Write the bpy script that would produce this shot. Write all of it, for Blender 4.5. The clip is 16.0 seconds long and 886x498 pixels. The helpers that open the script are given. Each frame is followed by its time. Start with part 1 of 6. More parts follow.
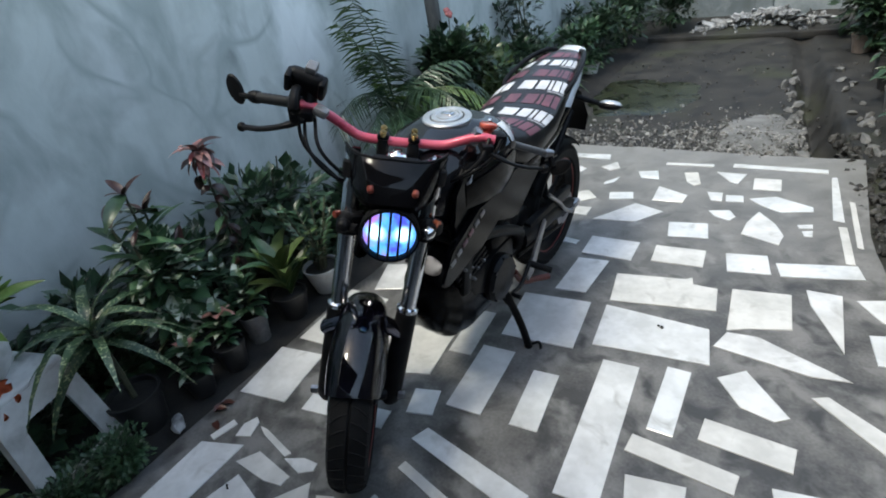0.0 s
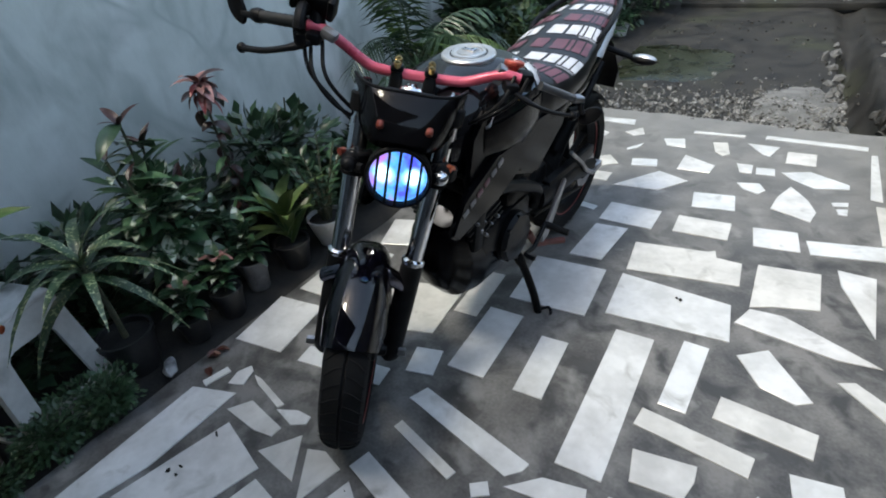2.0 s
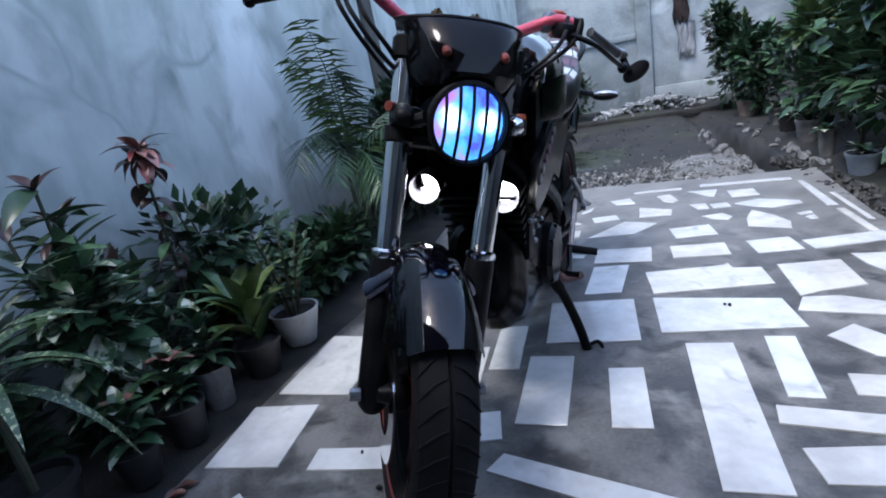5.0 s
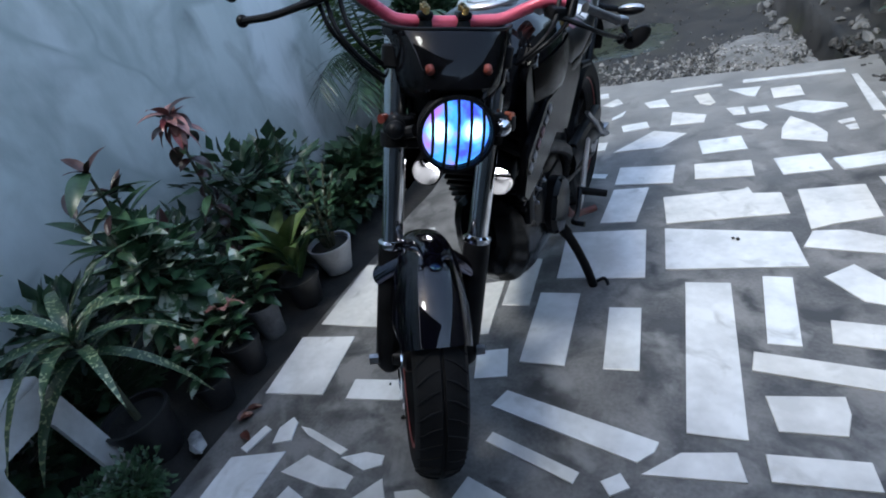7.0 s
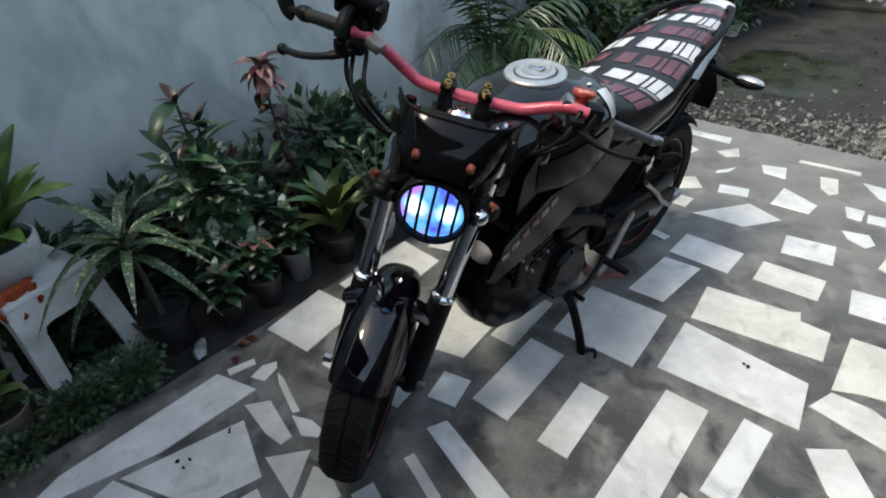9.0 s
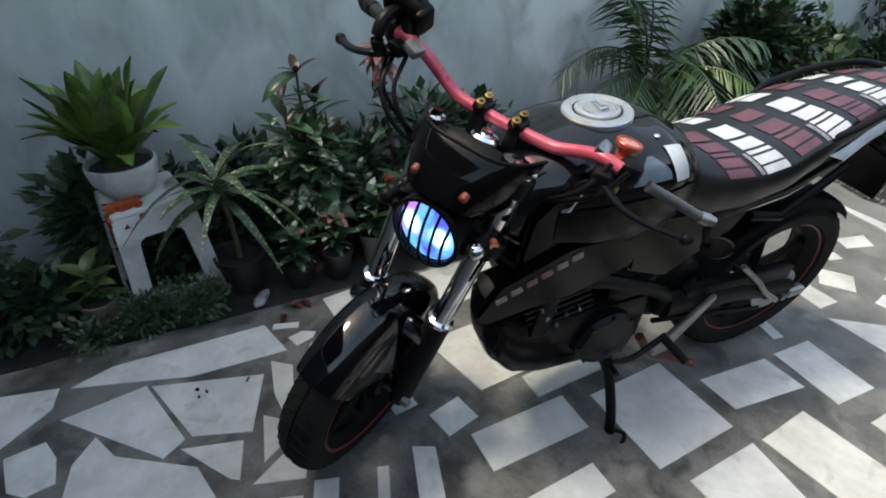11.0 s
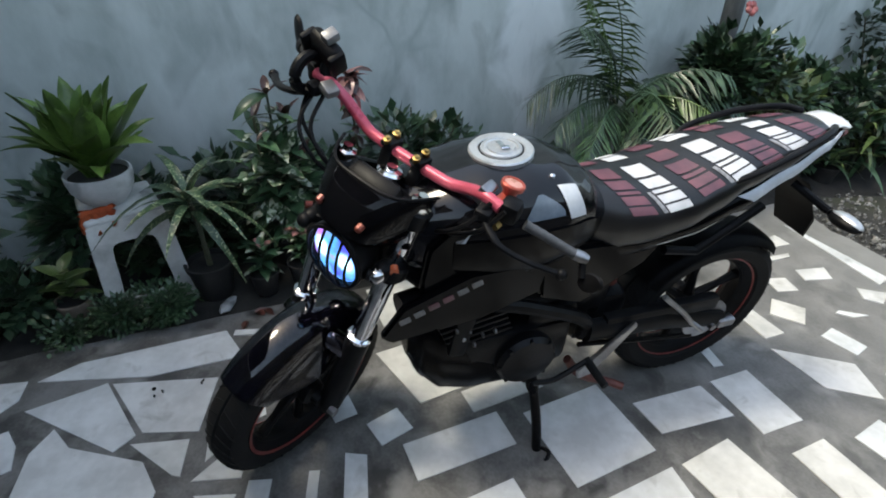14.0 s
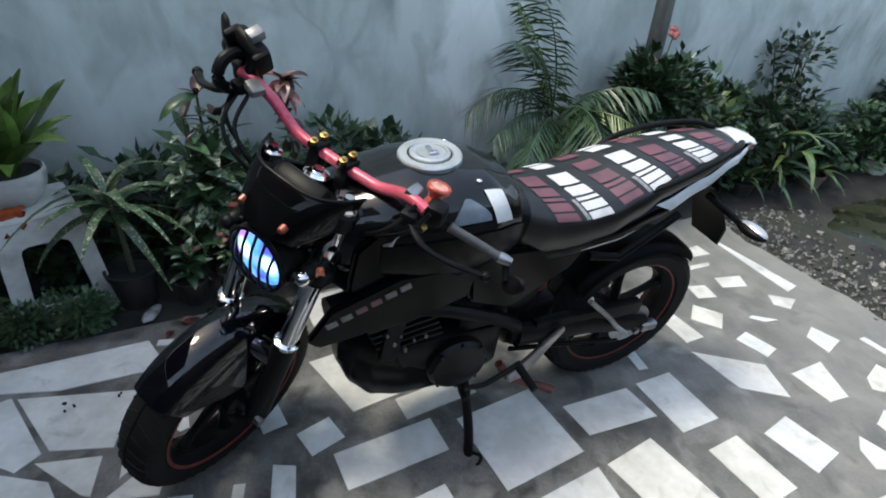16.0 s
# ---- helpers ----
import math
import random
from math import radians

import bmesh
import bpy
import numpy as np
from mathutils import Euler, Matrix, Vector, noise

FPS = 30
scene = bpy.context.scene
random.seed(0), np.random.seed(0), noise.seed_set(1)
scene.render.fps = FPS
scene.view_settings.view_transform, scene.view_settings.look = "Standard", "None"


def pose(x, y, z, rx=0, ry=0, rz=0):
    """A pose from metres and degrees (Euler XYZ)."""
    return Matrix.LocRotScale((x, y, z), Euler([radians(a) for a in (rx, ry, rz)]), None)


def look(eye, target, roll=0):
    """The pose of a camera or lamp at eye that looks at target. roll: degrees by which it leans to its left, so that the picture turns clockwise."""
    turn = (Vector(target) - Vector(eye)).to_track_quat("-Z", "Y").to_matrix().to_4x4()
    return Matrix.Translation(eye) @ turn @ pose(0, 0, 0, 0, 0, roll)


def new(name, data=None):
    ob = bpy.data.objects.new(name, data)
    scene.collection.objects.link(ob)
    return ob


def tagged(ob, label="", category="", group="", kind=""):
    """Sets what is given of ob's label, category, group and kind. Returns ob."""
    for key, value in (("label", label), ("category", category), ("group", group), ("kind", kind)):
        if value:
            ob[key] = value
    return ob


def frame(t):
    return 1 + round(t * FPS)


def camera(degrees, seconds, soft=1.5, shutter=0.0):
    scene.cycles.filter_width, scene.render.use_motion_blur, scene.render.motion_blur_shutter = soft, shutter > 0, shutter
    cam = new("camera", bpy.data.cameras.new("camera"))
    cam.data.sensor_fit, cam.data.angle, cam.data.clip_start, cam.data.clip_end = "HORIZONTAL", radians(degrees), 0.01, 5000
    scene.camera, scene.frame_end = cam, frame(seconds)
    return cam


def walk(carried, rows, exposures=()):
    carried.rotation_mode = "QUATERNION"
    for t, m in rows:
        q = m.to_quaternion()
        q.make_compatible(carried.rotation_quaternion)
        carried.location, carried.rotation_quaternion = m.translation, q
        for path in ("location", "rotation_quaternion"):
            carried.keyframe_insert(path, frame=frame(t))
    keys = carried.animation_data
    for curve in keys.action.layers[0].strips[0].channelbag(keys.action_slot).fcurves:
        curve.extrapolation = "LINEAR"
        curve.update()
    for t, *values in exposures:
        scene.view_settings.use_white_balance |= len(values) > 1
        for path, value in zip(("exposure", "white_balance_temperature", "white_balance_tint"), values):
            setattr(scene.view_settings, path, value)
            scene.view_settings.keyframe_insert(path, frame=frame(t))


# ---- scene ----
cam = camera(80.7, 16.0, soft=1.9)
EXPOSURES = [(0.0, 1.90, 8200, 5), (2.5, 1.90, 8300, 6), (3.4, 1.94, 8000, 7), (4.0, 2.06, 6900, 14), (6.2, 1.99, 6700, 10), (6.6, 1.91, 6700, 9), (7.6, 1.82, 7900, 5), (8.2, 1.81, 8700, 5), (12.5, 1.99, 9200, 7), (14.5, 2.01, 8800, 6), (16.0, 2.02, 8600, 6)]
PATH = [
    (0, (0.995, -0.549, 1.451), (-0.063, 0.824, 0.455), -10.0),
    (0.5, (0.996, -0.554, 1.447), (-0.059, 0.793, 0.412), -10.0),
    (1, (0.993, -0.55, 1.434), (-0.061, 0.77, 0.362), -8.8),
    (1.5, (0.99, -0.522, 1.411), (-0.07, 0.787, 0.332), -7.4),
    (2, (0.936, -0.497, 1.355), (-0.121, 0.796, 0.253), -7.4),
    (2.5, (0.854, -0.53, 1.274), (-0.211, 0.757, 0.174), -7.6),
    (3, (0.684, -0.58, 1.108), (-0.205, 0.898, 0.096), -7.2),
    (3.5, (0.539, -0.571, 0.94), (-0.283, 1.031, 0.07), -6.6),
    (4, (0.487, -0.625, 0.888), (-0.284, 1.106, 0.249), -7.7),
    (4.2, (0.467, -0.637, 0.891), (-0.294, 1.109, 0.282), -8.0),
    (6.5, (0.559, -0.598, 0.933), (-0.312, 1.014, 0.132), -17.7),
    (7, (0.629, -0.575, 1.165), (-0.32, 0.869, 0.158), -16.6),
    (7.5, (0.742, -0.552, 1.328), (-0.29, 0.736, 0.199), -18.4),
    (8, (0.87, -0.474, 1.391), (-0.202, 0.713, 0.191), -15.1),
    (8.5, (0.873, -0.376, 1.387), (-0.311, 0.739, 0.222), -10.1),
    (9, (0.872, -0.284, 1.4), (-0.347, 0.798, 0.242), -4.9),
    (9.5, (0.926, -0.144, 1.399), (-0.451, 0.765, 0.269), -4.8),
    (9.7, (0.95, -0.108, 1.395), (-0.473, 0.755, 0.277), -4.3),
    (11.8, (0.989, 0.104, 1.373), (-0.557, 0.653, 0.229), 0.7),
    (12, (0.976, 0.119, 1.366), (-0.57, 0.675, 0.226), 0.7),
    (12.5, (0.909, 0.173, 1.339), (-0.646, 0.722, 0.207), -1.0),
    (13, (0.907, 0.211, 1.368), (-0.65, 0.757, 0.237), -1.1),
    (13.5, (1.029, 0.227, 1.425), (-0.529, 0.766, 0.294), -0.8),
    (14, (1.122, 0.249, 1.468), (-0.452, 0.809, 0.368), 1.0),
    (14.5, (1.144, 0.26, 1.466), (-0.426, 0.841, 0.372), 1.6),
    (15, (1.146, 0.263, 1.462), (-0.401, 0.923, 0.38), 3.3),
    (15.5, (1.158, 0.268, 1.463), (-0.376, 0.985, 0.398), 4.5),
    (16, (1.15, 0.284, 1.456), (-0.372, 1.041, 0.403), 5.0),
]
walk(cam, [(t, look(eye, target, roll)) for t, eye, target, roll in PATH], exposures=EXPOSURES)

# ---- light: dim overcast evening sky, one cool flood from behind the yard ----
world = bpy.data.worlds.new("world")
scene.world = world
world.use_nodes = True
wn, wl = world.node_tree.nodes, world.node_tree.links
sky = wn.new("ShaderNodeTexSky")
sky.sky_type, sky.sun_disc = "NISHITA", False
SUN_ELEVATION, SUN_AZIMUTH = 66.0, 202.0
sky.sun_elevation, sky.sun_rotation = radians(SUN_ELEVATION), radians(SUN_AZIMUTH)
wl.new(sky.outputs[0], wn["Background"].inputs[0])
wn["Background"].inputs[1].default_value = 0.15
sun_data = bpy.data.lights.new("sun", "SUN")
sun_data.energy, sun_data.angle, sun_data.color = 0.68, radians(13), (0.87, 0.935, 1.0)
sun_lamp = new("sun", sun_data)
sun_way = Vector((math.sin(radians(SUN_AZIMUTH)) * math.cos(radians(SUN_ELEVATION)), math.cos(radians(SUN_AZIMUTH)) * math.cos(radians(SUN_ELEVATION)), math.sin(radians(SUN_ELEVATION))))
sun_lamp.matrix_world = look(sun_way * 20, (0, 0, 0))


# ---- materials ----
def surface(name, dark, light, rough=0.6, metal=0.0, scale=6.0, grain=60.0, bump=0.15, coat=0.0, spread=(0.35, 0.65), stain=None, stain_scale=2.0, stain_at=(0.5, 0.62), random_tint=0.0, rough_vary=0.12, stretch=(1, 1, 1), island=False, hues=None, patches=None, specular=0.5, y_fade=None, traces=None, bare=None):
    """A procedural surface: two scales of colour variation, optional stains, fine relief."""
    m = bpy.data.materials.new(name)
    m.use_nodes = True
    n, l = m.node_tree.nodes, m.node_tree.links
    b = n["Principled BSDF"]
    b.inputs["Metallic"].default_value = metal
    b.inputs["Coat Weight"].default_value = coat
    b.inputs["Coat Roughness"].default_value = 0.06
    b.inputs["Specular IOR Level"].default_value = specular
    tc, mp = n.new("ShaderNodeTexCoord"), n.new("ShaderNodeMapping")
    mp.inputs["Scale"].default_value = stretch
    l.new(tc.outputs["Object"], mp.inputs[0])
    big, fine = n.new("ShaderNodeTexNoise"), n.new("ShaderNodeTexNoise")
    big.inputs["Scale"].default_value, big.inputs["Detail"].default_value = scale, 6
    fine.inputs["Scale"].default_value, fine.inputs["Detail"].default_value = grain, 4
    for t in (big, fine):
        l.new(mp.outputs[0], t.inputs["Vector"])
    mixed = n.new("ShaderNodeMath")
    mixed.operation = "MULTIPLY_ADD"
    mixed.inputs[1].default_value = 0.25
    l.new(fine.outputs["Fac"], mixed.inputs[0])
    l.new(big.outputs["Fac"], mixed.inputs[2])
    ramp = n.new("ShaderNodeValToRGB")
    ramp.color_ramp.elements[0].position, ramp.color_ramp.elements[1].position = spread[0] + 0.12, spread[1] + 0.12
    ramp.color_ramp.elements[0].color, ramp.color_ramp.elements[1].color = (*dark, 1), (*light, 1)
    l.new(mixed.outputs[0], ramp.inputs[0])
    colour = ramp.outputs[0]
    if stain:
        sn, sr, mx = n.new("ShaderNodeTexNoise"), n.new("ShaderNodeValToRGB"), n.new("ShaderNodeMix")
        sn.inputs["Scale"].default_value, sn.inputs["Detail"].default_value, sn.inputs["Distortion"].default_value = stain_scale, 8, 0.6
        l.new(mp.outputs[0], sn.inputs["Vector"])
        sr.color_ramp.elements[0].position, sr.color_ramp.elements[1].position = stain_at
        l.new(sn.outputs["Fac"], sr.inputs[0])
        mx.data_type = "RGBA"
        l.new(sr.outputs[0], mx.inputs[0])
        l.new(colour, mx.inputs[6])
        mx.inputs[7].default_value = (*stain, 1)
        colour = mx.outputs[2]
    if patches:
        pn, pr, pm = n.new("ShaderNodeTexNoise"), n.new("ShaderNodeValToRGB"), n.new("ShaderNodeMix")
        pn.inputs["Scale"].default_value, pn.inputs["Detail"].default_value, pn.inputs["Distortion"].default_value = patches[1], 9, 0.3
        l.new(mp.outputs[0], pn.inputs["Vector"])
        pr.color_ramp.elements[0].position, pr.color_ramp.elements[1].position = patches[2]
        l.new(pn.outputs["Fac"], pr.inputs[0])
        pm.data_type = "RGBA"
        l.new(pr.outputs[0], pm.inputs[0])
        l.new(colour, pm.inputs[6])
        pm.inputs[7].default_value = (*patches[0], 1)
        colour = pm.outputs[2]
    # Paler towards larger y, the edge of the fade broken by noise.
    if y_fade:
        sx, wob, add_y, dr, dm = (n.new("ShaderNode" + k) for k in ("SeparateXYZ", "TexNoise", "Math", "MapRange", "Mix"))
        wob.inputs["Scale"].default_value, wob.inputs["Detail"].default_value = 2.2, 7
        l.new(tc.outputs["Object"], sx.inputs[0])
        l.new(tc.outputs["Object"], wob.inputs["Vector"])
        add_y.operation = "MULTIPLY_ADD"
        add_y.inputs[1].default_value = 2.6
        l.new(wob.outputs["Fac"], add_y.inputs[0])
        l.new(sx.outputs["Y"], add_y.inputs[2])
        dr.inputs["From Min"].default_value, dr.inputs["From Max"].default_value = y_fade[1]
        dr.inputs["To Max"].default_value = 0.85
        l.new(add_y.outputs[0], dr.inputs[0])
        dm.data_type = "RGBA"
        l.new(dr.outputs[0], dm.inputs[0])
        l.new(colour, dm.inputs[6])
        dm.inputs[7].default_value = (*y_fade[0], 1)
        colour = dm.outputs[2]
    if traces:
        tn, off, ab, tr, brk, bm_, tg, tm = (n.new("ShaderNode" + k) for k in ("TexNoise", "Math", "Math", "ValToRGB", "TexNoise", "MapRange", "Math", "Mix"))
        tn.inputs["Scale"].default_value, tn.inputs["Detail"].default_value, tn.inputs["Distortion"].default_value = traces[1], 1.5, 0.8
        brk.inputs["Scale"].default_value, brk.inputs["Detail"].default_value = 2.3, 3
        l.new(tc.outputs["Object"], tn.inputs["Vector"])
        l.new(tc.outputs["Object"], brk.inputs["Vector"])
        off.operation, off.inputs[1].default_value = "SUBTRACT", 0.5
        ab.operation = "ABSOLUTE"
        l.new(tn.outputs["Fac"], off.inputs[0])
        l.new(off.outputs[0], ab.inputs[0])
        tr.color_ramp.elements[0].color, tr.color_ramp.elements[1].color = (1, 1, 1, 1), (0, 0, 0, 1)
        tr.color_ramp.elements[1].position = traces[2]
        l.new(ab.outputs[0], tr.inputs[0])
        bm_.inputs["From Min"].default_value, bm_.inputs["From Max"].default_value = 0.46, 0.6
        l.new(brk.outputs["Fac"], bm_.inputs[0])
        tg.operation = "MULTIPLY"
        l.new(tr.outputs[0], tg.inputs[0])
        l.new(bm_.outputs[0], tg.inputs[1])
        tm.data_type = "RGBA"
        l.new(tg.outputs[0], tm.inputs[0])
        l.new(colour, tm.inputs[6])
        tm.inputs[7].default_value = (*traces[0], 1)
        colour = tm.outputs[2]
    if bare:
        bx, bw, ba, bs, bb, br, bx2 = (n.new("ShaderNode" + k) for k in ("SeparateXYZ", "TexNoise", "Math", "Math", "Math", "MapRange", "Mix"))
        bw.inputs["Scale"].default_value, bw.inputs["Detail"].default_value, bw.inputs["Distortion"].default_value = 3.2, 8, 0.5
        l.new(mp.outputs[0], bw.inputs["Vector"])
        l.new(tc.outputs["Object"], bx.inputs[0])
        ba.operation, ba.inputs[1].default_value = "MULTIPLY_ADD", 1.5
        l.new(bw.outputs["Fac"], ba.inputs[0])
        l.new(bx.outputs["Y"], ba.inputs[2])
        bs.operation, bs.inputs[1].default_value = "SUBTRACT", bare[1] + 0.75
        l.new(ba.outputs[0], bs.inputs[0])
        bb.operation = "ABSOLUTE"
        l.new(bs.outputs[0], bb.inputs[0])
        br.inputs["From Min"].default_value, br.inputs["From Max"].default_value = bare[2], bare[2] + 0.16
        br.inputs["To Min"].default_value, br.inputs["To Max"].default_value = 0.75, 0.0
        l.new(bb.outputs[0], br.inputs[0])
        bx2.data_type = "RGBA"
        l.new(br.outputs[0], bx2.inputs[0])
        l.new(colour, bx2.inputs[6])
        bx2.inputs[7].default_value = (*bare[0], 1)
        colour = bx2.outputs[2]
    if hues:
        oi, hr, hm = n.new("ShaderNodeObjectInfo"), n.new("ShaderNodeValToRGB"), n.new("ShaderNodeMix")
        for k, c in enumerate(hues[:2]):
            hr.color_ramp.elements[k].color = (*c, 1)
        hr.color_ramp.elements.new(0.5).color = (*hues[2], 1)
        hm.data_type, hm.blend_type = "RGBA", "MULTIPLY"
        hm.inputs[0].default_value = 1.0
        l.new(oi.outputs["Random"], hr.inputs[0])
        l.new(colour, hm.inputs[6])
        l.new(hr.outputs[0], hm.inputs[7])
        colour = hm.outputs[2]
    if random_tint:
        info = n.new("ShaderNodeNewGeometry" if island else "ShaderNodeObjectInfo")
        hs = n.new("ShaderNodeHueSaturation")
        mr = n.new("ShaderNodeMapRange")
        mr.inputs["To Min"].default_value, mr.inputs["To Max"].default_value = 1 - random_tint, 1 + random_tint
        l.new(info.outputs["Random Per Island" if island else "Random"], mr.inputs[0])
        l.new(mr.outputs[0], hs.inputs["Value"])
        l.new(colour, hs.inputs["Color"])
        colour = hs.outputs[0]
    l.new(colour, b.inputs["Base Color"])
    rr = n.new("ShaderNodeMapRange")
    rr.inputs["To Min"].default_value, rr.inputs["To Max"].default_value = max(0.02, rough - rough_vary), min(1, rough + rough_vary)
    l.new(big.outputs["Fac"], rr.inputs[0])
    l.new(rr.outputs[0], b.inputs["Roughness"])
    if bump:
        bp = n.new("ShaderNodeBump")
        bp.inputs["Strength"].default_value, bp.inputs["Distance"].default_value = bump, 0.01
        l.new(mixed.outputs[0], bp.inputs["Height"])
        l.new(bp.outputs[0], b.inputs["Normal"])
    return m


def glow(name, colour, strength):
    m = bpy.data.materials.new(name)
    m.use_nodes = True
    b = m.node_tree.nodes["Principled BSDF"]
    b.inputs["Base Color"].default_value = (*colour, 1)
    b.inputs["Emission Color"].default_value, b.inputs["Emission Strength"].default_value = (*colour, 1), strength
    return m


CONCRETE = surface("concrete", (0.055, 0.053, 0.05), (0.18, 0.175, 0.167), 0.5, scale=5, grain=90, bump=0.35, stain=(0.042, 0.042, 0.04), stain_scale=8.0, stain_at=(0.5, 0.66), rough_vary=0.2, patches=((0.23, 0.226, 0.215), 7.0, (0.56, 0.72)), y_fade=((0.23, 0.23, 0.22), (2.5, 4.8)))
TILE = surface("glazed_tile", (0.50, 0.50, 0.49), (0.66, 0.66, 0.65), 0.13, scale=7, grain=40, bump=0.02, stain=(0.34, 0.33, 0.31), stain_scale=9, stain_at=(0.6, 0.8), hues=((1.0, 0.985, 0.94), (0.93, 0.97, 1.0), (0.98, 0.98, 0.975)), random_tint=0.06, rough_vary=0.07, patches=((0.5, 0.49, 0.46), 22.0, (0.66, 0.78)))
WALL = surface("weathered_plaster", (0.40, 0.455, 0.445), (0.55, 0.60, 0.59), 0.85, scale=4.2, grain=30, bump=0.4, spread=(0.3, 0.62), stain=(0.26, 0.30, 0.295), stain_scale=4.5, stain_at=(0.5, 0.76), patches=((0.70, 0.735, 0.735), 1.7, (0.55, 0.72)), traces=((0.36, 0.41, 0.405), 1.3, 0.03), bare=((0.80, 0.84, 0.85), 1.66, 0.05), stretch=(1, 1, 0.55))
SOIL = surface("damp_soil", (0.007, 0.0065, 0.006), (0.026, 0.024, 0.021), 0.9, scale=9, grain=120, bump=0.8)
# Dark tone for unseen added surfaces, so the bike's black panels mirror little.
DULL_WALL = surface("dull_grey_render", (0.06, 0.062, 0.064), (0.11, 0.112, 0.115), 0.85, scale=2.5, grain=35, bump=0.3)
EARTH = surface("wet_earth", (0.007, 0.007, 0.0066), (0.031, 0.030, 0.0275), 0.75, scale=5, grain=55, bump=0.8, spread=(0.36, 0.64), stain=(0.03, 0.034, 0.02), stain_scale=1.1, stain_at=(0.54, 0.66), rough_vary=0.25)
OLD_WALL = surface("blotched_old_plaster", (0.20, 0.235, 0.245), (0.36, 0.40, 0.41), 0.9, scale=1.8, grain=30, bump=0.4, stain=(0.15, 0.175, 0.175), stain_scale=1.6, stain_at=(0.52, 0.7), patches=((0.5, 0.54, 0.55), 1.3, (0.58, 0.68)))
PALE_STONE = surface("pale_rubble", (0.12, 0.125, 0.127), (0.34, 0.35, 0.355), 0.7, scale=14, grain=80, bump=0.5, random_tint=0.5, island=True)
SPILL = surface("rough_cement", (0.10, 0.102, 0.10), (0.20, 0.202, 0.198), 0.85, scale=6, grain=80, bump=0.6, stain=(0.08, 0.08, 0.078), stain_scale=7, stain_at=(0.55, 0.75))
STONE = surface("grey_rubble", (0.05, 0.05, 0.048), (0.25, 0.25, 0.24), 0.8, scale=14, grain=80, bump=0.5, random_tint=0.65, island=True)


# ---- mesh helpers ----
def finish(bm, smooth=35):
    bmesh.ops.recalc_face_normals(bm, faces=bm.faces)
    cut = radians(smooth)
    for f in bm.faces:
        f.smooth = True
    for e in bm.edges:
        e.smooth = len(e.link_faces) == 2 and e.calc_face_angle(0) < cut


def thing(name, bm, material, label="", category="", group="", kind="", m=None, smooth=35):
    """A top-level mesh object, or an Empty where bm is None."""
    data = None
    if bm is not None:
        finish(bm, smooth)
        data = bpy.data.meshes.new(name)
        bm.to_mesh(data)
        bm.free()
        data.materials.append(material)
    ob = new(name, data)
    if m is not None:
        ob.matrix_world = m
    return tagged(ob, label, category, group, kind)


def part(name, bm, material, parent, label="", m=None, smooth=35):
    """One mesh under a thing or under a part, in the thing's own space."""
    if m is not None:
        bmesh.ops.transform(bm, matrix=m, verts=bm.verts)
    finish(bm, smooth)
    data = bpy.data.meshes.new(name)
    bm.to_mesh(data)
    bm.free()
    data.materials.append(material)
    ob = new(name, data)
    ob.parent = parent
    return tagged(ob, label)


def box(bm, c, s, bevel=0.0, rot=(0, 0, 0), seg=2):
    r = bmesh.ops.create_cube(bm, size=1)
    bmesh.ops.transform(bm, matrix=pose(*c, *rot) @ Matrix.Diagonal((*s, 1)), verts=r["verts"])
    if bevel:
        edges = {e for v in r["verts"] for e in v.link_edges}
        bmesh.ops.bevel(bm, geom=list(edges), offset=bevel, segments=seg, affect="EDGES", profile=0.5)
    return bm


def loft(bm, rings, caps=True, closed=True):
    """Skin a row of rings that hold equally many points."""
    rows = [[bm.verts.new(p) for p in ring] for ring in rings]
    count = len(rows[0])
    for a, b in zip(rows, rows[1:]):
        for i in range(count if closed else count - 1):
            j = (i + 1) % count
            bm.faces.new((a[i], a[j], b[j], b[i]))
    if caps and closed:
        bm.faces.new(rows[0][::-1])
        bm.faces.new(rows[-1])
    return bm


def frame_of(d):
    d = Vector(d).normalized()
    side = d.cross(Vector((0, 0, 1)))
    if side.length < 1e-3:
        side = Vector((1, 0, 0))
    side.normalize()
    return side, side.cross(d).normalized()


def sweep(bm, path, radius, seg=10, flat=1.0, caps=True):
    """A tube along a path; radius is one number or one for each point."""
    path = [Vector(p) for p in path]
    radii = radius if isinstance(radius, (list, tuple)) else [radius] * len(path)
    rings = []
    for i, p in enumerate(path):
        d = path[min(i + 1, len(path) - 1)] - path[max(i - 1, 0)]
        a, b = frame_of(d)
        rings.append([p + radii[i] * (math.cos(2 * math.pi * k / seg) * a + flat * math.sin(2 * math.pi * k / seg) * b) for k in range(seg)])
    return loft(bm, rings, caps)


def tube(bm, p, q, r, r2=None, seg=14):
    return sweep(bm, [p, q], [r, r if r2 is None else r2], seg)


def smooth_path(points, steps=6):
    """A Catmull-Rom curve through the points."""
    p = [Vector(v) for v in points]
    p = [2 * p[0] - p[1]] + p + [2 * p[-1] - p[-2]]
    out = []
    for i in range(1, len(p) - 2):
        for s in range(steps):
            t = s / steps
            out.append(0.5 * (2 * p[i] + (p[i + 1] - p[i - 1]) * t + (2 * p[i - 1] - 5 * p[i] + 4 * p[i + 1] - p[i + 2]) * t * t + (3 * p[i] - p[i - 1] - 3 * p[i + 1] + p[i + 2]) * t ** 3))
    return out + [p[-2]]


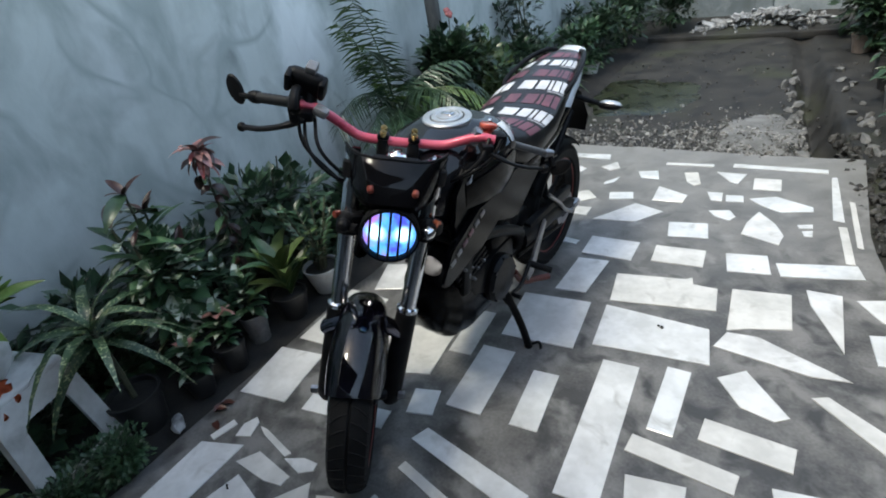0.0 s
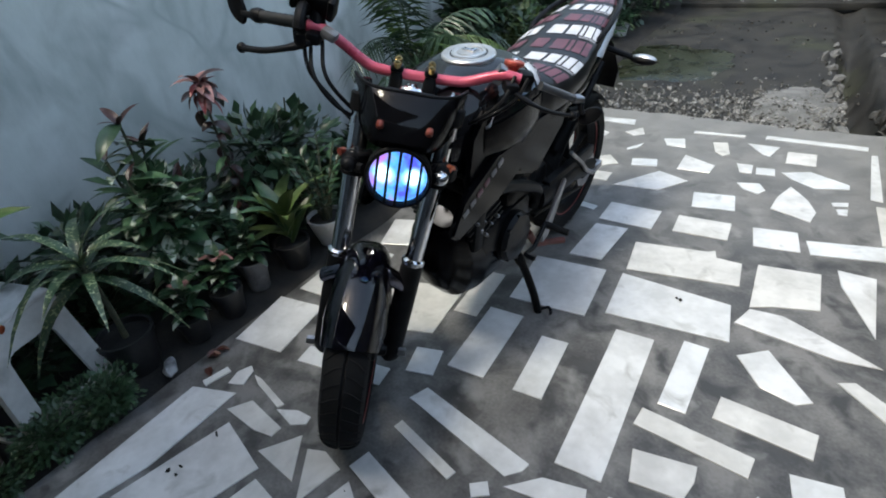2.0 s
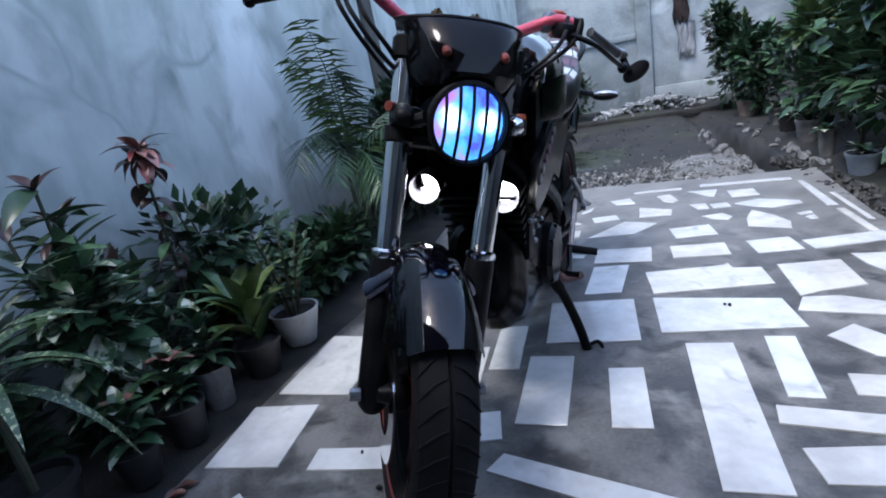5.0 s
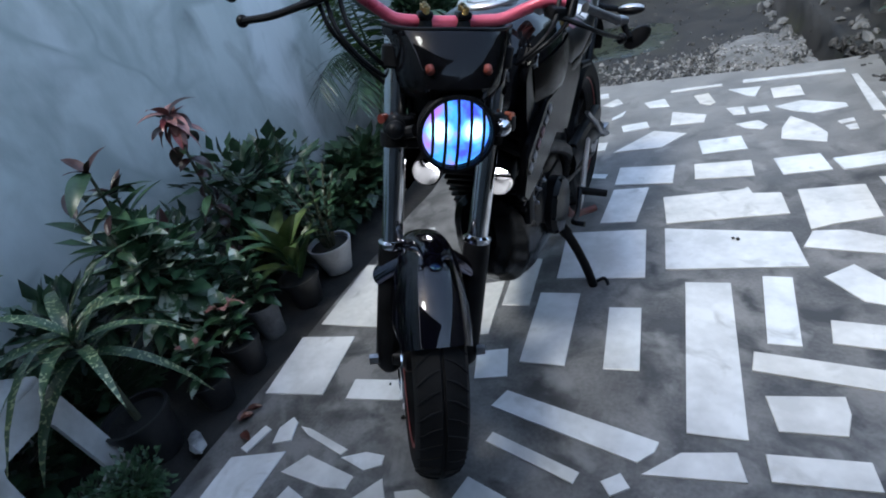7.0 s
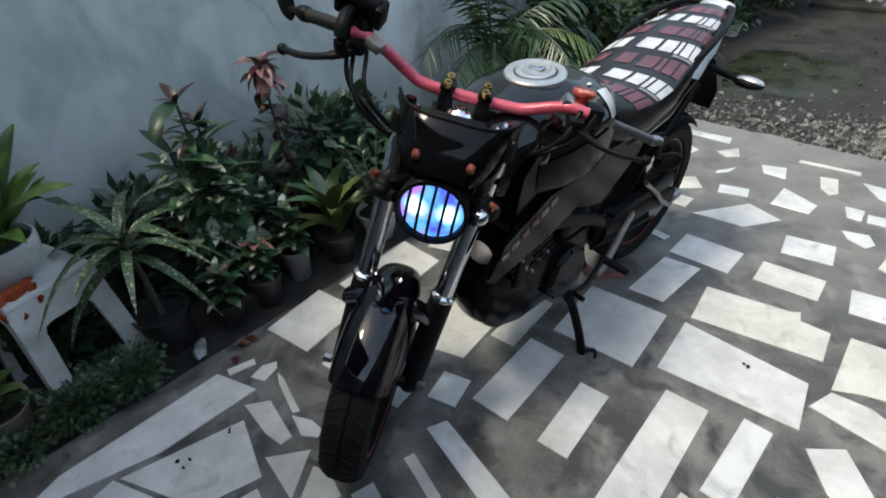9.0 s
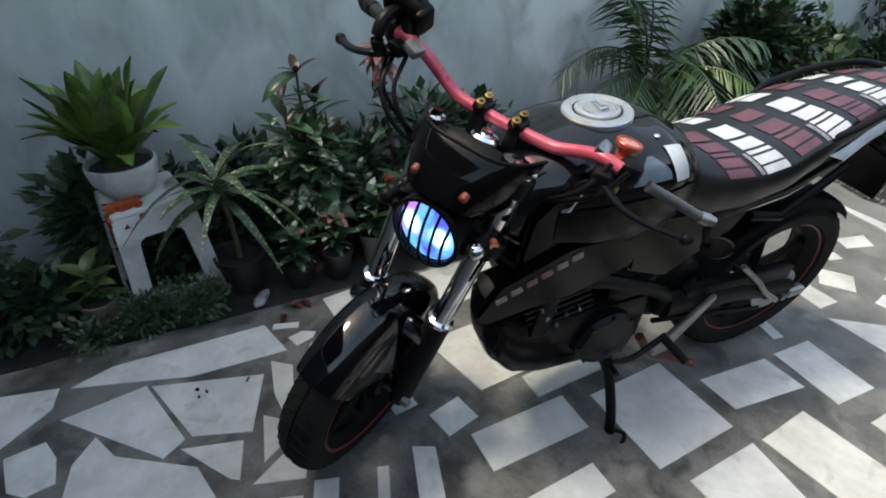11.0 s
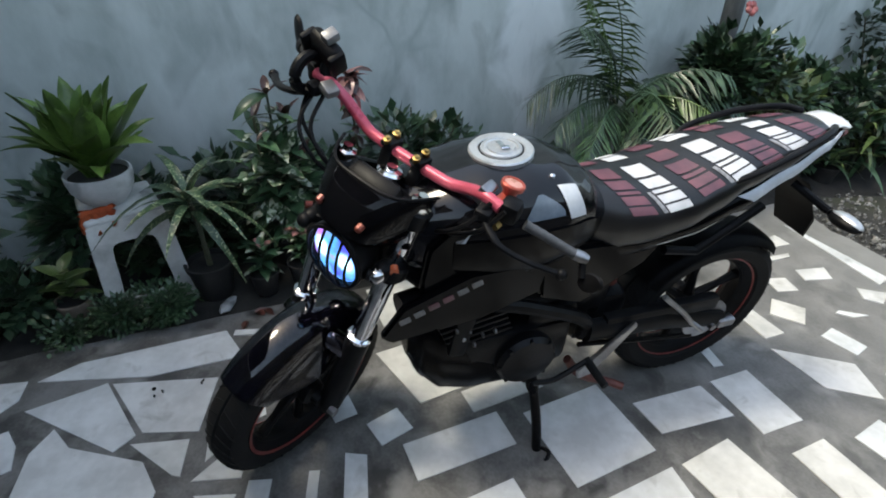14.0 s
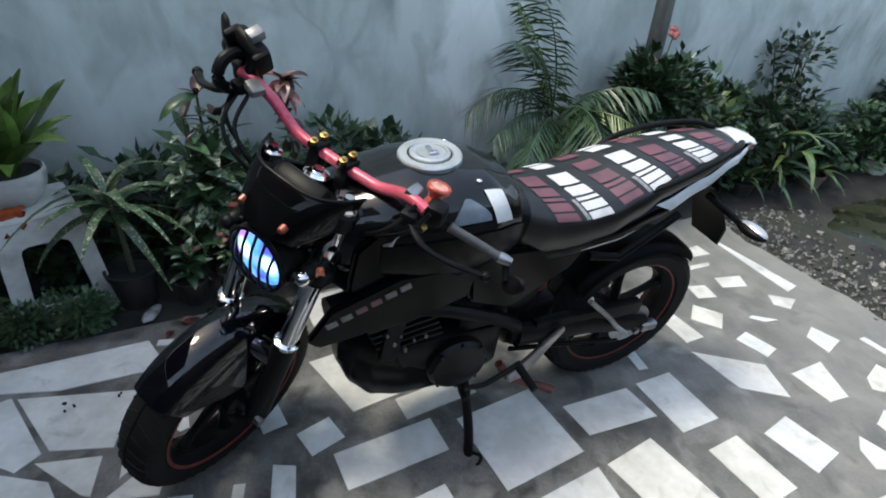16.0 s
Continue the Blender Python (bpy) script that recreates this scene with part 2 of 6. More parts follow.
def lathe(bm, profile, m=None, seg=24, close=False):
    """Turn a profile of (radius, height) round z."""
    rings = [[(r * math.cos(2 * math.pi * k / seg), r * math.sin(2 * math.pi * k / seg), z) for k in range(seg)] for r, z in profile]
    if close:
        rings.append(rings[0])
    before = set(bm.verts)
    loft(bm, rings, caps=not close)
    if close:
        bmesh.ops.remove_doubles(bm, verts=[v for v in bm.verts if v not in before], dist=1e-6)
    if m is not None:
        bmesh.ops.transform(bm, matrix=m, verts=[v for v in bm.verts if v not in before])
    return bm


def ball(bm, c, s, seg=12, m=None):
    r = bmesh.ops.create_uvsphere(bm, u_segments=seg, v_segments=max(6, seg // 2 + 2), radius=1)
    mat = Matrix.Translation(c) @ Matrix.Diagonal((*(s if isinstance(s, tuple) else (s, s, s)), 1))
    bmesh.ops.transform(bm, matrix=(m or Matrix()) @ mat, verts=r["verts"])
    return bm


def plate(bm, outline, thick, m=None):
    """A flat plate: the outline in x, y, thickness along z."""
    before = set(bm.verts)
    a = [bm.verts.new((x, y, 0)) for x, y in outline]
    b = [bm.verts.new((x, y, thick)) for x, y in outline]
    bm.faces.new(a[::-1])
    bm.faces.new(b)
    for i in range(len(a)):
        j = (i + 1) % len(a)
        bm.faces.new((a[i], a[j], b[j], b[i]))
    if m is not None:
        bmesh.ops.transform(bm, matrix=m, verts=[v for v in bm.verts if v not in before])
    return bm


def ripple(x, y, size, seed=0.0):
    return noise.noise(Vector((x / size, y / size, seed)))


# ---- the yard ----
# Slab of the paving, the beds beside it and the open ground behind.
SLAB_X0, SLAB_X1, SLAB_Y0, SLAB_Y1 = -0.77, 1.45, -3.3, 3.12
bm = bmesh.new()
nx, ny = 24, 70
grid = []
for j in range(ny + 1):
    row = []
    for i in range(nx + 1):
        x = SLAB_X0 + (SLAB_X1 - SLAB_X0) * i / nx
        y = SLAB_Y0 + (SLAB_Y1 - SLAB_Y0) * j / ny
        if i == 0:
            x += 0.025 * ripple(y, 1.7, 0.25) - 0.02 * max(0, y)
        if i == nx:
            x += 0.035 * ripple(y, 3.1, 0.3) - 0.14 * max(0, y - 1.55) - 0.16 * max(0, y - 2.6)
        if j == ny:
            y += 0.05 * ripple(x, 5.2, 0.2)
        row.append((x, y))
    grid.append(row)
top = [[bm.verts.new((x, y, 0.0015 * ripple(x, y, 0.15))) for x, y in row] for row in grid]
for j in range(ny):
    for i in range(nx):
        bm.faces.new((top[j][i], top[j][i + 1], top[j + 1][i + 1], top[j + 1][i]))
rim = [e for e in bm.edges if len(e.link_faces) == 1]
skirt = bmesh.ops.extrude_edge_only(bm, edges=rim)
for v in skirt["geom"]:
    if isinstance(v, bmesh.types.BMVert):
        v.co.z = -0.16
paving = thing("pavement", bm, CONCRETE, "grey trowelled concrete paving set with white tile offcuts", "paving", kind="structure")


def ground_height(x, y):
    """Height of the open ground: gravel rise, puddle hollow, drain trench, rubble and the raised end."""
    z = -0.04 + 0.010 * ripple(x, y, 0.6) + 0.003 * ripple(x, y, 0.19, 3)
    if y > 2.9:
        z += 0.03 * max(0, 1 - abs(y - 3.35) / 0.5)
        z -= 0.03 * max(0, 1 - ((x + 0.28) / 0.9) ** 2 - ((y - 4.6) / 0.8) ** 2)
        z -= 0.30 * max(0, 1 - abs(x - 1.21 + 0.09 * (y - 3.0)) / 0.12) ** 0.55 * min(1, (y - 2.9) * 4) * max(0.25, min(1, 5.9 - y))
        z += 0.05 * max(0, 1 - ((x - 0.8) / 0.36) ** 2 - ((y - 3.6) / 0.6) ** 2)
        z += 0.06 * min(1, max(0, y - 6.75) * 5)
    if x > 1.55:
        z += 0.10 * min(1, (x - 1.55) * 3)
    return z


bm = bmesh.new()
xs = [-40, -12, -4] + [-1.7 + 0.06 * i for i in range(42)] + [0.82 + 0.03 * i for i in range(26)] + [1.6 + 0.06 * i for i in range(35)] + [4, 12, 40]
ys = [-40, -12, -5, -3.2, -2, -1.2, -0.6, 0, 0.6, 1.2, 1.8, 2.5] + [2.9 + 0.06 * i for i in range(92)] + [9, 14, 40]
top = [[bm.verts.new((x, y, ground_height(x, y))) for x in xs] for y in ys]
for j in range(len(ys) - 1):
    for i in range(len(xs) - 1):
        bm.faces.new((top[j][i], top[j][i + 1], top[j + 1][i + 1], top[j + 1][i]))
thing("ground", bm, EARTH, "wet dark earth with gravel and muddy patches", "ground", kind="structure", smooth=80)

bm = bmesh.new()
top = []
for j in range(95):
    y = -3.2 + 0.12 * j
    top.append([bm.verts.new((x, y, z + 0.02 * ripple(x, y, 0.13))) for x, z in ((-1.46, 0.01), (-1.34, 0.012), (-1.2, 0.02), (-1.06, 0.015), (-0.92, 0.0), (-0.80, -0.02), (-0.68, -0.08))])
for a, b in zip(top, top[1:]):
    for i in range(6):
        bm.faces.new((a[i], a[i + 1], b[i + 1], b[i]))
thing("planting_bed", bm, SOIL, "strip of dark damp soil along the wall", "soil bed", kind="structure", smooth=80)


def wall(name, x0, x1, y0, y1, h, label, material=WALL):
    b = bmesh.new()
    box(b, ((x0 + x1) / 2, (y0 + y1) / 2, h / 2 - 0.15), (x1 - x0, y1 - y0, h + 0.3), 0.01)
    return thing(name, b, material, label, "wall", kind="structure")


wall("wall_west", -1.60, -1.45, -3.4, 8.25, 3.0, "weathered blue-grey plastered boundary wall with stains")
north = wall("wall_north", -1.45, 5.0, 8.1, 8.25, 2.6, "blotched grey plastered wall closing the yard", OLD_WALL)
for x0, x1, z0, z1, deep, name in ((0.26, 0.46, -0.1, 2.6, 0.07, "pilaster"), (0.47, 1.6, -0.1, 0.26, 0.03, "plinth"), (-1.4, 0.25, 0.98, 1.06, 0.03, "ledge")):
    b = bmesh.new()
    box(b, ((x0 + x1) / 2, 8.1 - deep / 2, (z0 + z1) / 2), (x1 - x0, deep + 0.004, z1 - z0), 0.008)
    part(name, b, OLD_WALL, north, "plastered " + name + " on the wall")
# Two unseen walls, added to close the yard and keep reflections dark.
wall("wall_south", -1.45, 5.0, -3.4, -3.25, 3.2, "unseen dull grey wall added to close the near end", DULL_WALL)
wall("wall_east", 2.6, 2.75, -3.25, 8.1, 1.9, "unseen dull grey wall added to darken the bike's reflections", DULL_WALL)
# Unseen slab added overhead so the near end of the paving falls in shade.
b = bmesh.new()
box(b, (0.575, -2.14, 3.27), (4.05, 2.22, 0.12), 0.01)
thing("ceiling", b, DULL_WALL, "unseen grey slab added overhead to shade the near paving", "ceiling", kind="structure")


# ---- the motorcycle ----
GLOSS = surface("black_gloss_paint", (0.004, 0.004, 0.005), (0.008, 0.008, 0.010), 0.07, scale=9, grain=200, bump=0.006, coat=0.0, rough_vary=0.03, specular=0.42)
PANEL = surface("black_side_panel", (0.0010, 0.0010, 0.0014), (0.0022, 0.0022, 0.003), 0.2, scale=9, grain=200, bump=0.006, rough_vary=0.06, specular=0.1)
GRIP = surface("grey_grip_rubber", (0.004, 0.0043, 0.005), (0.012, 0.0125, 0.0135), 0.55, scale=12, grain=160, bump=0.1, specular=0.3)
GRIP_GREY = surface("worn_grey_grip", (0.03, 0.031, 0.034), (0.075, 0.077, 0.082), 0.4, scale=20, grain=160, bump=0.1)
DIM_SILVER = surface("dull_silver_print", (0.12, 0.12, 0.125), (0.2, 0.2, 0.205), 0.35, metal=0.3, scale=20, grain=120, bump=0.0)
AMBER_DARK = surface("dark_orange_bolt", (0.13, 0.022, 0.015), (0.2, 0.04, 0.025), 0.35, metal=0.3, scale=20, grain=100, bump=0.0)
BLACK_CHROME = surface("black_chrome", (0.10, 0.10, 0.13), (0.18, 0.18, 0.22), 0.14, metal=1.0, scale=12, grain=90, bump=0.0, rough_vary=0.05)
KNEE = surface("blue_grey_panel", (0.10, 0.135, 0.17), (0.16, 0.20, 0.245), 0.2, scale=14, grain=120, bump=0.0)
GUARD = surface("polished_black_mudguard", (0.003, 0.003, 0.006), (0.006, 0.006, 0.012), 0.05, scale=9, grain=200, bump=0.003, rough_vary=0.02, specular=0.9, coat=0.5)
SATIN = surface("black_satin_plastic", (0.0035, 0.0035, 0.004), (0.008, 0.008, 0.009), 0.42, scale=20, grain=220, bump=0.08, specular=0.12)
RUBBER = surface("tyre_rubber", (0.006, 0.006, 0.0065), (0.013, 0.0128, 0.0128), 0.75, scale=12, grain=160, bump=0.2, specular=0.2)
CHROME = surface("chrome", (0.68, 0.68, 0.7), (0.82, 0.82, 0.84), 0.12, metal=1.0, scale=15, grain=90, bump=0.0, rough_vary=0.06)
ALLOY = surface("cast_alloy", (0.25, 0.25, 0.26), (0.42, 0.42, 0.43), 0.4, metal=1.0, scale=20, grain=150, bump=0.1)
CASING = surface("dark_engine_casing", (0.004, 0.004, 0.005), (0.010, 0.010, 0.011), 0.34, metal=0.2, specular=0.18, scale=16, grain=130, bump=0.2)
RED_BAR = surface("red_anodised", (0.50, 0.06, 0.10), (0.68, 0.12, 0.17), 0.32, metal=0.2, scale=10, grain=100, bump=0.0)
ORANGE = surface("orange_red_anodised", (0.42, 0.07, 0.05), (0.6, 0.13, 0.09), 0.3, metal=0.3, scale=12, grain=100, bump=0.0)
CAP_FACE = surface("pale_orange_cap", (0.50, 0.22, 0.18), (0.66, 0.34, 0.29), 0.3, scale=40, grain=120, bump=0.0)
GOLD = surface("gold_bolt", (0.26, 0.17, 0.06), (0.40, 0.28, 0.11), 0.35, metal=1.0, scale=20, grain=100, bump=0.0)
SILVER = surface("brushed_silver", (0.42, 0.43, 0.44), (0.62, 0.63, 0.64), 0.3, metal=0.7, scale=14, grain=160, bump=0.03)
WHITE = surface("white_graphic_and_glint", (0.55, 0.56, 0.57), (0.72, 0.73, 0.74), 0.25, scale=14, grain=120, bump=0.0, coat=0.3)
VINYL = surface("black_seat_vinyl", (0.004, 0.004, 0.005), (0.009, 0.009, 0.010), 0.36, scale=10, grain=260, bump=0.12, specular=0.5, coat=0.1)
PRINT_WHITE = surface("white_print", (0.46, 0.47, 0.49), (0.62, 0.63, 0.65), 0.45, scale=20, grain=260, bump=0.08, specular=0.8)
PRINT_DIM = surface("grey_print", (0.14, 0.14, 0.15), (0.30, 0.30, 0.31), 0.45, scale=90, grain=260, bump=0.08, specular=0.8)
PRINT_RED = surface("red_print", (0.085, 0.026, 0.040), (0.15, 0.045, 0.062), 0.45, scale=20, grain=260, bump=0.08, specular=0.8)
RIM_RED = surface("red_rim_tape", (0.13, 0.014, 0.014), (0.22, 0.028, 0.025), 0.4, scale=20, grain=100, bump=0.0)
AMBER = surface("amber_lens", (0.55, 0.10, 0.04), (0.75, 0.18, 0.08), 0.15, scale=20, grain=100, bump=0.0, coat=0.5)
SPRING_RED = surface("worn_red_paint", (0.08, 0.018, 0.014), (0.15, 0.04, 0.03), 0.5, scale=20, grain=100, bump=0.1)


def led_lens(spots):
    """The lit face of the headlamp: blue, cyan and violet cells, brightest over its two diodes."""
    m = bpy.data.materials.new("lit_lens")
    m.use_nodes = True
    n, l = m.node_tree.nodes, m.node_tree.links
    b = n["Principled BSDF"]
    tc, vo, ramp = n.new("ShaderNodeTexCoord"), n.new("ShaderNodeTexNoise"), n.new("ShaderNodeValToRGB")
    vo.inputs["Scale"].default_value, vo.inputs["Detail"].default_value = 20, 3
    l.new(tc.outputs["Object"], vo.inputs["Vector"])
    e = ramp.color_ramp.elements
    e[0].position, e[0].color = 0.36, (0.05, 0.08, 0.95, 1)
    e[1].position, e[1].color = 0.68, (0.34, 0.16, 0.9, 1)
    ramp.color_ramp.elements.new(0.5).color = (0.05, 0.36, 0.95, 1)
    l.new(vo.outputs["Fac"], ramp.inputs[0])
    colour, glow_at = ramp.outputs[0], None
    for spot in spots:
        far, near, mix = n.new("ShaderNodeVectorMath"), n.new("ShaderNodeMapRange"), n.new("ShaderNodeMix")
        far.operation = "DISTANCE"
        far.inputs[1].default_value = spot
        l.new(tc.outputs["Object"], far.inputs[0])
        near.interpolation_type = "SMOOTHSTEP"
        near.inputs["From Min"].default_value, near.inputs["From Max"].default_value = 0.004, 0.030
        near.inputs["To Min"].default_value, near.inputs["To Max"].default_value = 1.0, 0.0
        l.new(far.outputs["Value"], near.inputs[0])
        mix.data_type = "RGBA"
        l.new(near.outputs[0], mix.inputs[0])
        l.new(colour, mix.inputs[6])
        mix.inputs[7].default_value = (0.35, 0.85, 1.0, 1)
        colour = mix.outputs[2]
        add = n.new("ShaderNodeMath")
        add.operation = "MULTIPLY_ADD"
        add.inputs[1].default_value, add.inputs[2].default_value = 1.3, 0.5
        l.new(near.outputs[0], add.inputs[0])
        if glow_at is not None:
            l.new(glow_at, add.inputs[2])
        glow_at = add.outputs[0]
    l.new(colour, b.inputs["Base Color"])
    l.new(colour, b.inputs["Emission Color"])
    l.new(glow_at, b.inputs["Emission Strength"])
    b.inputs["Roughness"].default_value = 0.1
    return m


SPOT = glow("white_led", (0.80, 0.84, 1.0), 9.0)

bike = thing("motorcycle", None, None, "black naked motorcycle on its side stand, red handlebar, blue lit headlamp", "motorcycle", m=pose(0.1, 0.4, 0.0, 0, 0, -0.7) @ pose(-0.113, -0.233, 0.0, 0, 6.0, 0) @ Matrix.Scale(1.115, 4))
RAKE = radians(19)


def steered(foot, rake, turned):
    """The turn of the steering about its raked axis."""
    axis, base = Vector((0, math.sin(radians(rake)), math.cos(radians(rake)))), Vector((0, foot, 0))
    return Matrix.Translation(base) @ Matrix.Rotation(radians(turned), 4, axis) @ Matrix.Translation(-base)


STEER, ROLLING = steered(-0.01, 19, 36), steered(-0.095, 18, 35)
FRONT_Y, FRONT_Z, FRONT_R = 0.055, 0.249, 0.261
REAR_Y, REAR_R = 1.245, 0.279
SIDEWAYS = Matrix.Rotation(radians(90), 4, "Y")


def wheel(axle, outer, tyre_w, name, m):
    """Tyre with grooves, cast rim with paired spokes, hub and a taped rim edge; lathe axis along x."""
    at = (m or Matrix()) @ Matrix.Translation(axle) @ SIDEWAYS
    h, k0 = tyre_w / 2, outer / 0.297
    b = bmesh.new()
    lathe(b, [(0.212 * k0, -0.035), (0.225 * k0, -h * 0.9), (outer - 0.035, -h), (outer - 0.016, -h * 0.85), (outer - 0.004, -h * 0.45), (outer, -0.004), (outer - 0.005, 0), (outer, 0.004), (outer - 0.004, h * 0.45), (outer - 0.016, h * 0.85), (outer - 0.035, h), (0.225 * k0, h * 0.9), (0.212 * k0, 0.035)], seg=56, close=True)
    w = part(name, b, RUBBER, bike, m=at)
    b = bmesh.new()
    lathe(b, [(0.216 * k0, -0.045), (0.222 * k0, -0.048), (0.222 * k0, -0.04), (0.196 * k0, -0.028), (0.196 * k0, 0.028), (0.222 * k0, 0.04), (0.222 * k0, 0.048), (0.216 * k0, 0.045), (0.205 * k0, 0.036), (0.19 * k0, 0.02), (0.19 * k0, -0.02), (0.205 * k0, -0.036)], seg=48, close=True)
    for k in range(6):
        a = radians(60 * k + (7 if k % 2 else -7))
        c, s = math.cos(a), math.sin(a)
        sweep(b, [(0.03 * c, 0.03 * s, 0), (0.11 * c, 0.11 * s, 0), (0.2 * k0 * c, 0.2 * k0 * s, 0)], [0.018, 0.012, 0.016], 8)
    part("rim", b, SATIN, w, "black cast alloy rim with paired spokes", m=at)
    b = bmesh.new()
    for s in (-1, 1):
        lathe(b, [(0.2235 * k0, s * 0.0485), (0.2235 * k0, s * 0.0495), (0.214 * k0, s * 0.0475), (0.214 * k0, s * 0.0465)], seg=48, close=True)
    part("rim_stripe", b, RIM_RED, w, "faded red stripe on the rim edge", m=at)
    b = bmesh.new()
    lathe(b, [(0.010, -0.082), (0.016, -0.08), (0.02, -0.06), (0.034, -0.052), (0.036, -0.03), (0.028, -0.02), (0.028, 0.02), (0.036, 0.03), (0.034, 0.052), (0.02, 0.06), (0.016, 0.08), (0.010, 0.082)], seg=24)
    part("hub", b, CASING, w, m=at)
    b = bmesh.new()
    for k in range(44):
        for s in (-1, 1):
            pts = []
            for f, d in ((0.08, -0.0005), (0.45, 0.003), (0.7, 0.009), (0.92, 0.02)):
                a = 2 * math.pi * (k + 0.5 * (s > 0)) / 44 + 0.16 * f * f
                pts.append(((outer - d) * math.cos(a), (outer - d) * math.sin(a), s * h * f))
            sweep(b, pts, [0.0012, 0.0024, 0.0024, 0.0015], 5)
    part("tread", b, RUBBER, w, "raised tread blocks", m=at)
    return w


front = wheel((0, FRONT_Y, FRONT_Z), FRONT_R, 0.106, "front_wheel", ROLLING)
rear = wheel((0, REAR_Y, REAR_R), REAR_R, 0.128, "rear_wheel", None)

# Brake discs.
b = bmesh.new()
lathe(b, [(0.075, -0.002), (0.125, -0.002), (0.125, 0.002), (0.075, 0.002)], seg=40, close=True)
part("brake_disc", b, CHROME, front, "bright steel brake disc", m=ROLLING @ Matrix.Translation((-0.066, FRONT_Y, FRONT_Z)) @ SIDEWAYS)
b = bmesh.new()
lathe(b, [(0.06, -0.002), (0.105, -0.002), (0.105, 0.002), (0.06, 0.002)], seg=40, close=True)
part("brake_disc", b, CHROME, rear, "bright steel brake disc", m=Matrix.Translation((-0.08, REAR_Y, REAR_R)) @ SIDEWAYS)
b = bmesh.new()
box(b, (-0.075, FRONT_Y + 0.085, 0.31), (0.04, 0.06, 0.09), 0.012, (-18, 0, 0))
part("brake_caliper", b, CASING, bike, m=ROLLING)

# Fork: chrome stanchions, dark lower legs, collars and top caps.
for s in (-1, 1):
    low, high = ROLLING @ Vector((0.088 * s, FRONT_Y + 0.012, 0.20)), STEER @ Vector((0.098 * s, 0.262, 0.878))

    def on_fork(t):
        return low.lerp(high, t)
    b = bmesh.new()
    tube(b, on_fork(0.40), on_fork(1), 0.0222, seg=24)
    leg = part("fork_tube", b, CHROME, bike, "polished chrome fork tube")
    b = bmesh.new()
    sweep(b, [on_fork(0), on_fork(0.02), on_fork(0.06), on_fork(0.16), on_fork(0.41), on_fork(0.43)], [0.017, 0.028, 0.0315, 0.031, 0.029, 0.027], 18)
    part("fork_leg", b, SATIN, bike, "matt black lower fork leg")
    b = bmesh.new()
    sweep(b, [on_fork(0.428), on_fork(0.434), on_fork(0.446), on_fork(0.452)], [0.027, 0.030, 0.030, 0.024], 18)
    part("fork_collar", b, CHROME, leg)
    b = bmesh.new()
    sweep(b, [on_fork(0.995), on_fork(1.005), on_fork(1.018), on_fork(1.02), on_fork(1.036)], [0.024, 0.025, 0.022, 0.012, 0.011], 6)
    part("fork_cap", b, CHROME, leg)
    for t, tall, name in ((0.965, 0.03, "upper_clamp"), (0.75, 0.022, "lower_clamp")):
        b = bmesh.new()
        sweep(b, [on_fork(t - tall), on_fork(t - tall * 0.8), on_fork(t + tall * 0.8), on_fork(t + tall)], [0.024, 0.029, 0.029, 0.024], 16)
        a, c = on_fork(t), (ROLLING @ Vector((0, FRONT_Y + 0.012, 0.20))).lerp(STEER @ Vector((0, 0.262, 0.878)), t)
        sweep(b, [a, c + Vector((0, 0.012, 0))], [0.02, 0.028], 8)
        part(name, b, SATIN, bike)
    b = bmesh.new()
    tube(b, (0.112 * s, FRONT_Y, FRONT_Z), (0.132 * s, FRONT_Y, FRONT_Z), 0.012, seg=6)
    part("axle_nut", b, ALLOY, front, m=ROLLING)

# Front mudguard: a curved hugger with skirts, and its graphic.
def guard_ring(a, r, w, drop, count=15):
    """One cross-section of the mudguard at the angle a from the front."""
    return [guard_point(a, r, w, drop, -1 + 2 * k / (count - 1)) for k in range(count)]


def guard_point(a, r, w, drop, u, out=0.0):
    rr = r + out - drop * abs(u) ** 2.6
    return Vector((w * math.sin(u * 1.3) / math.sin(1.3), FRONT_Y - rr * math.cos(a), FRONT_Z + rr * math.sin(a)))


def guard_size(t):
    """Radius, half width and depth of the skirts along the mudguard, front to back."""
    return FRONT_R + 0.018 + 0.014 * math.sin(math.pi * t), 0.056 + 0.026 * math.sin(math.pi * min(1, 0.1 + t)) ** 0.7, 0.04 + 0.12 * math.sin(math.pi * min(1, 0.08 + t)) ** 1.2


b = bmesh.new()
loft(b, [guard_ring(radians(49 + 89 * k / 24), *guard_size(k / 24)) for k in range(25)], caps=False, closed=False)
bmesh.ops.solidify(b, geom=b.faces, thickness=0.004)
guard = part("front_mudguard", b, GUARD, bike, "polished blue-black front mudguard", m=ROLLING)
b = bmesh.new()
sweep(b, smooth_path([(-0.095, FRONT_Y + 0.075, 0.43), (-0.05, FRONT_Y + 0.055, 0.475), (0, FRONT_Y + 0.045, 0.49), (0.05, FRONT_Y + 0.055, 0.475), (0.095, FRONT_Y + 0.075, 0.43)]), 0.03, 16, flat=0.7)
part("fork_brace", b, BLACK_CHROME, guard, "polished dark fork brace", m=ROLLING)

# Headlamp with its grille.
LAMP = STEER @ Matrix.Translation((0, 0.139, 0.747)) @ Matrix.Rotation(radians(86), 4, "X") @ Matrix.Scale(0.9, 4)
b = bmesh.new()
lathe(b, [(0.035, -0.10), (0.066, -0.075), (0.080, -0.03), (0.082, 0.0), (0.078, 0.006), (0.071, 0.004), (0.071, -0.006), (0.06, -0.03), (0.03, -0.06)], seg=40)
lamp = part("headlamp", b, SATIN, bike, "round headlamp behind a black bar grille, lit blue", m=LAMP)
b = bmesh.new()
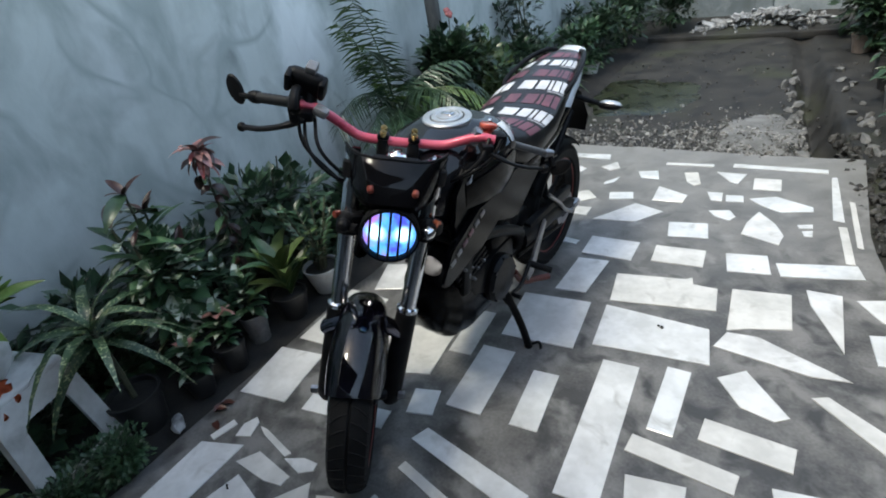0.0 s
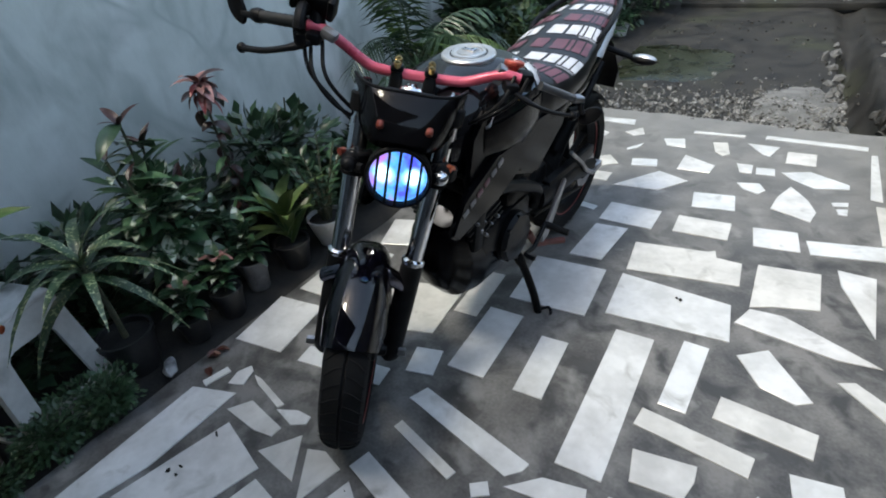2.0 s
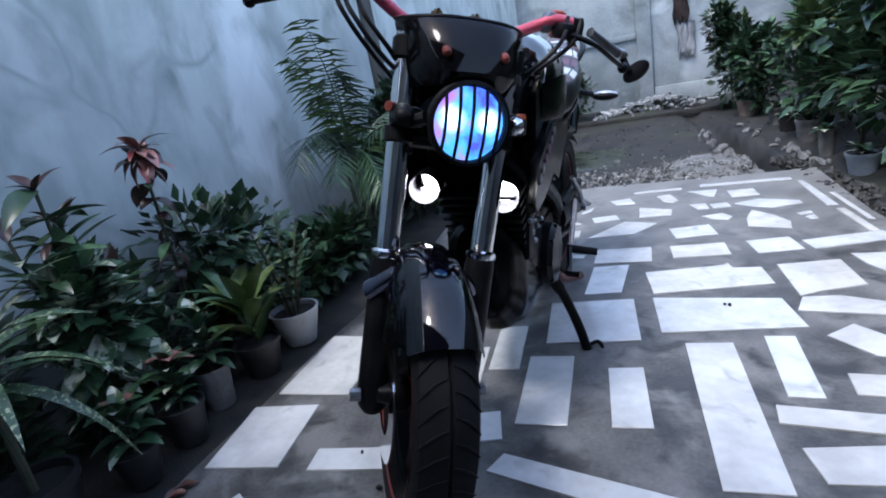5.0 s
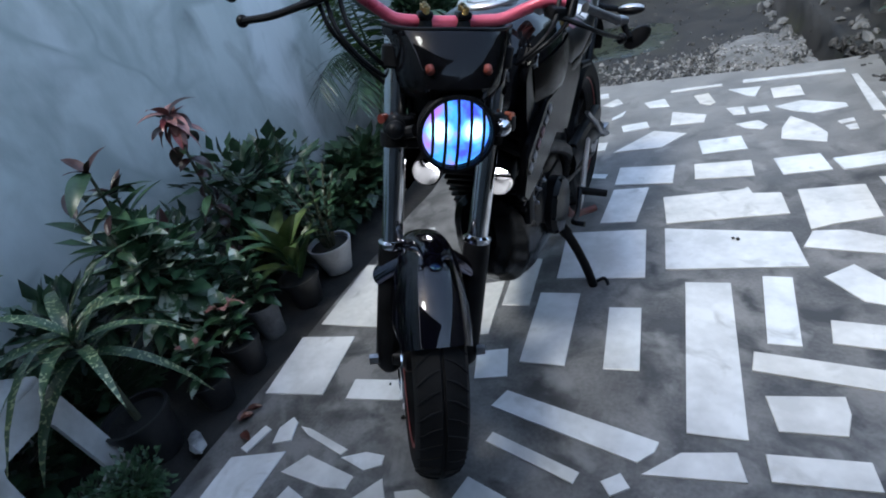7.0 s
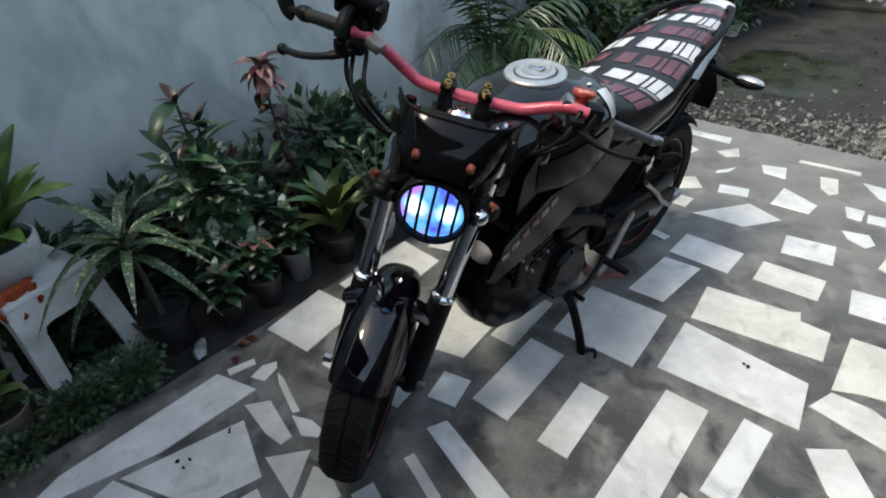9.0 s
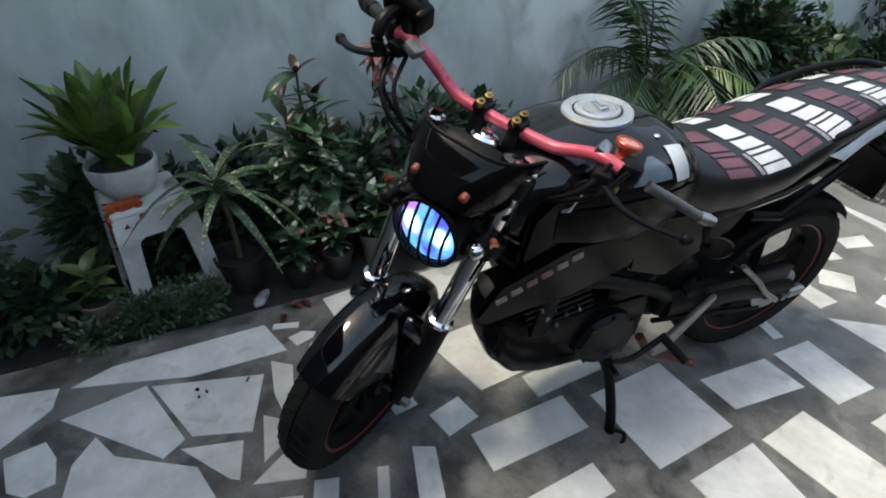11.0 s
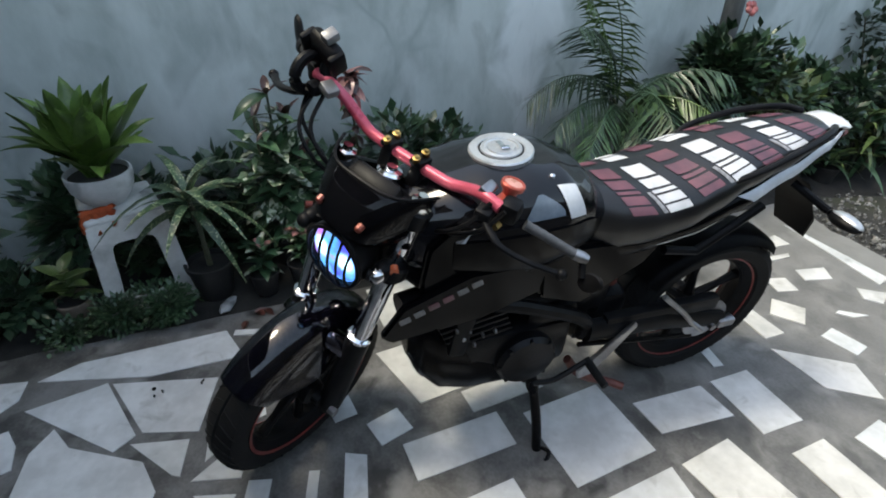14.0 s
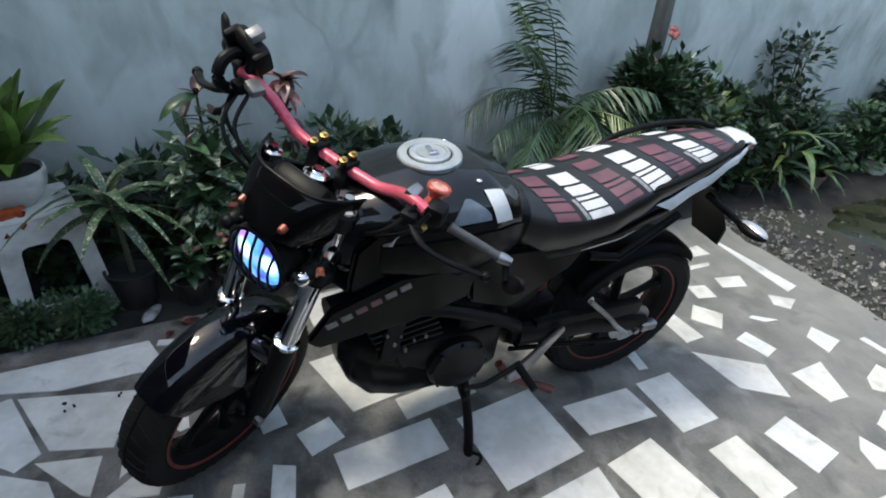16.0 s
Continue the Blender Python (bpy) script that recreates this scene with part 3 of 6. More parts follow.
lathe(b, [(0.0712, -0.008), (0.064, -0.002), (0.045, 0.003), (0.02, 0.0055), (0.002, 0.006)], seg=40)
part("lens", b, led_lens([LAMP @ Vector((0.036 * s, 0.008, 0.003)) for s in (-1, 1)]), lamp, "glowing blue and violet lens", m=LAMP)
for k in range(5):
    b = bmesh.new()
    x = -0.052 + 0.026 * k
    e = math.sqrt(0.073 ** 2 - x * x)
    sweep(b, [(x, -e, 0.006), (x, -e * 0.5, 0.018), (x, 0, 0.021), (x, e * 0.5, 0.018), (x, e, 0.006)], 0.0034, 8)
    part("grille_bar", b, SATIN, lamp, m=LAMP)
b = bmesh.new()
lathe(b, [(0.072, 0.0), (0.08, 0.0), (0.081, 0.008), (0.074, 0.010)], seg=40, close=True)
part("grille_ring", b, SATIN, lamp, m=LAMP)
for s in (-1, 1):
    b = bmesh.new()
    sweep(b, [(0.075 * s, 0.15, 0.75), (0.092 * s, 0.165, 0.74), (0.103 * s, 0.19, 0.735)], 0.012, 8)
    lathe(b, [(0.028, -0.016), (0.031, -0.01), (0.031, 0.012), (0.026, 0.016)], Matrix.Translation((0.1 * s, 0.205, 0.74)) @ Matrix.Rotation(-RAKE, 4, "X"), 20)
    part("lamp_bracket", b, SATIN, lamp, m=STEER)

b = bmesh.new()
box(b, (0.0, 0.445, 0.52), (0.21, 0.05, 0.27), 0.012, (-8, 0, 0))
radiator = part("radiator", b, SATIN, bike, "black finned radiator before the engine")
for k in range(9):
    b = bmesh.new()
    box(b, (0.0, 0.416 + 0.004 * k, 0.42 + 0.024 * k), (0.19, 0.006, 0.007), 0.001, (-8, 0, 0))
    part("fin", b, CASING, radiator)

# Auxiliary driving lamps on the frame, and the indicators.
for s, x, y, z in ((-1, -0.105, 0.345, 0.595), (1, 0.064, 0.357, 0.577)):
    at = Matrix.Translation((x, y, z)) @ Matrix.Rotation(radians(11), 4, "Z") @ Matrix.Rotation(radians(91), 4, "X")
    b = bmesh.new()
    lathe(b, [(0.010, -0.062), (0.022, -0.058), (0.030, -0.02), (0.034, 0.018), (0.0345, 0.072), (0.0325, 0.072), (0.0305, 0.0), (0.0298, -0.0065), (0.010, -0.012)], seg=28)
    aux = part("driving_lamp", b, SATIN, bike, "small round white LED driving lamp", m=at)
    b = bmesh.new()
    lathe(b, [(0.0302, -0.004), (0.020, 0.001), (0.002, 0.003)], seg=28)
    part("lens", b, SPOT, aux, "bright white LED lens", m=at)
    b = bmesh.new()
    tube(b, (x - 0.008, y + 0.062, z), (x * 0.6, y + 0.095, z + 0.03), 0.009)
    part("bracket", b, SATIN, aux)
    b = bmesh.new()
    wide = 0.092 if s > 0 else 0.110
    sweep(b, [(0.070 * s, 0.225, 0.748), ((wide - 0.012) * s, 0.205, 0.748), (wide * s, 0.20, 0.748)], 0.008, 8)
    ball(b, (wide * s, 0.185, 0.747), (0.021, 0.030, 0.020), 16)
    sig = part("front_indicator", b, SATIN, bike, "black front indicator on a short stalk", m=STEER)
    b = bmesh.new()
    ball(b, ((wide + 0.001) * s, 0.164, 0.747), (0.0185, 0.018, 0.0175), 14)
    part("lens", b, SATIN if s < 0 else CHROME, sig, m=STEER)
    b = bmesh.new()
    tube(b, ((wide + 0.016) * s, 0.196, 0.758), ((wide + 0.026) * s, 0.186, 0.760), 0.009, seg=12)
    part("marker", b, AMBER if s > 0 else AMBER_DARK, sig, "small orange marker", m=STEER)

# Headlamp cowl with smoked screen.
def cowl_ring(z, w, y, back):
    out = []
    for k in range(15):
        u = -1 + 2 * k / 14
        out.append((w * math.copysign(abs(u) ** 0.8, u), y + back * abs(u) ** 3, z + 0.012 * (1 - u * u)))
    return out


b = bmesh.new()
loft(b, [cowl_ring(0.795, 0.092, 0.15, 0.075), cowl_ring(0.82, 0.104, 0.136, 0.09), cowl_ring(0.848, 0.112, 0.146, 0.10), cowl_ring(0.872, 0.118, 0.163, 0.10), cowl_ring(0.893, 0.124, 0.182, 0.09), cowl_ring(0.902, 0.124, 0.195, 0.085)], caps=False, closed=False)
bmesh.ops.solidify(b, geom=b.faces, thickness=0.005)
cowl = part("headlamp_cowl", b, GLOSS, bike, "glossy black headlamp cowl", m=STEER)
b = bmesh.new()
sweep(b, [Vector(p) + Vector((0, 0.004, 0.002)) for p in cowl_ring(0.902, 0.124, 0.195, 0.085)], 0.0035, 8)
part("edge_trim", b, SATIN, cowl, m=STEER)
for s in (-1, 1):
    b = bmesh.new()
    sweep(b, [(0.051 * s, 0.158, 0.862), (0.051 * s, 0.147, 0.858), (0.051 * s, 0.143, 0.857)], [0.008, 0.008, 0.0045], 10)
    part("bolt", b, AMBER_DARK, cowl, "orange-red anodised bolt", m=STEER)
    b = bmesh.new()
    box(b, (0.085 * s, 0.30, 0.80), (0.02, 0.14, 0.10), 0.008, (-30, 0, 14 * s))
    part("cowl_wing", b, PANEL, cowl, m=STEER)
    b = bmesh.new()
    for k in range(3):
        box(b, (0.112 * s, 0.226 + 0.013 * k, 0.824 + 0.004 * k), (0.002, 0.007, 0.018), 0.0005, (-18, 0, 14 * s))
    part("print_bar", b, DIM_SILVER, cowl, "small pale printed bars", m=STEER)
b = bmesh.new()
box(b, (0, 0.245, 0.872), (0.12, 0.05, 0.04), 0.012, (28, 0, 0))
dash = part("instrument_panel", b, SATIN, bike, "black instrument panel behind the cowl", m=STEER)
b = bmesh.new()
lathe(b, [(0.026, 0), (0.028, 0.006), (0.024, 0.012), (0.012, 0.014), (0.011, 0.02)], Matrix.Translation((0, 0.285, 0.878)) @ Matrix.Rotation(-RAKE, 4, "X"), 24)
part("stem_nut", b, CHROME, bike, m=STEER)

# Handlebar with its clamps, controls, mirrors and phone holder.
BAR = [(-0.405, 0.365, 0.948), (-0.30, 0.325, 0.968), (-0.235, 0.312, 0.975), (-0.20, 0.315, 0.97), (-0.165, 0.325, 0.948), (-0.12, 0.328, 0.918), (-0.085, 0.328, 0.903), (0, 0.328, 0.90)]
BAR = BAR + [(-x, y, z - 0.034 * max(0, (-x - 0.085) / 0.15) ** 0.8 if -x < 0.24 else z - 0.038) for x, y, z in BAR[-2::-1]]
b = bmesh.new()
sweep(b, smooth_path(BAR[2:-2], 5), 0.0118, 14)
bar = part("handlebar", b, RED_BAR, bike, "pinkish red anodised handlebar", m=STEER)
for s in (-1, 1):
    b = bmesh.new()
    box(b, (0.038 * s, 0.326, 0.882), (0.03, 0.036, 0.06), 0.008, (-20, 0, 0))
    box(b, (0.038 * s, 0.33, 0.912), (0.03, 0.044, 0.016), 0.006, (-10, 0, 0))
    part("bar_clamp", b, SATIN, bar, "black bar clamp with gold bolts", m=STEER)
    for dy in (-0.014, 0.014):
        b = bmesh.new()
        sweep(b, [(0.038 * s, 0.33 + dy, 0.918), (0.038 * s, 0.328 + dy, 0.929), (0.038 * s, 0.328 + dy, 0.933)], [0.0085, 0.0085, 0.005], 8)
        part("clamp_bolt", b, GOLD, bar, m=STEER)
    low = 0.036 if s > 0 else 0.004
    b = bmesh.new()
    p, q = (Vector((0.285, 0.322, 0.931)), Vector((0.38, 0.36, 0.90))) if s > 0 else (Vector((-0.255, 0.325, 0.972)), Vector((-0.350, 0.384, 0.950)))
    stout = 1.0 if s < 0 else 0.68
    path, radii = [p], [0.0145 * stout]
    for k in range(13):
        path.append(p.lerp(q, (k + 0.5) / 13))
        radii.append((0.0125 if k % 2 else 0.0137) * stout)
    sweep(b, path + [q], radii + [0.0145 * stout], 14)
    part("grip", b, GRIP if s < 0 else GRIP_GREY, bar, "ribbed black rubber grip" if s < 0 else "thin ribbed grey grip", m=STEER)
    b = bmesh.new()
    sweep(b, [q, q + Vector((0.012 * s, 0.004, -0.001)), q + Vector((0.024 * s, 0.008, -0.002))], [0.016 * stout, 0.0165 * stout, 0.012 * stout], 14)
    part("bar_end", b, ALLOY if s > 0 else SATIN, bar, m=STEER)
    b = bmesh.new()
    if s < 0:
        sweep(b, [(-0.240, 0.297 + 0.036 * math.cos(radians(a)), 0.978 + 0.036 * math.sin(radians(a))) for a in range(35, 326, 15)], 0.012, 10)
        part("throttle_loop", b, SATIN, bar, "thick black loop round the throttle housing", m=STEER)
        b = bmesh.new()
    box(b, (0.247 * s, 0.33, 0.968 - low), (0.04, 0.040, 0.046), 0.012, (0, 0, 12 * s))
    part("switchgear", b, SATIN, bar, "black switch block", m=STEER)
    b = bmesh.new()
    box(b, (0.215 * s, 0.30, 0.962 - low), (0.032, 0.046, 0.026), 0.008, (0, 0, 8 * s))
    part("lever_perch", b, SATIN, bar, m=STEER)
    b = bmesh.new()
    reach = [(-0.222, 0.285, 0.951), (-0.265, 0.268, 0.937), (-0.32, 0.283, 0.916), (-0.372, 0.313, 0.901)]
    sweep(b, smooth_path(reach if s < 0 else [(0.225 * s, 0.285, 0.955 - low), (0.27 * s, 0.268, 0.943 - low), (0.32 * s, 0.288, 0.925 - low), (0.378 * s, 0.325, 0.908 - low)]), [0.011 * stout] * 6 + [0.009 * stout] * 12 + [0.0095 * stout], 10, flat=0.75)
    ball(b, (0.381, 0.327, 0.907 - low) if s > 0 else (-0.376, 0.315, 0.90), 0.0115, 12)
    part("lever", b, SATIN, bar, "black control lever", m=STEER)
    if s > 0:
        b = bmesh.new()
        sweep(b, [(0.395, 0.366, 0.897), (0.405, 0.358, 0.878), (0.412, 0.352, 0.868)], 0.007, 8)
        lathe(b, [(0.004, -0.007), (0.019, -0.005), (0.022, 0.0), (0.020, 0.005), (0.004, 0.008)], Matrix.Translation((0.430, 0.352, 0.868)) @ Matrix.Rotation(radians(-30), 4, "Z") @ Matrix.Rotation(radians(82), 4, "X") @ Matrix.Rotation(radians(-42), 4, "Z") @ Matrix.Diagonal((0.85, 1.45, 1, 1)), 24)
        part("mirror", b, SATIN, bar, "small oval bar-end mirror", m=STEER)
        continue
    b = bmesh.new()
    sweep(b, [(-0.368, 0.398, 0.946), (-0.392, 0.412, 0.938), (-0.404, 0.420, 0.938)], 0.008, 8)
    lathe(b, [(0.004, -0.007), (0.021, -0.005), (0.025, 0.0), (0.022, 0.005), (0.004, 0.008)], Matrix.Translation((-0.418, 0.427, 0.947)) @ Matrix.Rotation(radians(-23), 4, "Z") @ Matrix.Rotation(radians(86), 4, "X") @ Matrix.Rotation(radians(28), 4, "Z") @ Matrix.Diagonal((0.95, 1.55, 1, 1)), 24)
    part("mirror", b, SATIN, bar, "small oval bar-end mirror", m=STEER)
PERCH = Matrix.Translation((0.222, 0.362, 0.935)) @ Matrix.Rotation(radians(-14), 4, "X")
b = bmesh.new()
lathe(b, [(0.013, -0.002), (0.015, 0.004), (0.0155, 0.012), (0.022, 0.014), (0.0235, 0.017), (0.0235, 0.023), (0.0215, 0.0255), (0.018, 0.0255), (0.0175, 0.0235), (0.004, 0.0235)], PERCH, 28)
box(b, (0.222, 0.343, 0.925), (0.026, 0.034, 0.028), 0.006)
tube(b, (0.222, 0.322, 0.925), (0.222, 0.330, 0.925), 0.010, 0.010, 12)
cap_part = part("reservoir", b, ORANGE, bar, "orange-red anodised clutch perch cap", m=STEER)
b = bmesh.new()
lathe(b, [(0.0174, 0.0236), (0.016, 0.0242), (0.003, 0.0242)], PERCH, 24)
part("cap_face", b, CAP_FACE, cap_part, "pale face of the cap", m=STEER)
b = bmesh.new()
box(b, (0.19, 0.328, 0.938), (0.022, 0.036, 0.04), 0.005, (0, 20, 0))
part("clamp_band", b, ALLOY, bar, m=STEER)
b = bmesh.new()
tube(b, (0.24, 0.312, 0.906), (0.24, 0.30, 0.904), 0.008, seg=10)
part("horn_button", b, GOLD, bar, "small yellow button", m=STEER)
b = bmesh.new()
box(b, (-0.185, 0.300, 0.968), (0.034, 0.030, 0.020), 0.005, (0, 18, -10))
part("brake_reservoir", b, DIM_SILVER, bar, "grey brake fluid reservoir", m=STEER)
b = bmesh.new()
box(b, (-0.222, 0.330, 1.022), (0.090, 0.036, 0.066), 0.018, (20, 12, -6), 4)
holder = part("phone_holder", b, SATIN, bike, "black padded phone holder on the handlebar", m=STEER)
for dx in (-0.038, 0.038):
    b = bmesh.new()
    box(b, (-0.222 + dx, 0.320, 1.023 - 0.2 * dx), (0.016, 0.038, 0.050), 0.007, (20, 12, -6))
    part("jaw", b, SATIN, holder, m=STEER)
b = bmesh.new()
box(b, (-0.208, 0.324, 1.060), (0.024, 0.03, 0.020), 0.003, (20, 12, -6))
part("top_clip", b, DIM_SILVER, holder, "grey clip", m=STEER)
b = bmesh.new()
sweep(b, [(-0.215, 0.322, 0.970), (-0.218, 0.33, 1.0), (-0.222, 0.335, 1.02)], [0.020, 0.015, 0.014], 12)
part("ball_mount", b, SATIN, holder, m=STEER)
for k, (x0, x1, y1, z1) in enumerate(((-0.225, -0.06, 0.30, 0.78), (-0.20, -0.04, 0.33, 0.74), (-0.24, -0.075, 0.26, 0.76), (0.22, 0.06, 0.33, 0.76), (0.25, 0.07, 0.37, 0.70))):
    b = bmesh.new()
    sweep(b, smooth_path([(x0, 0.30, 0.95), (x0 * 0.9, 0.235 + 0.01 * k, 0.90), ((x0 + x1) / 2, 0.235 + 0.012 * k, 0.835), (x1, y1, z1)]), 0.0045, 7)
    part("control_cable", b, SATIN, bike, m=STEER)

# Fuel tank: skin of rounded sections, its cap and graphics.
TANK = [(0.27, 0.085, 0.70, 0.835), (0.33, 0.118, 0.66, 0.862), (0.40, 0.145, 0.64, 0.885), (0.47, 0.157, 0.63, 0.897), (0.55, 0.16, 0.63, 0.90), (0.63, 0.15, 0.64, 0.89), (0.70, 0.125, 0.66, 0.862), (0.75, 0.098, 0.68, 0.81), (0.765, 0.08, 0.69, 0.79)]
SEAT = [(0.70, 0.07, 0.66, 0.795), (0.745, 0.10, 0.63, 0.806), (0.80, 0.122, 0.63, 0.80), (0.88, 0.138, 0.65, 0.80), (0.97, 0.142, 0.675, 0.814), (1.05, 0.133, 0.71, 0.838), (1.13, 0.118, 0.755, 0.858), (1.24, 0.102, 0.785, 0.874), (1.34, 0.08, 0.815, 0.884), (1.40, 0.055, 0.835, 0.884), (1.43, 0.03, 0.85, 0.878)]


def body_point(rows, y, a, out=0.0, power=2.7):
    """A point on a lofted body: y along the machine, a round it in degrees from the top, positive to its left."""
    for p, q in zip(rows, rows[1:]):
        if p[0] <= y <= q[0]:
            break
    t = min(1, max(0, (y - p[0]) / (q[0] - p[0])))
    t = t * t * (3 - 2 * t) * 0.5 + t * 0.5
    w, lo, hi = (p[k] + (q[k] - p[k]) * t for k in (1, 2, 3))
    s, c = math.sin(radians(a)), math.cos(radians(a))
    sx = math.copysign(abs(s) ** (2 / power), s)
    cz = math.copysign(abs(c) ** (2 / power), c)
    return Vector(((w + out) * sx, y, (lo + hi) / 2 + ((hi - lo) / 2 + out) * cz))


def body(rows, steps=40, round_seg=28, power=2.7):
    b = bmesh.new()
    ys = [rows[0][0] + (rows[-1][0] - rows[0][0]) * k / steps for k in range(steps + 1)]
    loft(b, [[body_point(rows, y, 360 * j / round_seg, 0.0, power) for j in range(round_seg)] for y in ys])
    return b


def patch(rows, y0, y1, a0, a1, out=0.0015, skew=0.0, ny=4, na=5):
    """A thin printed field that follows a body's skin."""
    b = bmesh.new()
    loft(b, [[body_point(rows, y0 + (y1 - y0) * i / ny + skew * j / na, a0 + (a1 - a0) * j / na, out) for j in range(na + 1)] for i in range(ny + 1)], caps=False, closed=False)
    return b


tank = part("fuel_tank", body(TANK), GLOSS, bike, "glossy black fuel tank with white side graphics")
CAP = Matrix.Translation((0, 0.525, 0.896)) @ Matrix.Rotation(radians(3), 4, "X")
b = bmesh.new()
lathe(b, [(0.069, -0.01), (0.069, 0.006), (0.066, 0.0095), (0.050, 0.0095), (0.048, 0.007), (0.045, 0.007), (0.043, 0.0115), (0.036, 0.0125), (0.034, 0.0095), (0.030, 0.0095), (0.028, 0.013), (0.004, 0.0135)], seg=44)
part("tank_graphic", patch(TANK, 0.36, 0.63, -42, -60, skew=0.03, na=9, ny=10), WHITE, tank, "white stripe beside the filler cap")
cap = part("fuel_cap", b, SILVER, tank, "large ringed silver fuel filler cap", m=CAP)
b = bmesh.new()
box(b, (0, 0, 0.0155), (0.034, 0.012, 0.005), 0.002)
box(b, (0.012, 0.003, 0.016), (0.014, 0.02, 0.004), 0.002)
part("key_cover", b, CHROME, cap, m=CAP)
for r0, r1, h in ((0.0445, 0.0475, 0.0085),):
    b = bmesh.new()
    lathe(b, [(r0, h - 0.003), (r1, h - 0.003), (r1, h), (r0, h)], seg=44, close=True)
    part("ring", b, CASING, cap, "dark engraved ring", m=CAP)
for s in (-1, 1):
    part("tank_graphic", patch(TANK, 0.603, 0.650, 40 * s, 76 * s, skew=0.026, na=12), WHITE, tank, "white graphic panel on the tank side")
    b = bmesh.new()
    loft(b, [[body_point(TANK, y0 + (y1 - y0) * i / 6, a * s, 0.0014) for i in range(7)] for a, y0, y1 in ((48, 0.553, 0.565), (54, 0.545, 0.585), (60, 0.536, 0.602), (66, 0.528, 0.613), (72, 0.520, 0.615))], caps=False, closed=False)
    part("knee_panel", b, KNEE, tank, "blue-grey triangular knee panel")
    b = bmesh.new()
    ball(b, body_point(TANK, 0.60, 30 * s), (0.007, 0.007, 0.005), 10)
    part("tank_bolt", b, CHROME, tank)
    # Added black skin that stops the tank's lower flank mirroring the tiles.
    part("low_sheen_skin", patch(TANK, 0.38, 0.735, 83 * s, 140 * s, out=0.004, na=10, ny=12), PANEL, tank, "black low-sheen skin added so the tank's flank mirrors no tiles")

# Seat with its printed cover.
seat = part("seat", body(SEAT, 60), VINYL, bike, "long black vinyl seat printed with rows of white and dark red bars")
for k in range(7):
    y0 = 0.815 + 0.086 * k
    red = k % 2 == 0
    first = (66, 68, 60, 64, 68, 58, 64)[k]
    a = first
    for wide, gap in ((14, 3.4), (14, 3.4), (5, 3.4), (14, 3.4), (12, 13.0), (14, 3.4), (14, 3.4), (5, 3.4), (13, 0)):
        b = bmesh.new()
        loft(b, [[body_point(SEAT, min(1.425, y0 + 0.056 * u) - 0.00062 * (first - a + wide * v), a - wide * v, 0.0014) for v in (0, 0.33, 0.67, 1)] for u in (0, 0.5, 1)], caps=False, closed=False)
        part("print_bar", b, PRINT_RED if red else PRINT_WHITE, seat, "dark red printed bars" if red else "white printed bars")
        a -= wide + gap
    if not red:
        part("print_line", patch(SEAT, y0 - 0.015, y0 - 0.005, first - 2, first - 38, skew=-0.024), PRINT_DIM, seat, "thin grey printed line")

# Tail panels, grab rail, lamps and plate holder.
TAIL = [(0.72, 0.10, 0.60, 0.72), (0.86, 0.125, 0.62, 0.725), (1.0, 0.128, 0.65, 0.74), (1.14, 0.115, 0.69, 0.775), (1.28, 0.095, 0.745, 0.82), (1.40, 0.07, 0.80, 0.86), (1.47, 0.04, 0.835, 0.872), (1.49, 0.02, 0.845, 0.868)]
tail = part("tail_cowl", body(TAIL), PANEL, bike, "black tail cowl with pale stripes")
for s in (-1, 1):
    part("tail_stripe", patch(TAIL, 1.12, 1.475, 58 * s, 92 * s, skew=0.05, ny=12), WHITE, tail, "white stripe along the tail")
    part("tail_stripe", patch(TAIL, 0.90, 1.05, 96 * s, 104 * s, skew=0.05, ny=8), SILVER, tail, "silver stripe")
b = bmesh.new()
loft(b, [[(0.045 * math.cos(t) , y, 0.872 + dz + 0.014 * math.sin(t)) for t in [2 * math.pi * j / 14 for j in range(14)]] for y, dz in ((1.40, 0.0), (1.45, 0.004), (1.48, -0.004))])
part("tail_cap", b, WHITE, tail, "white tail cap")
b = bmesh.new()
lens_rows = [[(w * math.cos(t), y, 0.848 + h * math.sin(t)) for t in [2 * math.pi * j / 14 for j in range(14)]] for y, w, h in ((1.47, 0.045, 0.018), (1.495, 0.035, 0.012))]
loft(b, lens_rows)
part("tail_lamp", b, RIM_RED, bike, "red tail lamp")
for s in (-1, 1):
    b = bmesh.new()
    sweep(b, smooth_path([(0.11 * s, 1.06, 0.80), (0.125 * s, 1.13, 0.835), (0.112 * s, 1.25, 0.868), (0.08 * s, 1.36, 0.884), (0.05 * s, 1.41, 0.88)]), 0.009, 10)
    part("grab_rail", b, SATIN, bike, "black grab rail")
    b = bmesh.new()
    sweep(b, [(0.03 * s, 1.40, 0.71), (0.09 * s, 1.43, 0.685), (0.13 * s, 1.44, 0.675)], 0.011, 8)
    sig = part("rear_indicator", b, SATIN, bike, "rear indicator on a black stalk")
    b = bmesh.new()
    ball(b, (0.172 * s, 1.452, 0.666), (0.050, 0.026, 0.017), 16)
    part("housing", b, SATIN, sig, "black lamp housing")
    b = bmesh.new()
    ball(b, (0.174 * s, 1.455, 0.672), (0.046, 0.021, 0.015), 16)
    part("shell", b, SILVER, sig, "silver upper shell")
b = bmesh.new()
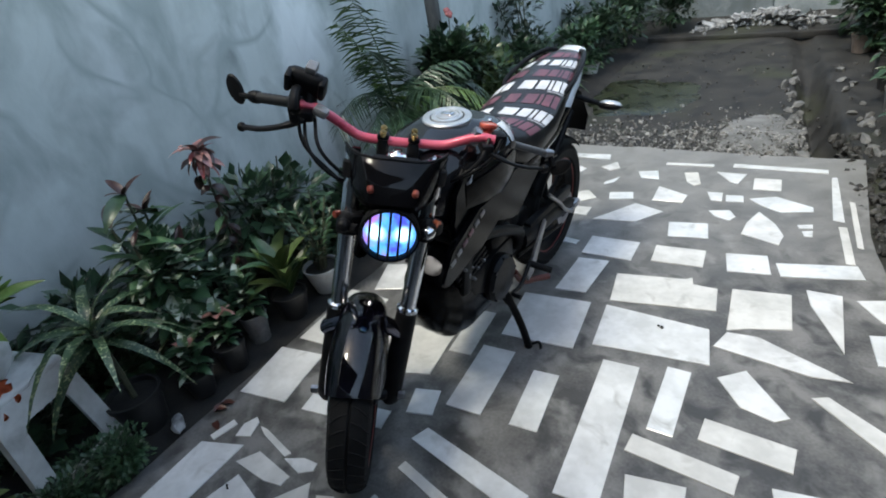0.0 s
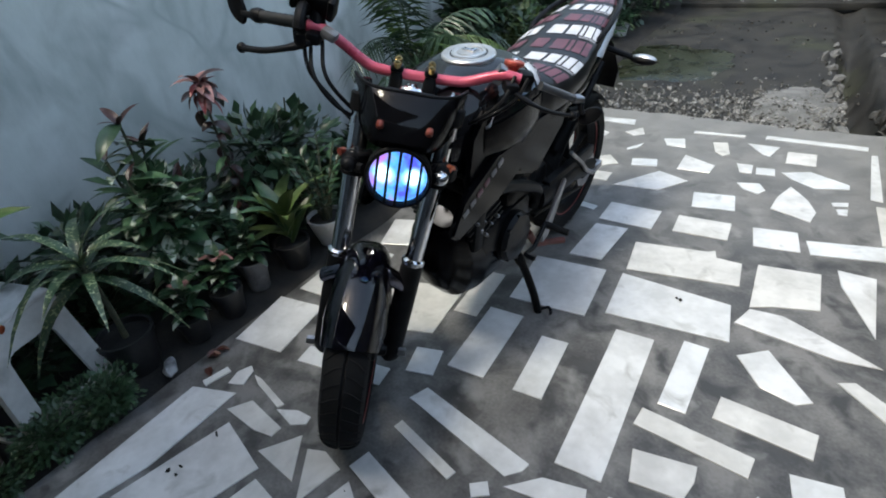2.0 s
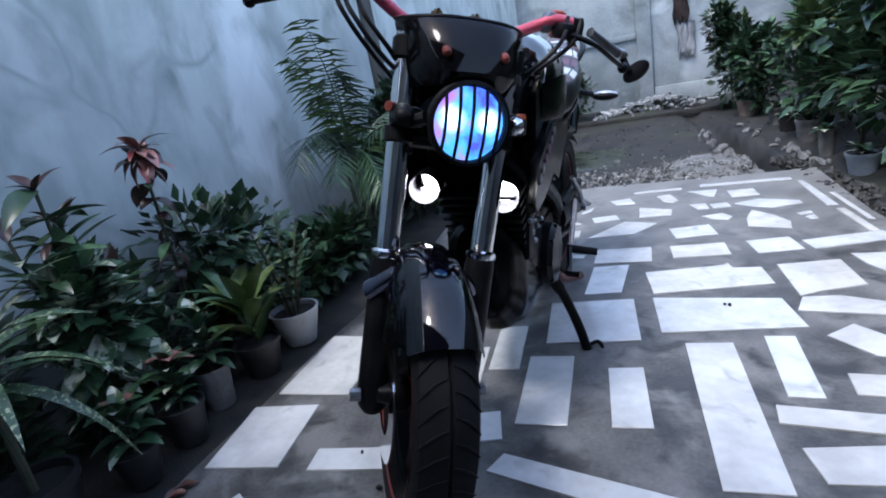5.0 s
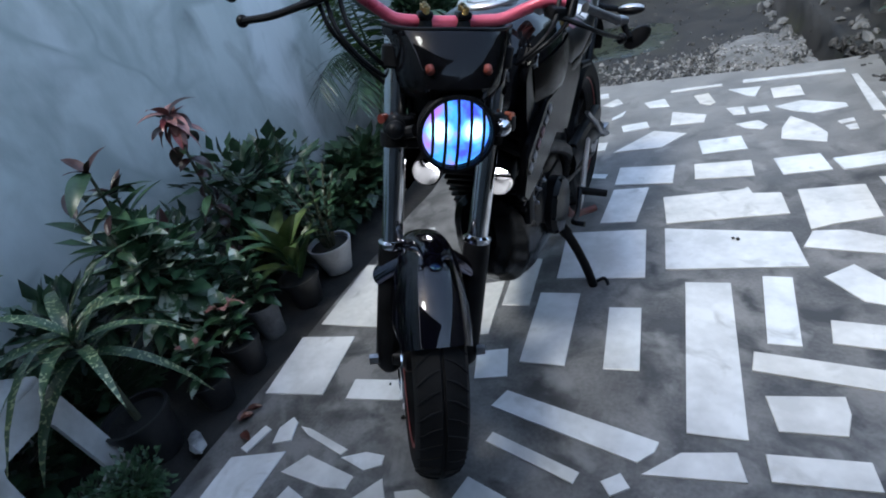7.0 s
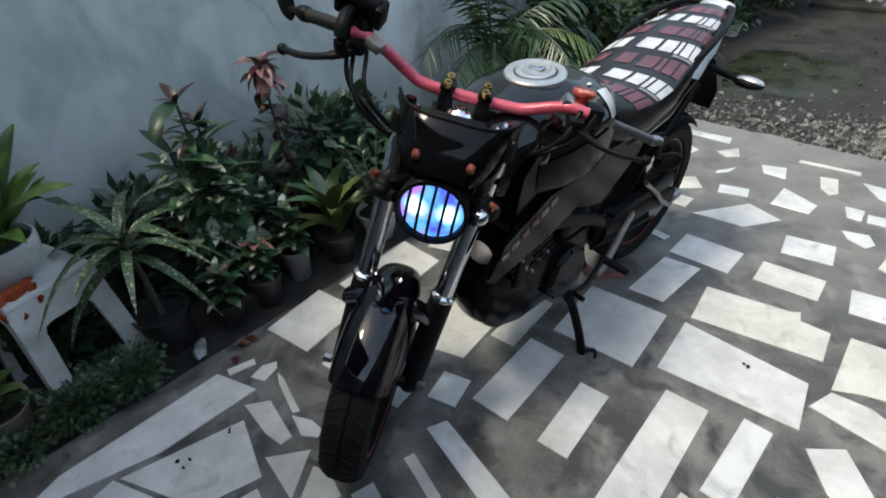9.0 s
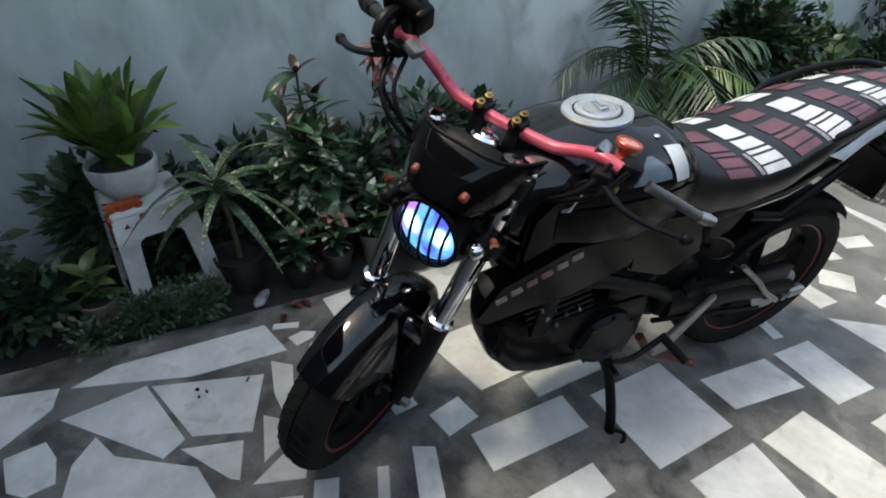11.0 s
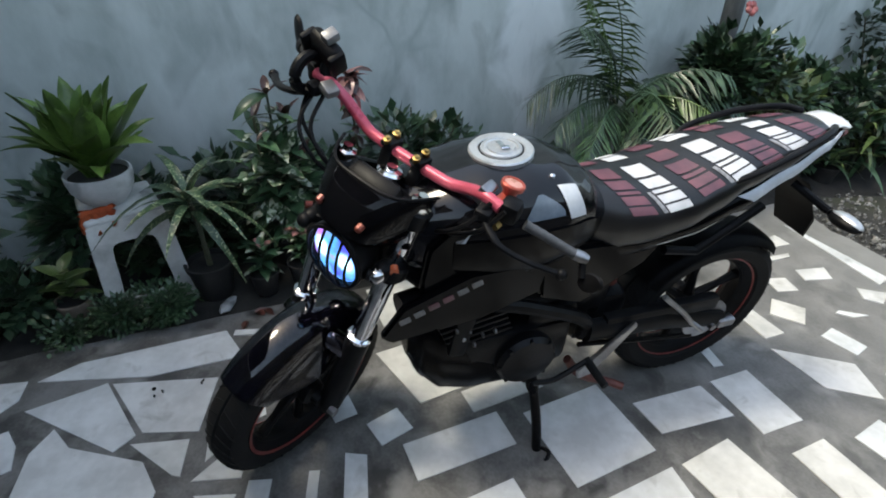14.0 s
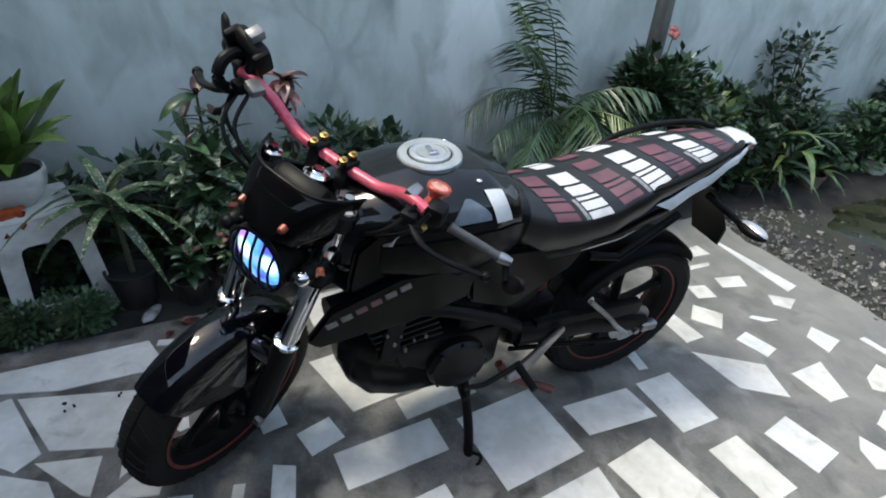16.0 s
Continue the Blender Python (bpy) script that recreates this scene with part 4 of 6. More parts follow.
loft(b, [[(-0.05, 1.33, 0.77), (0.05, 1.33, 0.77), (0.05, 1.36, 0.755), (-0.05, 1.36, 0.755)], [(-0.06, 1.42, 0.72), (0.06, 1.42, 0.72), (0.06, 1.44, 0.70), (-0.06, 1.44, 0.70)], [(-0.07, 1.50, 0.60), (0.07, 1.50, 0.60), (0.07, 1.51, 0.59), (-0.07, 1.51, 0.59)], [(-0.055, 1.525, 0.52), (0.055, 1.525, 0.52), (0.055, 1.532, 0.515), (-0.055, 1.532, 0.515)]])
part("plate_holder", b, SATIN, bike, "black rear mudguard and plate holder")

# Engine, frame and lower bodywork.
b = bmesh.new()
box(b, (0, 0.60, 0.34), (0.20, 0.32, 0.17), 0.03)
box(b, (0, 0.70, 0.42), (0.17, 0.16, 0.10), 0.03)
box(b, (0, 0.70, 0.57), (0.15, 0.30, 0.22), 0.04)
box(b, (0, 0.80, 0.47), (0.13, 0.16, 0.22), 0.03)
box(b, (0, 0.87, 0.36), (0.13, 0.16, 0.17), 0.03)
engine = part("engine", b, CASING, bike, "dark engine casing with cooling fins and bright bolts")
for k in range(8):
    b = bmesh.new()
    box(b, (0, 0.49 - 0.008 * k, 0.43 + 0.02 * k), (0.19, 0.17, 0.008), 0.002, (10, 0, 0))
    part("cooling_fin", b, CASING, engine)
for s in (-1, 1):
    b = bmesh.new()
    lathe(b, [(0.085, -0.02), (0.085, 0.012), (0.075, 0.025), (0.045, 0.03), (0.004, 0.032)], Matrix.Translation((0.105 * s, 0.62, 0.33)) @ SIDEWAYS @ Matrix.Rotation(0 if s > 0 else math.pi, 4, "X"), 32)
    part("crankcase_cover", b, CASING, engine)
    for k in range(8):
        a = 2 * math.pi * k / 8
        b = bmesh.new()
        tube(b, (0.11 * s, 0.62 + 0.078 * math.cos(a), 0.33 + 0.078 * math.sin(a)), (0.13 * s, 0.62 + 0.078 * math.cos(a), 0.33 + 0.078 * math.sin(a)), 0.006, seg=6)
        part("cover_bolt", b, CASING, engine)
    for dx, dy, dz, r in ((0.10, 0.44, 0.45, 0.011), (0.10, 0.47, 0.42, 0.009), (0.10, 0.42, 0.485, 0.008), (0.105, 0.52, 0.46, 0.008), (0.102, 0.49, 0.45, 0.007), (0.102, 0.455, 0.475, 0.006)):
        b = bmesh.new()
        ball(b, (dx * s, dy, dz), (0.010, r * 0.6, r * 0.8), 8)
        part("casing_boss", b, ALLOY, engine, "worn alloy engine boss")
b = bmesh.new()
sweep(b, smooth_path([(0.0, 0.42, 0.50), (0.0, 0.37, 0.42), (-0.03, 0.37, 0.29), (-0.06, 0.46, 0.225), (-0.09, 0.66, 0.19), (-0.10, 0.82, 0.22)]), 0.021, 12)
part("exhaust_pipe", b, CASING, bike)
PAN = [(0.315, 0.045, 0.34, 0.50), (0.345, 0.08, 0.26, 0.51), (0.40, 0.098, 0.20, 0.49), (0.48, 0.102, 0.175, 0.45), (0.60, 0.10, 0.175, 0.39), (0.68, 0.09, 0.185, 0.35), (0.74, 0.06, 0.205, 0.31)]
pan = part("belly_pan", body(PAN, power=2.4), PANEL, bike, "glossy black belly pan under the engine")
for s in (-1, 1):
    for k in range(3):
        part("vent_rib", patch(PAN, 0.335 + 0.02 * k, 0.342 + 0.02 * k, 50 * s, 100 * s, out=-0.004), SATIN, pan)
    b = bmesh.new()
    plate(b, [(0.315, 0.70), (0.33, 0.78), (0.39, 0.835), (0.50, 0.80), (0.62, 0.71), (0.60, 0.60), (0.46, 0.55), (0.36, 0.54), (0.32, 0.60)], 0.022, Matrix.Translation((0.118 * s - (0.022 if s < 0 else 0), 0, 0)) @ Matrix(((0, 0, 1, 0), (1, 0, 0, 0), (0, 1, 0, 0), (0, 0, 0, 1))))
    bmesh.ops.bevel(b, geom=b.edges[:], offset=0.008, segments=2, affect="EDGES")
    shroud = part("tank_shroud", b, PANEL, bike, "glossy black tank shroud with silver graphics and a painted glint")
    for i in range(2):
        b = bmesh.new()
        box(b, (0.1415 * s, 0.40 + 0.012 * i, 0.79 - 0.022 * i), (0.003, 0.032, 0.012), 0.001, (14, 0, 0))
        part("graphic", b, DIM_SILVER, shroud, "silver graphic")
    # White triangle painted on for the upper bevel catching the sky.
    b = bmesh.new()
    plate(b, [(0.39, 0.782), (0.455, 0.79), (0.42, 0.818)], 0.003, Matrix.Translation((0.1405 * s - (0.003 if s < 0 else 0), 0, 0)) @ Matrix(((0, 0, 1, 0), (1, 0, 0, 0), (0, 1, 0, 0), (0, 0, 0, 1))))
    part("graphic", b, WHITE, shroud, "painted sky glint, a pale triangle on the bevel")
    b = bmesh.new()
    plate(b, [(0.225, 0.575), (0.275, 0.65), (0.42, 0.71), (0.54, 0.71), (0.57, 0.65), (0.47, 0.605), (0.34, 0.562), (0.25, 0.55)], 0.02, Matrix.Translation((0.136 * s - (0.02 if s < 0 else 0), 0, 0)) @ Matrix(((0, 0, 1, 0), (1, 0, 0, 0), (0, 1, 0, 0), (0, 0, 0, 1))))
    bmesh.ops.bevel(b, geom=b.edges[:], offset=0.006, segments=2, affect="EDGES")
    lower = part("side_cowl", b, PANEL, bike, "glossy black lower cowl with a row of red and silver bars")
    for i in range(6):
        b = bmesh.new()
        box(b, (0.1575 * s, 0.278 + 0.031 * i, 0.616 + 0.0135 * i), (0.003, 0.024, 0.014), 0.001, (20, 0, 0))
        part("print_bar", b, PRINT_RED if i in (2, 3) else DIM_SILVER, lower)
    b = bmesh.new()
    plate(b, [(0.60, 0.70), (0.80, 0.69), (0.96, 0.70), (0.90, 0.60), (0.74, 0.50), (0.62, 0.55)], 0.03, Matrix.Translation((0.085 * s - (0.03 if s < 0 else 0), 0, 0)) @ Matrix(((0, 0, 1, 0), (1, 0, 0, 0), (0, 1, 0, 0), (0, 0, 0, 1))))
    bmesh.ops.bevel(b, geom=b.edges[:], offset=0.01, segments=2, affect="EDGES")
    part("side_panel", b, PANEL, bike, "black side panel under the seat")
    b = bmesh.new()
    sweep(b, smooth_path([(0.05 * s, 0.26, 0.72), (0.10 * s, 0.40, 0.60), (0.105 * s, 0.60, 0.52), (0.10 * s, 0.78, 0.42), (0.085 * s, 0.80, 0.34)]), 0.019, 10)
    part("frame_rail", b, SATIN, bike)
    b = bmesh.new()
    sweep(b, [(0.10 * s, 0.80, 0.37), (0.105 * s, 1.05, 0.35), (0.098 * s, 1.29, REAR_R)], [0.026, 0.024, 0.02], 10, flat=1.5)
    part("swingarm", b, SATIN, bike, "black swingarm")
    b = bmesh.new()
    sweep(b, [(0.10 * s, 0.96, 0.62), (0.105 * s, 1.06, 0.60), (0.09 * s, 1.24, 0.70)], 0.012, 8)
    part("subframe_rail", b, SATIN, bike)
    # rider's and pillion's footrests
    b = bmesh.new()
    plate(b, [(0.78, 0.25), (0.82, 0.29), (0.90, 0.38), (0.925, 0.405), (0.935, 0.39), (0.87, 0.28), (0.83, 0.22), (0.79, 0.21)], 0.012, Matrix.Translation((0.128 * s - (0.012 if s < 0 else 0), 0, 0)) @ Matrix(((0, 0, 1, 0), (1, 0, 0, 0), (0, 1, 0, 0), (0, 0, 0, 1))))
    bmesh.ops.bevel(b, geom=b.edges[:], offset=0.003, segments=2, affect="EDGES")
    plate_part = part("heel_plate", b, ALLOY, bike, "silver alloy heel plate and footrest bracket")
    b = bmesh.new()
    tube(b, (0.125 * s, 0.81, 0.275), (0.215 * s, 0.82, 0.265), 0.013, 0.011)
    part("footrest", b, RUBBER, plate_part, "rubber footrest")
    b = bmesh.new()
    sweep(b, [(0.11 * s, 1.02, 0.45), (0.125 * s, 1.10, 0.38), (0.13 * s, 1.14, 0.335)], 0.008, 8)
    tube(b, (0.128 * s, 1.14, 0.335), (0.15 * s, 1.17, 0.315), 0.008)
    part("pillion_footrest", b, ALLOY, bike, "alloy pillion footrest")
    b = bmesh.new()
    box(b, (0.112 * s, 1.30, REAR_R), (0.03, 0.06, 0.03), 0.006)
    part("axle_adjuster", b, ALLOY, bike)
b = bmesh.new()
sweep(b, smooth_path([(0.135, 0.80, 0.28), (0.15, 0.70, 0.255), (0.155, 0.63, 0.27), (0.19, 0.62, 0.272)]), 0.008, 8)
part("gear_lever", b, SATIN, bike)
b = bmesh.new()
sweep(b, smooth_path([(0.09, 0.645, 0.27), (0.135, 0.655, 0.20), (0.18, 0.66, 0.10), (0.208, 0.66, 0.018)]), [0.018] * 6 + [0.014] * 13, 12)
stand = part("side_stand", b, SATIN, bike, "black side stand")
b = bmesh.new()
box(b, (0.216, 0.665, 0.004), (0.035, 0.06, 0.01), 0.004, (0, -6, 0))
part("foot_plate", b, SATIN, stand)
b = bmesh.new()
sweep(b, smooth_path([(0.21, 0.665, 0.03), (0.235, 0.685, 0.035), (0.25, 0.665, 0.022), (0.225, 0.645, 0.012)]), 0.0055, 8)
part("stand_tang", b, SATIN, stand)
for s in (-1, 1):
    b = bmesh.new()
    sweep(b, smooth_path([(0.085 * s, 0.78, 0.24), (0.10 * s, 0.83, 0.17), (0.12 * s, 0.92, 0.13), (0.15 * s, 0.96, 0.125)]), 0.013, 10)
    part("centre_stand_leg", b, SPRING_RED, bike, "worn red centre stand leg")
b = bmesh.new()
sweep(b, [(0, 0.86, 0.62), (0, 0.90, 0.48), (0, 0.92, 0.40)], [0.02, 0.03, 0.025], 12)
part("rear_shock", b, SPRING_RED, bike)
# Chain run and guard.
b = bmesh.new()
sweep(b, [(0.088, 0.80, 0.36), (0.088, 1.22, 0.345)], 0.008, 6)
sweep(b, [(0.088, 0.80, 0.30), (0.088, 1.22, 0.212)], 0.008, 6)
part("chain", b, CASING, bike)
b = bmesh.new()
lathe(b, [(0.04, -0.003), (0.075, -0.003), (0.075, 0.003), (0.04, 0.003)], Matrix.Translation((0.088, REAR_Y, REAR_R)) @ SIDEWAYS, 36, close=True)
part("sprocket", b, ALLOY, rear)
b = bmesh.new()
box(b, (0.10, 1.04, 0.40), (0.03, 0.38, 0.012), 0.004, (-2, 0, 0))
box(b, (0.113, 1.04, 0.38), (0.006, 0.38, 0.04), 0.003, (-2, 0, 0))
part("chain_guard", b, SATIN, bike)
b = bmesh.new()
rows = []
for k in range(14):
    a = radians(35 + 95 * k / 13)
    rows.append([(0.074 * math.sin(u * 1.3) / math.sin(1.3), REAR_Y - (0.299 - 0.03 * abs(u) ** 3) * math.cos(a), REAR_R + (0.299 - 0.03 * abs(u) ** 3) * math.sin(a)) for u in [-1 + 2 * j / 8 for j in range(9)]])
loft(b, rows, caps=False, closed=False)
bmesh.ops.solidify(b, geom=b.faces, thickness=0.004)
part("rear_hugger", b, SATIN, bike, "black rear mudguard over the tyre")
b = bmesh.new()
tube(b, (-0.13, REAR_Y, REAR_R), (0.13, REAR_Y, REAR_R), 0.011, seg=8)
part("rear_axle", b, ALLOY, rear)


# ---- plants and pots ----
def leaf_green(name, dark, light, spots=None, spot_scale=60.0, spot_at=(0.58, 0.62), rough=0.32):
    m = surface(name, dark, light, rough, scale=18, grain=120, bump=0.1, stain=spots, stain_scale=spot_scale, stain_at=spot_at, random_tint=0.3)
    return m


FERN = leaf_green("fern_leaf", (0.05, 0.10, 0.022), (0.12, 0.21, 0.05), rough=0.35)
GREEN = leaf_green("mid_green_leaf", (0.024, 0.06, 0.03), (0.062, 0.125, 0.058))
DEEP = leaf_green("deep_green_leaf", (0.018, 0.044, 0.025), (0.046, 0.092, 0.046))
LIME = leaf_green("yellow_green_leaf", (0.055, 0.095, 0.03), (0.12, 0.17, 0.06))
SPOTTED = leaf_green("spotted_leaf", (0.016, 0.045, 0.02), (0.045, 0.09, 0.04), spots=(0.32, 0.35, 0.19), spot_scale=75, spot_at=(0.55, 0.61))
PALE_EDGED = leaf_green("pale_variegated_leaf", (0.03, 0.075, 0.035), (0.08, 0.14, 0.06), spots=(0.46, 0.49, 0.38), spot_scale=26, spot_at=(0.5, 0.56))
MAROON = leaf_green("maroon_leaf", (0.03, 0.014, 0.014), (0.085, 0.035, 0.03))
SCARLET = leaf_green("scarlet_leaf", (0.20, 0.04, 0.04), (0.36, 0.10, 0.09))
PINK = leaf_green("pink_leaf", (0.25, 0.11, 0.10), (0.42, 0.22, 0.19))
STEM = surface("plant_stem", (0.035, 0.045, 0.025), (0.09, 0.09, 0.055), 0.7, scale=20, grain=100, bump=0.3)
BARK = surface("grey_bark", (0.05, 0.052, 0.05), (0.13, 0.13, 0.125), 0.85, scale=12, grain=70, bump=0.7, stretch=(1, 1, 0.25))
POT_WHITE = surface("white_pot", (0.42, 0.42, 0.41), (0.6, 0.6, 0.59), 0.45, scale=6, grain=60, bump=0.05, stain=(0.22, 0.21, 0.19), stain_scale=7, stain_at=(0.55, 0.75))
POT_BLACK = surface("black_plastic_pot", (0.012, 0.012, 0.013), (0.032, 0.031, 0.03), 0.5, scale=9, grain=80, bump=0.1)
POT_GREY = surface("grey_cement_pot", (0.08, 0.08, 0.078), (0.19, 0.185, 0.18), 0.8, scale=9, grain=80, bump=0.4)
POT_TAN = surface("tan_clay_pot", (0.15, 0.11, 0.085), (0.27, 0.21, 0.17), 0.8, scale=9, grain=80, bump=0.3)
STOOL = surface("aged_white_plastic", (0.42, 0.42, 0.40), (0.62, 0.62, 0.60), 0.5, scale=5, grain=50, bump=0.05, stain=(0.24, 0.23, 0.21), stain_scale=6, stain_at=(0.52, 0.74))
POT_BLUE = surface("dull_blue_tub", (0.16, 0.20, 0.24), (0.27, 0.31, 0.35), 0.5, scale=6, grain=60, bump=0.1, stain=(0.1, 0.1, 0.1), stain_scale=6, stain_at=(0.52, 0.7))
CLOTH_BROWN = surface("brown_cloth", (0.045, 0.032, 0.03), (0.09, 0.065, 0.06), 0.9, scale=10, grain=160, bump=0.3)
CLOTH_WHITE = surface("white_cloth", (0.45, 0.46, 0.47), (0.6, 0.61, 0.62), 0.9, scale=10, grain=160, bump=0.3)
CLOTH = surface("orange_cloth", (0.45, 0.07, 0.02), (0.66, 0.14, 0.05), 0.8, scale=14, grain=200, bump=0.4)


def leaf_data(name, material, length, width, droop=0.3, fold=0.25, shape=0.8, wave=0.0, n=7):
    """A leaf blade from its base along +y, folded at the midrib and bowed down."""
    b = bmesh.new()
    rows = []
    for i in range(n + 1):
        t = i / n
        bend = droop * t * t
        y, z = length * t * (1 - 0.35 * bend), -length * bend
        w = width / 2 * math.sin(math.pi * min(1.0, 0.06 + 0.94 * t ** shape)) ** 0.8 + 0.0006
        up = fold * w + wave * width * math.sin(9 * t)
        rows.append([(-w, y, z + up), (-0.45 * w, y, z + 0.35 * up), (0, y, z), (0.45 * w, y, z + 0.35 * up - wave * width * 0.4 * math.sin(9 * t)), (w, y, z + up - wave * width * math.sin(9 * t))])
    loft(b, rows, caps=False, closed=False)
    finish(b, 80)
    data = bpy.data.meshes.new(name)
    b.to_mesh(data)
    b.free()
    data.materials.append(material)
    return data


def put_leaf(data, parent, base, heading, rise, roll=0.0, size=1.0):
    """Sets one leaf on a plant: heading in plan, rise over the level, in degrees."""
    ob = new("leaf", data)
    ob.parent = parent
    ob.matrix_local = Matrix.Translation(base) @ pose(0, 0, 0, 0, 0, heading) @ pose(0, 0, 0, rise, 0, 0) @ pose(0, 0, 0, 0, roll, 0) @ Matrix.Scale(size, 4)
    return ob


def plant_at(name, x, y, z, label, category="potted plant", group=""):
    return thing(name, None, None, label, category, group, m=Matrix.Translation((x, y, z)))


def pot_on(parent, r, h, material, label, taper=0.72, rim=True):
    """A pot with a rim, wall thickness and soil, standing at the plant's foot."""
    b = bmesh.new()
    profile = [(0.003, 0.0), (r * taper, 0.0), (r * 0.94, h * 0.84)]
    profile += [(r, h * 0.85), (r * 1.03, h)] if rim else [(r, h)]
    profile += [(r * 0.92, h), (r * 0.9, h * 0.86), (0.003, h * 0.86)]
    lathe(b, profile, seg=28)
    part("pot", b, material, parent, label)
    b = bmesh.new()
    lathe(b, [(0.003, h * 0.865), (r * 0.7, h * 0.885), (r * 0.885, h * 0.87)], seg=20)
    part("soil", b, SOIL, parent)


def stem_on(parent, path, r0, r1, material=STEM, name="stem"):
    pts = smooth_path(path, 5)
    b = bmesh.new()
    sweep(b, pts, [r0 + (r1 - r0) * i / (len(pts) - 1) for i in range(len(pts))], 8)
    part(name, b, material, parent)
    return pts


def clump(b, centre, size, count, leaf, spread=1.0, seed=1, up=0.2):
    """Many small leaves scattered through an uneven crown, added to one mesh."""
    rng = random.Random(seed)
    for _ in range(count):
        d = Vector((rng.gauss(0, 1), rng.gauss(0, 1), rng.gauss(0, 1))).normalized()
        k = rng.random() ** 0.45 * (0.75 + 0.5 * noise.noise(d * 1.7 + Vector((seed, 0, 0))))
        p = Vector(centre) + Vector((d.x * size[0], d.y * size[1], d.z * size[2])) * k * spread
        out = (d + Vector((rng.uniform(-0.6, 0.6), rng.uniform(-0.6, 0.6), rng.uniform(-0.5, 0.5) + up))).normalized()
        side = out.cross(Vector((rng.uniform(-0.4, 0.4), rng.uniform(-0.4, 0.4), 1))).normalized()
        up_v = side.cross(out)
        l = leaf * rng.uniform(0.6, 1.3)
        w = l * rng.uniform(0.22, 0.36)
        v = [b.verts.new(q) for q in (p, p + out * l * 0.45 + side * w, p + out * l * 0.5 - up_v * w * 0.35, p + out * l * 0.45 - side * w, p + out * l - up_v * l * 0.15)]
        b.faces.new((v[0], v[1], v[2]))
        b.faces.new((v[0], v[2], v[3]))
        b.faces.new((v[1], v[4], v[2]))
        b.faces.new((v[2], v[4], v[3]))


def foliage(parent, material, label, *clumps):
    b = bmesh.new()
    for c in clumps:
        clump(b, *c[:4], seed=c[4])
    return tagged(part("foliage", b, material, parent, label, smooth=80), kind="stuff")


# White plastic stool with the fern on it.
stool = thing("stool", None, None, "weathered white plastic stool with an open front, on soil", "stool", m=pose(-1.065, -0.372, 0.005, 0, 0, 108))
S_TOP, S_FOOT, S_H = 0.138, 0.170, 0.452
b = bmesh.new()
box(b, (0, 0, S_H - 0.014), (2 * S_TOP, 2 * S_TOP, 0.028), 0.012, seg=3)
part("seat", b, STOOL, stool)
def stool_side(b, loops):
    """One leaning side of the stool, 12 mm thick, between an outline and an opening."""
    sheets = []
    for inset in (0.0, 0.012):
        sheets.append([[b.verts.new((x * (1 - inset * 2.5), -(S_TOP + (S_FOOT - S_TOP) * (1 - z / S_H)) + inset, z)) for x, z in loop] for loop in loops])
    count = len(loops[0])
    for i in range(count):
        j = (i + 1) % count
        (fo, fi), (bo, bi) = sheets
        b.faces.new((fo[i], fo[j], fi[j], fi[i]))
        b.faces.new((bo[j], bo[i], bi[i], bi[j]))
        b.faces.new((fo[j], fo[i], bo[i], bo[j]))
        b.faces.new((fi[i], fi[j], bi[j], bi[i]))


def side_width(z):
    return S_TOP + (S_FOOT - S_TOP) * (1 - z / S_H)


def ring(half_top, half_low, top, low, r):
    """Rounded outline of twelve points, wider at the foot."""
    pts = []
    for sx, half, z, start in ((1, half_top, top, 90), (1, half_low, low, 0), (-1, half_low, low, 270), (-1, half_top, top, 180)):
        for k in (0, 1, 2):
            a = radians(start - 45 * k)
            pts.append((sx * (half - r) + r * math.cos(a), z + (-r if z == top else r) + r * math.sin(a)))
    return pts


for k, (post, band, foot) in enumerate(((0.066, 0.11, 0.085), (0.035, 0.06, 0.012), (0.035, 0.06, 0.012), (0.035, 0.06, 0.012))):
    b = bmesh.new()
    stool_side(b, (ring(S_TOP, S_FOOT, S_H - 0.02, 0.0, 0.008), ring(side_width(S_H - band) - post, side_width(foot) - post, S_H - band, foot, 0.028)))
    part("side_frame", b, STOOL, stool, m=Matrix.Rotation(radians(90 * k), 4, "Z"))
fern = plant_at("birds_nest_fern", -1.06, -0.40, 0.457, "bright green strap-leaved fern in a round white pot on the stool")
b = bmesh.new()
lathe(b, [(0.003, 0.0), (0.058, 0.0), (0.066, 0.008), (0.092, 0.035), (0.112, 0.075), (0.119, 0.115), (0.118, 0.135), (0.112, 0.137), (0.108, 0.115), (0.003, 0.112)], seg=32)
part("pot", b, POT_WHITE, fern, "smooth round white pot")
b = bmesh.new()
lathe(b, [(0.003, 0.122), (0.07, 0.124), (0.107, 0.118)], seg=20)
part("soil", b, SOIL, fern)
FERN_LEAVES = [leaf_data("fern_blade", FERN, 0.37, 0.080, d, 0.35, 1.1, 0.14, 12) for d in (0.05, 0.2, 0.45)]
WIDE_LEAVES = [leaf_data("fern_wide_blade", FERN, 0.33, 0.095, d, 0.3, 1.25, 0.12, 10) for d in (0.06, 0.2)]
rng = random.Random(4)
for k in range(38):
    put_leaf(FERN_LEAVES[k % 3], fern, (0.025 * math.cos(k), 0.025 * math.sin(k), 0.11), 137.5 * k + rng.uniform(-14, 14), 50 + 32 * (k / 38) + rng.uniform(-8, 8), rng.uniform(-20, 20), rng.uniform(0.7, 1.15))
for k in range(9):
    put_leaf(WIDE_LEAVES[k % 2], fern, (0.03 * math.cos(2 * k), 0.03 * math.sin(2 * k), 0.11), 137.5 * k + 40, rng.uniform(62, 84), rng.uniform(-25, 25), rng.uniform(0.75, 1.1))
b = bmesh.new()
rows = []
